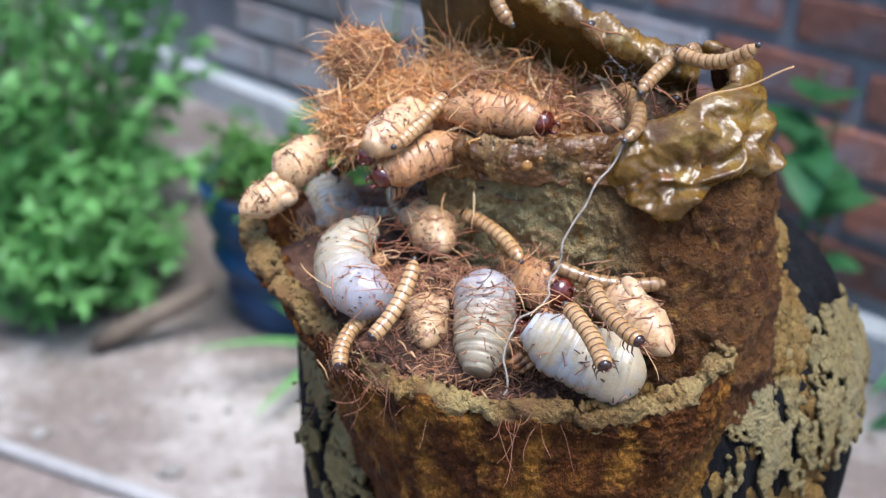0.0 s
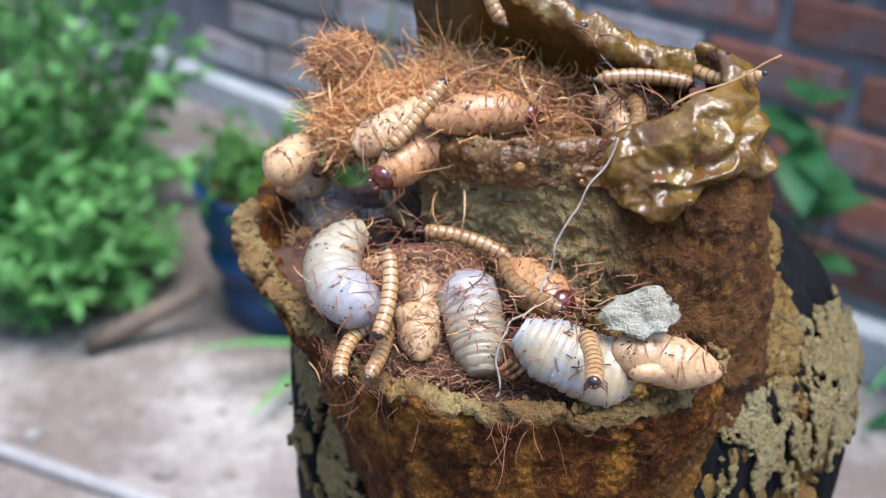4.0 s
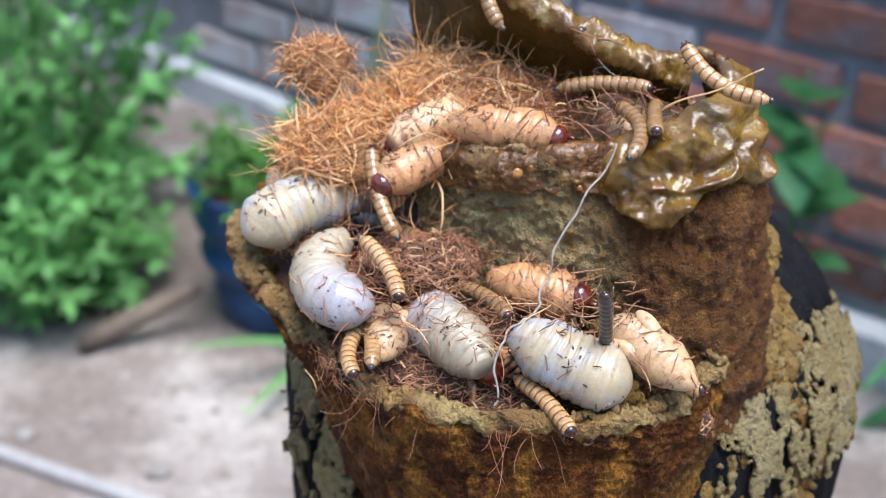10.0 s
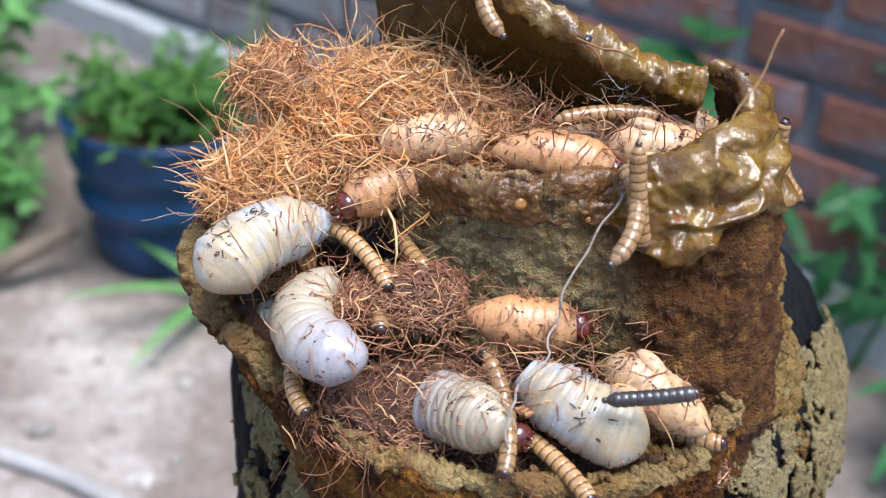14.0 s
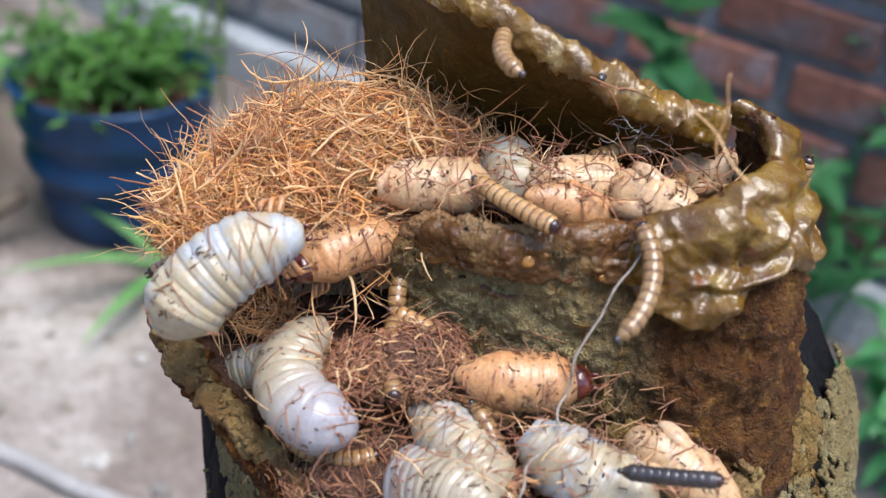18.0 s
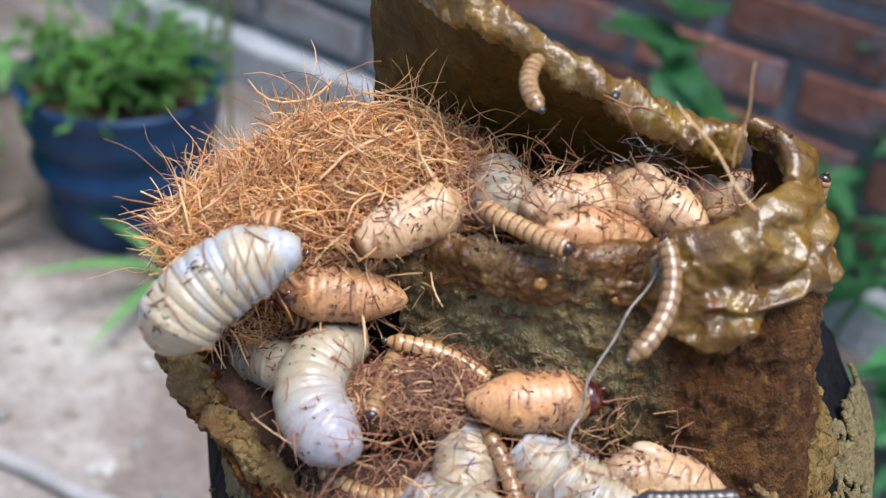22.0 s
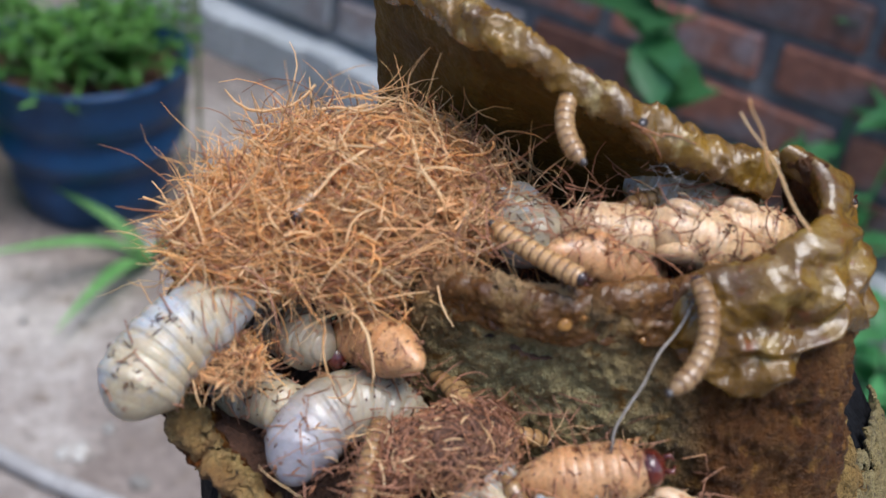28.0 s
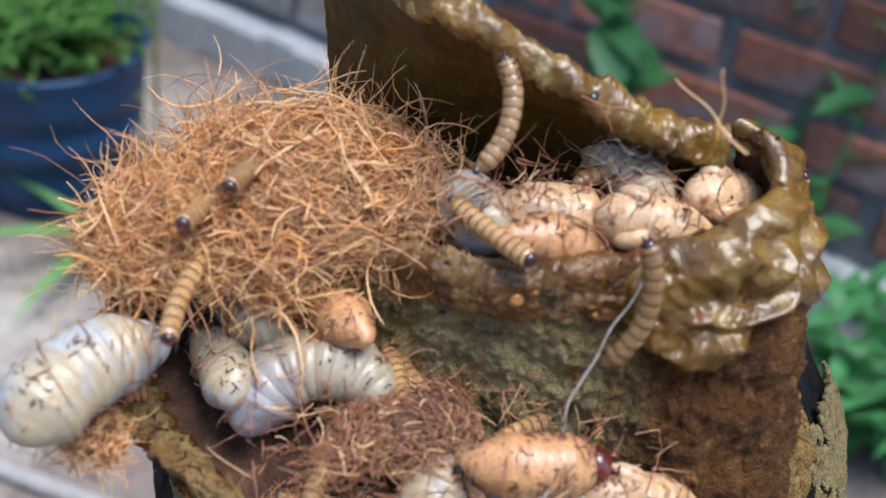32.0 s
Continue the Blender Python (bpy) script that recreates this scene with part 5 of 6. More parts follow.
    walk(ANIMAL['G4'], [(t, pose(*p)) for t, *p in (
        (0, -0.0819, 0.0551, 0.0024, 7.8, 14.2, -78.6),
        (3, -0.0815, 0.0544, -0.0002, 6.1, 14.9, -79.6),
        (3.5, -0.0811, 0.0551, -0.0005, 6.1, 14.9, -79.7),
        (4.7, -0.0776, 0.0264, 0.0171, 67.2, -13.5, -44.3),
        (6, -0.0754, 0.0048, 0.0268, 60.4, -10.0, 28.2),
        (9, -0.0806, 0.0037, 0.0278, 65.3, -20.8, 10.1),
        (10, -0.0829, 0.0096, 0.0280, 43.8, -5.0, 33.1),
        (13, -0.0835, 0.0017, 0.0310, 38.0, -8.1, 33.8),
        (17, -0.0875, -0.0124, 0.0440, 31.8, -17.4, 38.0),
        (18, -0.0889, -0.0120, 0.0486, 53.3, -34.6, 15.0),
        (19, -0.0867, -0.0100, 0.0460, 32.9, -17.1, 33.7),
        (20, -0.0902, -0.0112, 0.0488, 53.4, -34.9, 15.2),
        (23, -0.0920, -0.0101, 0.0500, 53.2, -34.1, 14.9),
        (24, -0.0928, -0.0091, 0.0488, 53.4, -33.9, 14.7),
        (24.8, -0.0950, -0.0069, 0.0440, 30.6, -16.7, 38.9),
        (27, -0.1000, 0.0040, 0.0349, 39.3, -22.2, 36.0),
        (28.5, -0.1059, 0.0030, 0.0346, 37.8, -19.8, 40.5),
        (30, -0.1125, -0.0064, 0.0292, 38.4, -8.2, 40.4),
        (31, -0.1133, -0.0100, 0.0280, 39.8, -4.3, 41.3),
        (32, -0.1133, -0.0112, 0.0299, 40.6, -3.4, 41.9),
    )])
    walk(ANIMAL['G7'], [(t, pose(*p)) for t, *p in (
        (0, -0.0756, 0.0145, -0.0100, -40.9, -0.0, 153.5),
        (19, -0.0782, 0.0047, 0.0030, -40.8, 22.3, 158.8),
        (23, -0.0820, 0.0140, 0.0068, -51.7, 22.5, 120.1),
        (24, -0.0805, 0.0117, 0.0056, -50.2, 21.8, 119.8),
        (27, -0.0809, 0.0110, 0.0106, -46.9, 12.2, 138.7),
        (28.5, -0.0847, 0.0091, 0.0097, -46.1, 16.4, 133.0),
        (30, -0.0803, 0.0092, 0.0123, -24.2, 8.6, 107.0),
        (31, -0.0782, 0.0075, 0.0139, -25.4, 11.4, 106.2),
        (32, -0.0800, 0.0075, 0.0171, -19.8, 6.1, 103.5),
    )])
    walk(ANIMAL['G8'], [(t, pose(*p)) for t, *p in (
        (0, -0.0638, 0.0513, 0.0000, 47.7, 0.0, 0.9),
        (23, -0.0655, 0.0393, 0.0060, 38.1, -0.0, -20.3),
        (27, -0.0690, 0.0162, 0.0305, 54.3, -22.5, -61.0),
        (28.5, -0.0715, 0.0234, 0.0235, 38.2, -14.7, -69.1),
        (30, -0.0691, 0.0234, 0.0253, 31.3, -7.1, -70.7),
        (31, -0.0692, 0.0211, 0.0246, 30.8, -7.2, -71.1),
        (32, -0.0703, 0.0212, 0.0269, 30.7, -6.2, -71.1),
    )])
    walk(ANIMAL['P1'], [(t, pose(*p)) for t, *p in (
        (0, -0.0389, 0.0071, 0.0200, -15.6, -6.0, 106.7),
        (1.5, -0.0398, 0.0056, 0.0200, -12.8, -7.0, 103.9),
        (3, -0.0373, -0.0219, 0.0200, 2.5, -11.9, 87.4),
        (3.5, -0.0379, -0.0224, 0.0180, 2.6, -12.0, 87.4),
        (5.5, -0.0400, 0.0029, -0.0150, 5.3, -3.5, 84.9),
        (32, -0.0400, 0.0029, -0.0150, 5.3, -3.5, 84.9),
    )])
    walk(ANIMAL['P2'], [(t, pose(*p)) for t, *p in (
        (0, 0.0324, -0.0436, 0.0097, -44.3, -15.7, 123.9),
        (0.55, 0.0324, -0.0436, 0.0097, -44.3, -15.7, 123.9),
        (0.7, 0.0536, -0.0535, -0.0080, -55.0, -49.1, 145.5),
        (0.9, 0.0435, -0.0496, 0.0032, -56.4, -0.4, 137.8),
        (3, 0.0414, -0.0651, 0.0090, -45.0, -12.8, 175.0),
        (6, 0.0421, -0.0693, 0.0060, -44.0, -11.2, -176.0),
        (7.5, 0.0377, -0.0593, 0.0070, -36.5, -13.7, 135.8),
        (9, 0.0393, -0.0589, 0.0080, -35.3, -15.3, 133.0),
        (13, 0.0357, -0.0529, 0.0080, -36.1, -13.5, 136.4),
        (17, 0.0360, -0.0525, 0.0080, -34.5, -13.1, 136.8),
        (19, 0.0398, -0.0535, 0.0080, -36.2, -13.8, 150.3),
        (23, 0.0292, -0.0455, 0.0080, -35.9, -15.8, -179.7),
        (32, 0.0292, -0.0455, 0.0080, -35.9, -15.8, -179.7),
    )])
    walk(ANIMAL['P3'], [(t, pose(*p)) for t, *p in (
        (0, -0.0028, -0.0208, 0.0122, 58.1, -8.6, -55.2),
        (3, -0.0012, -0.0256, 0.0140, 31.2, -0.0, -58.9),
        (6, 0.0025, -0.0259, 0.0140, 33.0, -0.0, -56.4),
        (9, 0.0033, -0.0241, 0.0140, 40.1, -0.0, -40.6),
        (10, 0.0018, -0.0229, 0.0140, 43.6, -0.0, -26.2),
        (11, -0.0006, -0.0239, 0.0139, 59.8, 6.0, -7.1),
        (13, -0.0011, -0.0248, 0.0160, 41.7, -0.0, -11.9),
        (17, -0.0060, -0.0284, 0.0220, 38.2, -0.0, -10.2),
        (19, -0.0064, -0.0265, 0.0220, 36.9, -0.0, -4.6),
        (23, -0.0069, -0.0280, 0.0240, 34.0, -0.0, 9.3),
        (24, -0.0075, -0.0283, 0.0249, 29.5, -8.2, 41.7),
        (27, 0.0031, -0.0342, 0.0208, 47.2, -11.9, -19.3),
        (28.5, 0.0002, -0.0358, 0.0194, 43.4, -12.2, -5.7),
        (30, 0.0010, -0.0380, 0.0200, 30.5, -0.0, -2.2),
        (31, -0.0023, -0.0394, 0.0203, 43.4, -6.8, -5.0),
        (32, -0.0022, -0.0402, 0.0200, 32.3, 0.0, -6.7),
    )])
    walk(ANIMAL['P4'], [(t, pose(*p)) for t, *p in (
        (0, -0.0403, -0.0332, 0.0020, -0.1, -13.0, 90.7),
        (3, -0.0396, -0.0399, 0.0020, -4.7, -24.1, 97.1),
        (6, -0.0449, -0.0331, 0.0020, 3.2, -14.7, 87.5),
        (9, -0.0493, -0.0347, 0.0040, 5.7, -13.0, 85.0),
        (10, -0.0504, -0.0381, 0.0040, 5.8, -13.6, 84.8),
        (11, -0.0510, -0.0358, 0.0009, -4.4, -22.7, 94.0),
        (12.7, -0.0455, -0.0262, 0.0070, 4.4, -30.0, 78.3),
        (13, -0.0458, -0.0725, 0.0257, 22.5, -74.4, 55.8),
        (13.25, -0.0475, -0.0900, -0.0202, 70.1, -79.8, 0.0),
        (13.6, -0.0475, -0.1700, -0.6680, 70.1, -79.8, 0.0),
        (32, -0.0475, -0.1700, -0.6680, 70.1, -79.8, 0.0),
    )])
    walk(ANIMAL['U1'], [(t, pose(*p)) for t, *p in (
        (0, -0.0163, 0.0105, 0.0640, 50.8, -0.0, -18.1),
        (3, -0.0200, 0.0107, 0.0640, 50.5, -0.0, 15.6),
        (6, -0.0146, 0.0116, 0.0640, 51.8, -0.0, 1.2),
        (9, -0.0134, 0.0013, 0.0640, 51.4, -0.0, -5.5),
        (10, -0.0089, 0.0018, 0.0640, 50.6, -0.0, -14.9),
        (11, -0.0023, 0.0012, 0.0659, 67.1, 0.3, -15.1),
        (13, 0.0066, 0.0009, 0.0640, 47.9, -0.0, -14.0),
        (17, 0.0118, 0.0021, 0.0590, 49.0, 22.3, 8.4),
        (19, 0.0171, 0.0055, 0.0590, 48.4, 22.5, 0.3),
        (23, 0.0151, -0.0008, 0.0590, 46.0, 21.1, 14.1),
        (28, 0.0116, 0.0049, 0.0590, 45.0, 22.8, 6.2),
        (30, 0.0132, -0.0004, 0.0590, 41.9, 20.1, 8.7),
        (32, 0.0118, 0.0011, 0.0590, 43.9, 20.1, 5.1),
    )])
    walk(ANIMAL['U2'], [(t, pose(*p)) for t, *p in (
        (0, -0.0424, 0.0058, 0.0490, -46.2, 15.9, -158.6),
        (6, -0.0404, 0.0099, 0.0490, -40.0, 15.2, -142.6),
        (9, -0.0397, 0.0057, 0.0490, -40.8, 14.8, -144.8),
        (13, -0.0409, 0.0116, 0.0480, -39.5, 14.2, -154.3),
        (17, -0.0521, 0.0106, 0.0450, -38.9, 10.3, -162.7),
        (19, -0.0525, 0.0070, 0.0430, -36.2, 10.9, -158.4),
        (23, -0.0580, 0.0050, 0.0360, -39.2, -0.0, 162.6),
        (24, -0.0576, 0.0060, 0.0365, -53.4, -5.3, 161.4),
        (27, -0.0510, 0.0054, 0.0345, -52.5, 16.7, 129.0),
        (28.5, -0.0497, 0.0058, 0.0317, -47.1, 15.3, 120.0),
        (30, -0.0481, 0.0107, 0.0336, -42.6, 16.0, 110.1),
        (31, -0.0483, 0.0083, 0.0330, -43.3, 12.4, 115.6),
        (32, -0.0490, 0.0072, 0.0342, -43.4, 11.5, 116.2),
    )])
    walk(ANIMAL['U3'], [(t, pose(*p)) for t, *p in (
        (0, -0.0517, 0.0085, 0.0590, -34.3, 7.4, -125.6),
        (6, -0.0464, 0.0177, 0.0560, -51.5, 20.6, -171.9),
        (9, -0.0361, 0.0118, 0.0600, -39.9, 11.1, -139.5),
        (10, -0.0359, 0.0177, 0.0600, -43.6, 11.5, -148.2),
        (13, -0.0318, 0.0179, 0.0610, -47.0, 4.0, -173.3),
        (17, -0.0292, 0.0174, 0.0610, -44.8, 4.4, 172.6),
        (19, -0.0287, 0.0139, 0.0610, -43.1, 4.3, 179.6),
        (20, -0.0315, 0.0107, 0.0572, -51.1, 17.8, -162.7),
        (21, -0.0322, 0.0113, 0.0599, -51.2, 8.6, -157.1),
        (22, -0.0389, 0.0104, 0.0584, -50.2, 11.3, -157.3),
        (22.3, -0.0414, 0.0087, 0.0555, -50.6, -3.2, -144.8),
        (22.6, -0.0473, 0.0084, 0.0539, -48.7, -8.7, -133.0),
        (23, -0.0490, 0.0072, 0.0523, -50.6, -10.5, -134.0),
        (24, -0.0480, 0.0100, 0.0500, -48.4, -9.0, -132.5),
        (28, -0.0487, 0.0248, 0.0450, -39.2, 7.1, 178.2),
        (32, -0.0487, 0.0248, 0.0450, -39.2, 7.1, 178.2),
    )])
    walk(ANIMAL['U4'], [(t, pose(*p)) for t, *p in (
        (0, -0.0075, 0.0484, 0.0480, -23.5, -0.0, 106.6),
        (13, 0.0042, 0.0372, 0.0500, -36.3, -0.0, 120.2),
        (17, -0.0030, 0.0252, 0.0600, -15.1, -0.0, 91.5),
        (19, -0.0039, 0.0276, 0.0600, -14.4, -0.0, 90.8),
        (23, -0.0112, 0.0265, 0.0600, -14.4, -0.0, 91.7),
        (28, -0.0092, 0.0250, 0.0600, -24.5, 0.0, 103.2),
        (30, -0.0083, 0.0233, 0.0600, -27.8, -0.0, 108.9),
        (32, -0.0105, 0.0184, 0.0600, -27.7, -0.0, 109.2),
    )])
    walk(ANIMAL['U5'], [(t, pose(*p)) for t, *p in (
        (0, 0.0196, 0.0386, 0.0500, -47.6, -0.0, 143.1),
        (13, 0.0255, 0.0293, 0.0540, -48.2, -0.0, 159.2),
        (17, 0.0146, 0.0124, 0.0640, -45.4, -0.0, 160.8),
        (19, 0.0124, 0.0104, 0.0640, -37.2, -0.0, -158.3),
        (23, 0.0066, 0.0099, 0.0640, -41.0, -0.0, -172.0),
        (28, 0.0132, 0.0114, 0.0640, -41.7, -0.0, 164.1),
        (30, 0.0119, 0.0097, 0.0640, -40.9, -0.0, 164.0),
        (32, 0.0085, 0.0089, 0.0640, -41.4, -0.0, 170.9),
    )])
    walk(ANIMAL['U6'], [(t, pose(*p)) for t, *p in (
        (0, 0.0257, 0.0217, 0.0620, -26.9, -0.0, 105.1),
        (3, 0.0363, 0.0173, 0.0610, -12.5, -19.3, 94.1),
        (6, 0.0278, 0.0113, 0.0640, -15.8, -10.2, 96.9),
        (9, 0.0338, 0.0179, 0.0610, 3.6, -18.8, 76.8),
        (11, 0.0391, 0.0111, 0.0635, -27.1, -21.5, 132.9),
        (13, 0.0444, 0.0043, 0.0660, -47.0, -0.0, -178.1),
        (17, 0.0350, -0.0029, 0.0660, -39.4, -0.0, 123.1),
        (19, 0.0350, -0.0027, 0.0660, -43.9, -0.0, 146.2),
        (23, 0.0335, 0.0101, 0.0660, -39.7, -0.0, 125.1),
        (28, 0.0369, 0.0051, 0.0670, -42.7, -6.0, 162.5),
        (30, 0.0373, 0.0003, 0.0670, -42.0, -6.6, 160.1),
        (32, 0.0357, -0.0005, 0.0670, -42.5, -7.1, 169.1),
    )])
    walk(ANIMAL['U7'], [(t, pose(*p)) for t, *p in (
        (0, 0.0478, 0.0259, 0.0600, -51.6, -0.0, -178.8),
        (13, 0.0585, 0.0244, 0.0600, -47.2, -0.0, -178.0),
        (19, 0.0610, 0.0224, 0.0620, -43.1, -0.0, -179.8),
        (23, 0.0620, 0.0216, 0.0600, -42.2, -0.0, -179.8),
        (27, 0.0517, 0.0103, 0.0660, -39.7, -0.0, 179.5),
        (30, 0.0603, 0.0051, 0.0680, -43.6, -19.2, 142.8),
        (32, 0.0610, 0.0113, 0.0680, -38.3, -11.5, -163.3),
    )])
    walk(ANIMAL['U8'], [(t, pose(*p)) for t, *p in (
        (0, 0.0409, 0.0671, 0.0550, -45.3, 0.0, 130.5),
        (19, 0.0580, 0.0369, 0.0580, -37.6, -0.0, 114.4),
        (28, 0.0375, 0.0261, 0.0660, -41.8, -0.0, 133.7),
        (30, 0.0390, 0.0289, 0.0680, -34.8, -10.4, 116.1),
        (32, 0.0350, 0.0254, 0.0680, -34.6, -13.2, 117.5),
    )])
    walk(ANIMAL['A1'], [(t, pose(*p)) for t, *p in (
        (0, -0.0889, 0.0211, 0.0420, 33.2, -11.8, 57.4),
        (3, -0.0900, 0.0228, 0.0420, 33.3, -11.7, 57.7),
        (6, -0.0905, 0.0381, 0.0350, 33.2, -7.5, 59.6),
        (9, -0.0934, 0.0608, 0.0200, 37.4, -0.0, 56.6),
        (20, -0.0300, 0.0300, 0.0250, 30.0, 0.0, 30.0),
        (22.1, -0.0300, 0.0300, 0.0250, 30.0, 0.0, 30.0),
        (22.7, -0.0346, 0.0037, 0.0507, 36.8, -7.2, 45.7),
        (24.5, -0.0346, 0.0079, 0.0474, 36.7, -8.0, 45.1),
        (27, -0.0300, 0.0300, 0.0250, 30.0, 0.0, 30.0),
        (32, -0.0300, 0.0300, 0.0250, 30.0, 0.0, 30.0),
    )])
    walk(ANIMAL['A2'], [(t, pose(*p)) for t, *p in (
        (0, -0.1001, 0.0074, 0.0320, 42.5, -11.4, 38.1),
        (0.8, -0.1024, 0.0129, 0.0320, 44.1, -12.5, 33.5),
        (3, -0.0884, 0.0463, 0.0220, 54.6, -21.3, -19.2),
        (32, -0.0884, 0.0463, 0.0220, 54.6, -21.3, -19.2),
    )])
    walk(ANIMAL['W1'], [(t, pose(*p)) for t, *p in (
        (0, 0.0310, -0.0044, 0.0710, -6.3, -11.2, 86.7),
        (9, 0.0368, 0.0066, 0.0680, -6.5, -7.3, 85.9),
        (10, 0.0335, -0.0122, 0.0703, -9.9, -8.4, 89.2),
        (11, 0.0255, -0.0270, 0.0653, 2.3, -72.7, 74.5),
        (13, 0.0243, -0.0332, 0.0618, -4.7, -26.7, 78.0),
        (17, 0.0196, -0.0319, 0.0582, 3.5, -28.1, 66.3),
        (18, 0.0219, -0.0326, 0.0594, -0.1, -27.5, 68.3),
        (19, 0.0207, -0.0280, 0.0575, 26.9, -78.2, 35.9),
        (20, 0.0226, -0.0325, 0.0605, 1.4, -22.4, 66.5),
        (23, 0.0223, -0.0323, 0.0608, 5.5, -37.9, 61.1),
        (24, 0.0238, -0.0322, 0.0620, 3.7, -20.6, 63.7),
        (27, 0.0225, -0.0330, 0.0648, -2.2, -15.8, 64.6),
        (28.5, 0.0228, -0.0328, 0.0639, -1.4, -17.4, 63.9),
        (30, 0.0229, -0.0331, 0.0639, -2.0, -17.6, 63.3),
        (31, 0.0243, -0.0329, 0.0642, 0.7, -14.7, 61.7),
        (32, 0.0220, -0.0280, 0.0607, 21.7, -77.8, 36.4),
    )])
    walk(ANIMAL['W1b'], [(t, pose(*p)) for t, *p in (
        (0, 0.0543, 0.0274, 0.0700, -5.9, -0.0, -106.1),
        (9, 0.0537, 0.0116, 0.0690, -13.1, 3.7, -113.1),
        (10.5, 0.0359, -0.0161, 0.0738, 10.7, 1.0, -93.2),
        (11, 0.0317, -0.0228, 0.0705, 16.3, 41.1, -81.2),
        (11.5, 0.0274, -0.0295, 0.0671, 66.4, 74.5, -26.5),
        (13, 0.0319, -0.0295, 0.0626, 69.4, 74.2, -24.8),
        (14.5, 0.0263, -0.0295, 0.0679, 53.7, 80.0, -48.3),
        (15.5, 0.0278, -0.0262, 0.0745, 26.9, 71.6, -76.8),
        (16, 0.0351, -0.0108, 0.0693, -0.9, 37.1, -108.0),
        (16.5, 0.0424, 0.0047, 0.0640, -4.9, -0.0, -116.7),
        (32, 0.0424, 0.0047, 0.0640, -4.9, -0.0, -116.7),
    )])
    walk(ANIMAL['W2'], [(t, pose(*p)) for t, *p in (
        (0, 0.0595, -0.0031, 0.0917, -82.5, 16.5, 128.9),
        (3, 0.0606, -0.0139, 0.0893, -68.6, -3.6, 135.4),
        (5.5, 0.0753, 0.0523, 0.0734, -82.1, 17.7, 133.5),
        (6, 0.0753, 0.0530, 0.0734, -82.8, 18.6, 133.8),
        (8.2, 0.0728, 0.0495, 0.0753, -82.3, 17.9, 133.0),
        (9, 0.0614, -0.0156, 0.0893, -68.8, -1.2, 131.5),
        (10, 0.0616, -0.0176, 0.0910, -45.9, -19.0, 137.3),
        (10.75, 0.0690, -0.0013, 0.0819, -55.4, -31.9, 175.3),
        (11.5, 0.0765, 0.0151, 0.0728, -73.4, -36.1, -140.7),
        (14.5, 0.1058, 0.0400, 0.0405, -96.9, -69.8, 180.0),
        (32, 0.1058, 0.0400, 0.0405, -96.9, -69.8, 180.0),
    )])
    walk(ANIMAL['W2b'], [(t, pose(*p)) for t, *p in (
        (0, 0.0458, 0.0098, 0.0830, 31.7, -16.0, 44.0),
        (3, 0.0404, 0.0091, 0.0790, 53.7, 4.7, -7.1),
        (6, 0.0391, 0.0117, 0.0800, 49.6, -10.2, 11.8),
        (9, 0.0293, 0.0143, 0.0780, 54.0, -7.5, -22.4),
        (13, 0.0255, 0.0126, 0.0730, 49.3, -5.2, -9.6),
        (17, 0.0347, 0.0256, 0.0680, 40.8, -0.0, 16.2),
        (32, 0.0347, 0.0256, 0.0680, 40.8, -0.0, 16.2),
    )])
    walk(ANIMAL['W3'], [(t, pose(*p)) for t, *p in (
        (0, -0.0144, 0.0238, 0.1093, -16.0, -63.3, 102.8),
        (9, -0.0133, 0.0235, 0.1107, -8.1, -63.8, 94.8),
        (13, -0.0132, 0.0236, 0.1094, -11.8, -45.6, 91.9),
        (17, -0.0133, 0.0204, 0.1090, -17.4, -27.8, 91.7),
        (18, -0.0094, 0.0189, 0.1053, -9.3, -7.0, 80.8),
        (19, -0.0042, 0.0160, 0.1042, 65.7, -77.4, 0.0),
        (20, -0.0072, 0.0187, 0.1048, 2.0, -11.0, 74.0),
        (23, -0.0026, 0.0167, 0.1012, 6.2, -10.0, 70.1),
        (24, -0.0006, 0.0162, 0.1031, 19.7, -6.6, 62.3),
        (27, 0.0001, 0.0189, 0.0999, -11.2, -21.1, 79.4),
        (28.5, -0.0025, 0.0178, 0.0979, -4.6, -27.4, 74.8),
        (29, -0.0096, -0.0003, 0.1086, 51.1, -27.0, 78.9),
        (29.5, -0.0099, -0.0042, 0.1081, 109.5, -38.8, 81.8),
        (30, -0.0020, 0.0144, 0.0945, 170.1, -54.6, 81.8),
        (31, -0.0046, 0.0129, 0.0939, 165.3, -54.1, 88.6),
        (32, -0.0083, 0.0128, 0.0933, -172.0, -54.8, 64.1),
    )])
    walk(ANIMAL['W4'], [(t, pose(*p)) for t, *p in (
        (0, -0.0507, -0.0468, 0.0180, -23.3, 33.0, -121.5),
        (3, -0.0521, -0.0430, 0.0200, -6.2, 36.7, -96.0),
        (6, -0.0501, -0.0454, 0.0200, -8.4, 43.1, -99.6),
        (9, -0.0506, -0.0411, 0.0250, 17.7, 18.4, -65.0),
        (13, -0.0572, -0.0055, 0.0330, 23.1, 15.6, -60.8),
        (17, -0.0302, -0.0067, 0.0220, 35.1, 13.9, -35.9),
        (19, -0.0284, -0.0090, 0.0220, 27.2, 15.8, -55.1),
        (23, -0.0305, -0.0093, 0.0250, 37.7, 8.3, -19.2),
        (27, -0.0234, -0.0070, 0.0191, 34.4, -1.3, -70.2),
        (28.5, -0.0286, -0.0054, 0.0183, 14.1, 0.8, -91.5),
        (30, -0.0294, -0.0051, 0.0178, 9.4, 4.9, -95.9),
        (31, -0.0306, -0.0063, 0.0187, 14.2, -0.0, -90.9),
        (32, -0.0325, -0.0074, 0.0205, 15.2, 0.1, -89.5),
    )])
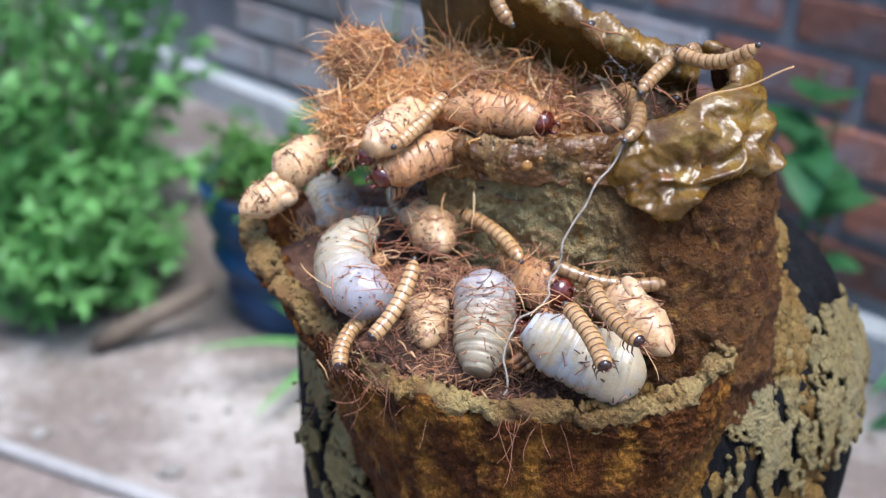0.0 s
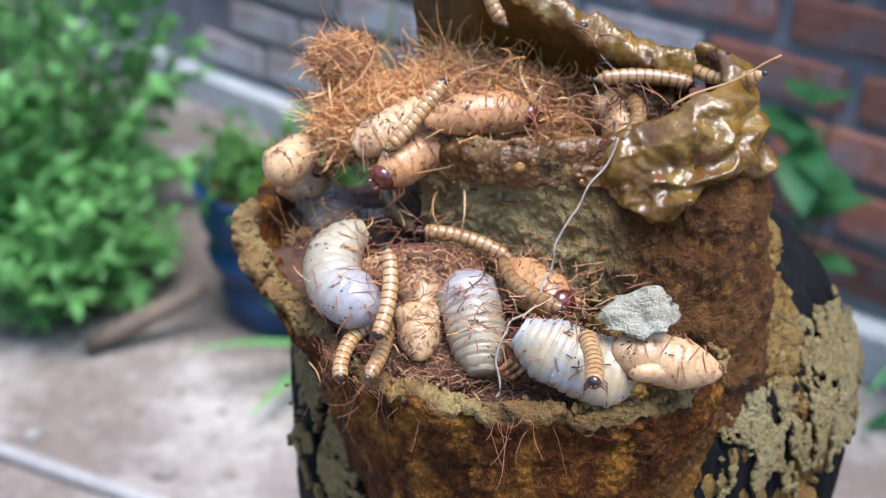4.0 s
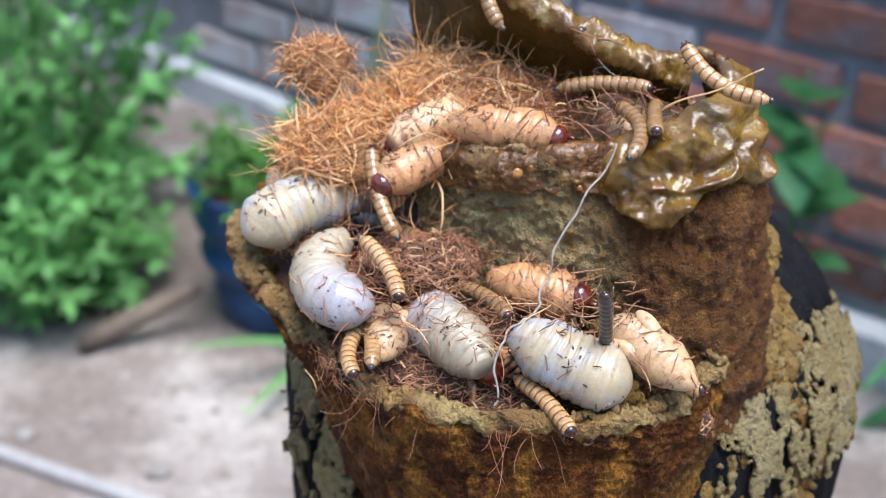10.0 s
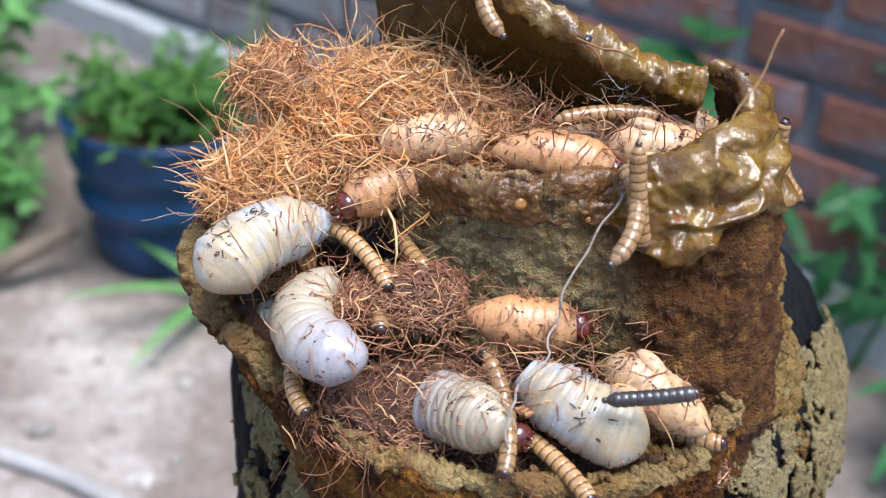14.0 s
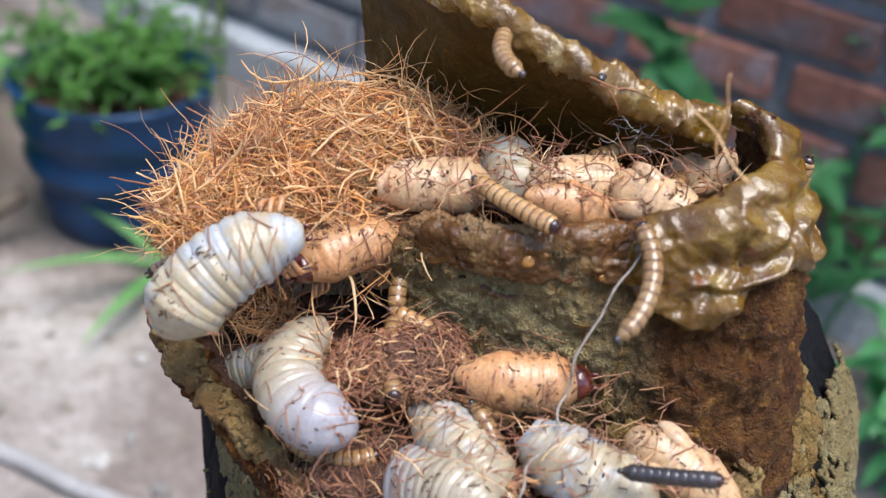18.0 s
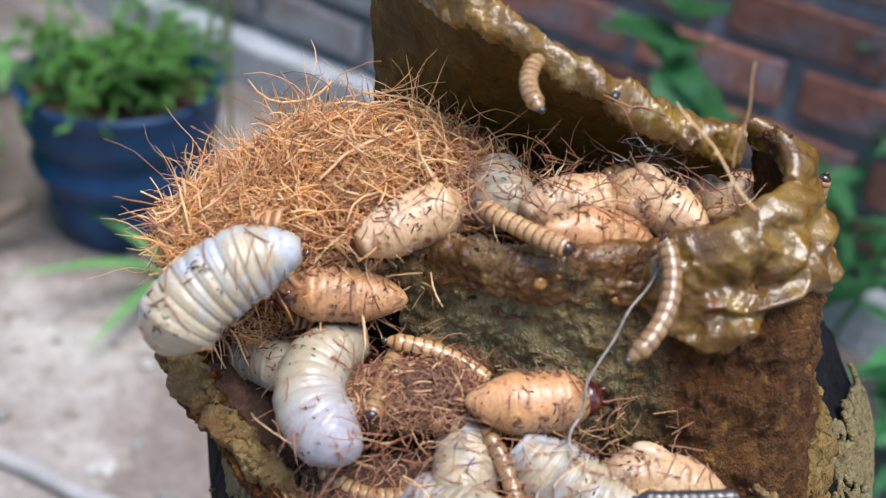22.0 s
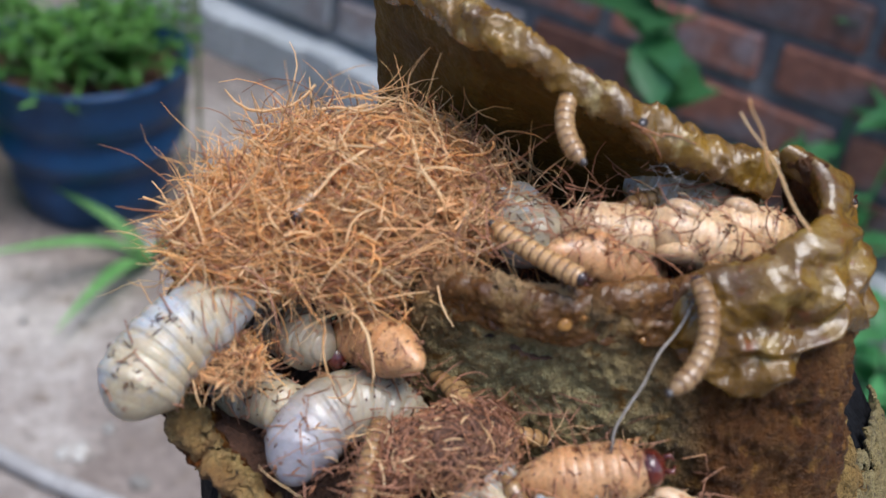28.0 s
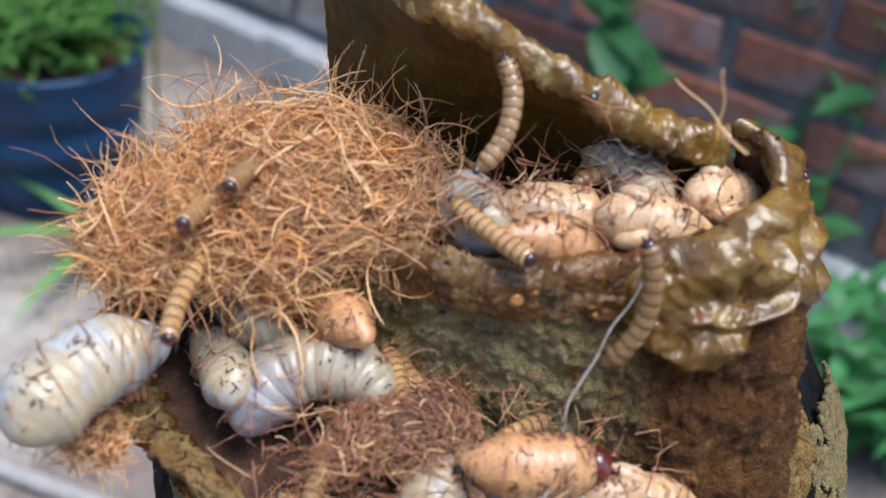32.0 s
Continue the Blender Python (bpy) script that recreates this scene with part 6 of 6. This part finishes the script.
    walk(ANIMAL['W5'], [(t, pose(*p)) for t, *p in (
        (0, -0.0655, -0.0405, 0.0003, -22.8, 19.1, -117.6),
        (3, -0.0615, -0.0456, -0.0010, -15.6, 17.0, -106.9),
        (6, -0.0661, -0.0420, 0.0001, -35.5, 21.7, -142.2),
        (9, -0.0637, -0.0450, 0.0014, -17.4, 13.9, -108.6),
        (10, -0.0609, -0.0447, 0.0023, -9.5, 9.5, -97.9),
        (13, -0.0744, -0.0331, 0.0017, -10.5, 10.4, -104.0),
        (15, -0.0720, -0.0286, 0.0009, 14.6, 14.2, -59.2),
        (17, -0.0695, -0.0242, 0.0000, 35.0, 0.0, -17.2),
        (19, -0.0533, -0.0334, -0.0020, 32.2, -0.0, -27.9),
        (32, -0.0533, -0.0334, -0.0020, 32.2, -0.0, -27.9),
    )])
    walk(ANIMAL['W11'], [(t, pose(*p)) for t, *p in (
        (0, -0.0574, -0.0182, -0.0200, 16.0, -0.0, 75.2),
        (5.5, -0.0529, -0.0506, 0.0020, 11.1, -22.4, 77.6),
        (6, -0.0539, -0.0507, 0.0009, 12.1, -28.0, 75.7),
        (9, -0.0562, -0.0452, 0.0017, -3.1, -16.0, 97.2),
        (12, -0.0532, -0.0434, 0.0113, -3.5, 18.6, 88.9),
        (12.8, -0.0472, -0.0528, 0.0065, -1.3, 8.3, 86.5),
        (12.9, -0.0465, -0.0619, 0.0052, -37.1, 21.3, 122.5),
        (13, -0.0458, -0.0709, 0.0039, -64.9, 51.0, 150.8),
        (13.1, -0.0450, -0.0800, 0.0026, -81.5, 87.8, 180.0),
        (13.3, -0.0437, -0.0800, -0.0380, -81.4, 88.2, 180.0),
        (13.65, -0.0437, -0.1900, -0.6680, -81.4, 88.2, 180.0),
        (32, -0.0437, -0.1900, -0.6680, -81.4, 88.2, 180.0),
    )])
    walk(ANIMAL['W6'], [(t, pose(*p)) for t, *p in (
        (0, 0.0235, -0.0329, 0.0200, -46.5, -7.0, 174.0),
        (1.5, 0.0204, -0.0287, 0.0210, -45.7, -4.4, -170.4),
        (2.25, 0.0118, -0.0344, 0.0220, -32.6, -5.3, 147.5),
        (3, 0.0032, -0.0402, 0.0230, -22.3, 2.7, 106.3),
        (4.5, -0.0053, -0.0355, 0.0180, -29.9, -0.0, 119.7),
        (5.25, -0.0105, -0.0294, 0.0160, -2.6, -20.3, 83.3),
        (6, -0.0157, -0.0233, 0.0140, 32.9, -18.3, 39.8),
        (9, -0.0224, -0.0195, 0.0130, 51.6, -24.0, -30.9),
        (10, -0.0194, -0.0290, 0.0135, 34.5, -7.6, -54.9),
        (11, -0.0165, -0.0385, 0.0140, 12.5, -0.0, -82.2),
        (13, -0.0143, -0.0609, 0.0080, 7.5, 23.0, -89.4),
        (17, -0.0157, -0.0489, 0.0080, 13.2, 25.5, -81.9),
        (32, -0.0157, -0.0489, 0.0080, 13.2, 25.5, -81.9),
    )])
    walk(ANIMAL['W7'], [(t, pose(*p)) for t, *p in (
        (0, 0.0096, -0.0863, 0.0280, 19.6, 6.9, -74.1),
        (1.5, 0.0131, -0.0902, 0.0280, 10.8, 12.2, -85.3),
        (3, 0.0187, -0.0909, 0.0280, 5.9, 13.4, -92.3),
        (4.5, 0.0086, -0.0942, 0.0180, 9.8, -8.9, -88.7),
        (5.5, 0.0061, -0.0713, -0.0081, 23.9, 37.0, -59.2),
        (9, 0.0017, -0.0675, -0.0068, 19.5, 17.3, -68.0),
        (10, 0.0023, -0.0679, -0.0050, 26.3, 5.8, -59.9),
        (32, 0.0023, -0.0679, -0.0050, 26.3, 5.8, -59.9),
    )])
    walk(ANIMAL['W8'], [(t, pose(*p)) for t, *p in (
        (0, 0.0198, -0.0688, 0.0260, 24.1, 7.1, -69.7),
        (1.5, 0.0239, -0.0596, 0.0160, 28.8, -0.0, -65.6),
        (3, 0.0416, -0.0528, -0.0040, 40.4, -0.0, -36.7),
        (32, 0.0416, -0.0528, -0.0040, 40.4, -0.0, -36.7),
    )])
    walk(ANIMAL['W9'], [(t, pose(*p)) for t, *p in (
        (0, -0.0163, -0.0133, 0.0270, -31.2, -9.3, 125.8),
        (3, -0.0162, -0.0096, 0.0210, -46.3, -8.3, 168.3),
        (6, -0.0414, -0.0055, 0.0260, -35.2, -10.5, 137.1),
        (9, -0.0408, -0.0025, 0.0230, -37.9, -7.0, 141.0),
        (13, -0.0289, -0.0019, 0.0180, -19.6, -0.0, 105.6),
        (32, -0.0289, -0.0019, 0.0180, -19.6, -0.0, 105.6),
    )])
    walk(ANIMAL['W10'], [(t, pose(*p)) for t, *p in (
        (0, 0.0310, -0.0301, -0.0040, 39.7, -0.0, -41.2),
        (4.5, 0.0353, -0.0321, -0.0020, 42.3, -0.0, -31.2),
        (5.5, 0.0289, -0.0532, 0.0170, 45.1, 5.7, -3.5),
        (6, 0.0286, -0.0535, 0.0170, 45.1, 5.7, -3.6),
        (9, 0.0283, -0.0536, 0.0210, 45.5, -25.5, -0.9),
        (9.5, 0.0246, -0.0593, 0.0230, 78.9, -62.3, -11.6),
        (10, 0.0210, -0.0650, 0.0250, -166.6, -66.1, -106.5),
        (11, 0.0294, -0.0582, 0.0220, 74.4, -59.1, -34.5),
        (13, 0.0267, -0.0714, 0.0220, 39.4, -11.9, -10.6),
        (17, 0.0268, -0.0694, 0.0220, 36.3, -14.0, -18.5),
        (19, 0.0262, -0.0685, 0.0220, 36.1, -12.2, -30.6),
        (23, 0.0283, -0.0659, 0.0210, 32.5, -7.7, -6.9),
        (32, 0.0283, -0.0659, 0.0210, 32.5, -7.7, -6.9),
    )])
    walk(ANIMAL['W13'], [(t, pose(*p)) for t, *p in (
        (0, -0.0429, 0.0068, 0.0630, 31.0, -19.6, 53.3),
        (6, -0.0392, 0.0077, 0.0660, 44.5, -43.4, 28.8),
        (9, -0.0110, 0.0484, 0.0560, 46.9, -0.0, 31.0),
        (11, -0.0076, 0.0397, 0.0560, 43.0, 1.5, -11.3),
        (13, -0.0042, 0.0309, 0.0560, 39.1, -0.0, -53.7),
        (17, -0.0102, -0.0033, 0.0680, 35.8, -0.0, -56.8),
        (19, -0.0077, -0.0057, 0.0680, 36.8, -0.0, -53.3),
        (23, -0.0110, -0.0071, 0.0680, 37.9, -0.0, -48.3),
        (28, -0.0115, -0.0010, 0.0680, 35.1, -0.0, -54.2),
        (30, -0.0101, 0.0005, 0.0680, 32.0, -0.0, -62.1),
        (32, -0.0110, -0.0024, 0.0680, 31.9, -0.0, -62.7),
    )])
    walk(ANIMAL['W14'], [(t, pose(*p)) for t, *p in (
        (0, -0.0527, 0.0367, 0.0160, -10.7, 0.0, 101.8),
        (6, -0.0486, 0.0144, 0.0240, -17.8, -12.1, 111.9),
        (7, -0.0514, -0.0029, 0.0430, -13.8, -32.2, 109.9),
        (9, -0.0510, -0.0049, 0.0430, -12.3, -31.7, 107.7),
        (10, -0.0531, -0.0036, 0.0420, -14.3, -42.0, 111.4),
        (11, -0.0528, 0.0007, 0.0357, -25.5, -18.1, 111.2),
        (13, -0.0384, 0.0106, 0.0260, -25.0, -0.0, 113.3),
        (15, -0.0378, 0.0048, 0.0355, -16.0, -34.8, 94.6),
        (17, -0.0373, -0.0010, 0.0450, 22.7, -60.8, 48.9),
        (19, -0.0323, 0.0291, 0.0280, 4.1, -20.7, 74.9),
        (32, -0.0323, 0.0291, 0.0280, 4.1, -20.7, 74.9),
    )])
    walk(ANIMAL['W15'], [(t, pose(*p)) for t, *p in (
        (0, -0.0738, 0.0718, 0.0300, -36.7, -0.0, -122.8),
        (26, -0.0659, 0.0300, 0.0581, -43.8, 21.7, 180.0),
        (28, -0.0670, 0.0280, 0.0685, -23.6, 15.1, -130.0),
        (30, -0.0687, 0.0250, 0.0709, -19.9, 0.2, -120.3),
        (32, -0.0723, 0.0230, 0.0707, -23.0, -6.3, -118.8),
    )])
    walk(ANIMAL['W16'], [(t, pose(*p)) for t, *p in (
        (0, -0.0721, 0.0465, 0.0300, -36.7, -0.0, -124.1),
        (27, -0.0863, 0.0300, 0.0534, -41.7, 16.7, 180.0),
        (30, -0.0836, 0.0170, 0.0616, -22.2, -8.0, -118.7),
        (32, -0.0851, 0.0160, 0.0632, -23.5, -11.9, -115.5),
    )])
    walk(ANIMAL['W17'], [(t, pose(*p)) for t, *p in (
        (0, -0.0492, 0.0372, -0.0100, -42.7, 0.0, -150.0),
        (17, -0.0449, -0.0160, 0.0220, 2.1, 10.0, -94.8),
        (19, -0.0383, -0.0129, 0.0220, -0.4, 8.0, -100.1),
        (23, -0.0489, -0.0151, 0.0210, -10.7, 5.5, -113.4),
        (27, -0.0527, -0.0222, 0.0176, -7.9, 8.4, -109.6),
        (28.5, -0.0553, -0.0235, 0.0150, -6.6, 7.6, -107.5),
        (30, -0.0501, -0.0230, 0.0120, -15.6, 0.5, -119.1),
        (31, -0.0516, -0.0276, 0.0100, -12.5, 1.8, -114.4),
        (32, -0.0539, -0.0287, 0.0126, -14.5, 1.7, -115.3),
    )])
    walk(ANIMAL['W18'], [(t, pose(*p)) for t, *p in (
        (0, -0.0125, 0.0251, -0.0100, -36.1, -0.0, 131.8),
        (23, -0.0148, -0.0117, 0.0000, -35.5, -0.0, 156.4),
        (27, -0.0141, -0.0116, 0.0170, -36.9, -7.0, -145.1),
        (27.8, -0.0195, -0.0135, 0.0158, -47.3, -17.9, -153.8),
        (28.5, -0.0225, -0.0151, 0.0153, -47.6, 16.9, 125.8),
        (30, -0.0072, -0.0220, 0.0157, -32.1, -4.6, -146.5),
        (32, -0.0052, -0.0256, 0.0139, -33.0, -4.4, -145.7),
    )])
    walk(ANIMAL['W20'], [(t, pose(*p)) for t, *p in (
        (0, -0.0804, 0.0510, 0.0000, -47.7, -0.0, -179.1),
        (28, -0.0971, 0.0357, 0.0270, -30.6, 23.1, -144.9),
        (30, -0.0861, 0.0190, 0.0329, -17.7, 2.4, -108.5),
        (31, -0.0860, 0.0103, 0.0415, -21.6, 2.3, -110.8),
        (32, -0.0876, 0.0018, 0.0495, -20.5, 2.7, -108.8),
    )])
    walk(ANIMAL['FLK'], [(t, pose(*p)) for t, *p in (
        (0, 0.0412, -0.0285, -0.0120, 43.0, -0.0, 0.7),
        (2.6, 0.0335, -0.0289, 0.0060, 43.0, -0.0, -32.2),
        (3, 0.0303, -0.0502, 0.0280, 47.8, -13.6, -26.8),
        (5.5, 0.0384, -0.0719, 0.0200, 42.1, -0.0, 9.8),
        (6, 0.0384, -0.0731, 0.0200, 41.2, -0.0, 13.4),
        (7, 0.0362, -0.0729, 0.0190, 42.8, -5.1, 1.0),
        (7.2, 0.0356, -0.0724, 0.0190, 43.9, -5.1, -8.1),
        (7.4, 0.0448, -0.0801, 0.0230, 36.2, 17.4, -46.9),
        (7.55, 0.0659, -0.0580, -0.0066, 47.7, 35.1, -18.9),
        (7.7, 0.0687, -0.0825, -0.0283, 41.2, 41.0, -34.5),
        (8.05, 0.0687, -0.1900, -0.6680, 41.2, 41.0, -34.5),
        (32, 0.0687, -0.1900, -0.6680, 41.2, 41.0, -34.5),
    )])
    walk(ANIMAL['TWG'], [(t, pose(*p)) for t, *p in (
        (0, 0.0538, -0.0623, 0.1000, 66.4, -30.0, -49.1),
        (6, 0.0502, -0.0607, 0.1020, 67.2, -34.5, -36.7),
        (9, 0.0491, -0.0545, 0.0970, 64.1, -27.8, -47.5),
        (13, 0.0524, -0.0470, 0.1060, 95.2, -63.5, -51.6),
        (17, 0.0299, -0.0479, 0.1150, 173.8, -43.9, -113.6),
        (19, 0.0343, -0.0303, 0.1120, -166.3, -64.5, -121.6),
        (23, 0.0378, -0.0255, 0.1120, 179.1, -65.2, -115.1),
        (28, 0.0343, -0.0171, 0.1120, -105.4, -49.3, -138.9),
        (30, 0.0375, -0.0143, 0.1120, -151.0, -53.4, -127.5),
        (32, 0.0372, -0.0159, 0.1120, -150.5, -50.2, -124.1),
    )])
    walk(ANIMAL["HEAP"], [(t, pose(*p)) for t, *p in (
        (0, -0.012, 0.044, 0.048, 0, 0, 0),
        (6, -0.014, 0.043, 0.049, 0, 0, 0),
        (9, -0.018, 0.043, 0.049, 0, 0, 0),
        (13, -0.030, 0.042, 0.050, 0, 0, 4),
        (17, -0.046, 0.044, 0.047, 0, 0, 6),
        (23, -0.046, 0.042, 0.046, 0, 0, 6),
        (28, -0.050, 0.042, 0.052, 0, -3, 8),
        (32, -0.056, 0.038, 0.048, 0, -4, 8),
    )])
    walk(ANIMAL["SPILL"], [(t, pose(*p)) for t, *p in (
        (0, -0.052, 0.044, 0.050, 0, 0, 0),
        (6, -0.054, 0.042, 0.050, 0, 0, 0),
        (9, -0.060, 0.038, 0.046, 0, 0, 0),
        (13, -0.072, 0.030, 0.038, 0, 0, 4),
        (19, -0.082, 0.038, 0.040, 0, 0, 8),
        (23, -0.082, 0.036, 0.040, 0, 0, 8),
        (28, -0.078, 0.038, 0.050, 0, -4, 10),
        (32, -0.086, 0.034, 0.046, 0, -6, 10),
    )])
    walk(ANIMAL["BALL"], [(t, pose(*p)) for t, *p in (
        (0, -0.068, 0.050, 0.074, 0, 0, 0),
        (3, -0.071, 0.050, 0.073, 0, 0, 10),
        (6, -0.074, 0.050, 0.073, 0, 0, 15),
        (9, -0.078, 0.050, 0.073, 0, 0, 20),
        (13, -0.084, 0.048, 0.072, 0, -20, 20),
        (17, -0.080, 0.046, 0.060, 0, -40, 20),
        (32, -0.080, 0.044, 0.050, 0, -40, 20),
    )])
    walk(ANIMAL["TUFT"], [(t, pose(*p)) for t, *p in (
        (0, -0.040, -0.012, 0.002, 0, 0, 0),
        (6, -0.040, -0.012, 0.014, 0, 0, 0),
        (13, -0.042, -0.012, 0.018, 0, 0, 10),
        (23, -0.038, -0.016, 0.016, 0, 0, 15),
        (32, -0.034, -0.020, 0.014, 0, 0, 20),
    )])
    walk(ANIMAL["TUFT2"], [(t, pose(*p)) for t, *p in (
        (0, -0.080, 0.030, 0.000, 0, 0, 0),
        (17, -0.080, 0.022, 0.010, 0, 0, 0),
        (24, -0.082, 0.018, 0.018, 0, 0, 0),
        (27, -0.0833, 0.0103, 0.0243, 0, 0, 0),
        (28.5, -0.1007, 0.0021, 0.0310, 0, 10, -10),
        (30, -0.1106, -0.0092, 0.0202, 0, 20, -20),
        (31, -0.1145, -0.0125, 0.0153, 0, 25, -25),
        (32, -0.1150, -0.0127, 0.0160, 0, 30, -30),
    )])
    walk(ANIMAL["CLOD"], [(t, pose(*p)) for t, *p in (
        (0, 0.044, -0.044, -0.032, 0, 0, 0),
        (4, 0.048, -0.047, -0.030, 0, 0, 0),
        (5.5, 0.057, -0.0565, -0.022, 0, 0, 0),
        (32, 0.057, -0.0565, -0.022, 0, 0, 0),
    )])
    walk(ANIMAL['TWG2'], [(t, pose(*p)) for t, *p in (
        (0, 0.0450, 0.0200, 0.0600, -47.1, -2.7, 99.1),
        (14, 0.0450, 0.0200, 0.0600, -47.1, -2.7, 99.1),
        (17, 0.0311, -0.0525, 0.1082, -47.1, -2.7, 99.1),
        (18, 0.0302, -0.0421, 0.1084, -42.5, -9.7, 99.5),
        (20, 0.0301, -0.0323, 0.1055, -51.6, -26.4, 123.3),
        (23, 0.0311, -0.0294, 0.1040, -45.8, -31.6, 116.0),
        (24, 0.0363, -0.0280, 0.1054, -34.9, -24.3, 97.8),
        (27, 0.0367, -0.0227, 0.1068, -43.9, -14.4, 101.9),
        (28.5, 0.0377, -0.0216, 0.1057, -48.3, -37.8, 117.6),
        (30, 0.0361, -0.0175, 0.1071, -41.5, -6.7, 93.4),
        (31, 0.0342, -0.0161, 0.1093, -52.3, -1.5, 104.6),
        (32, 0.0346, -0.0164, 0.1103, -48.3, -3.5, 99.2),
    )])


motions()
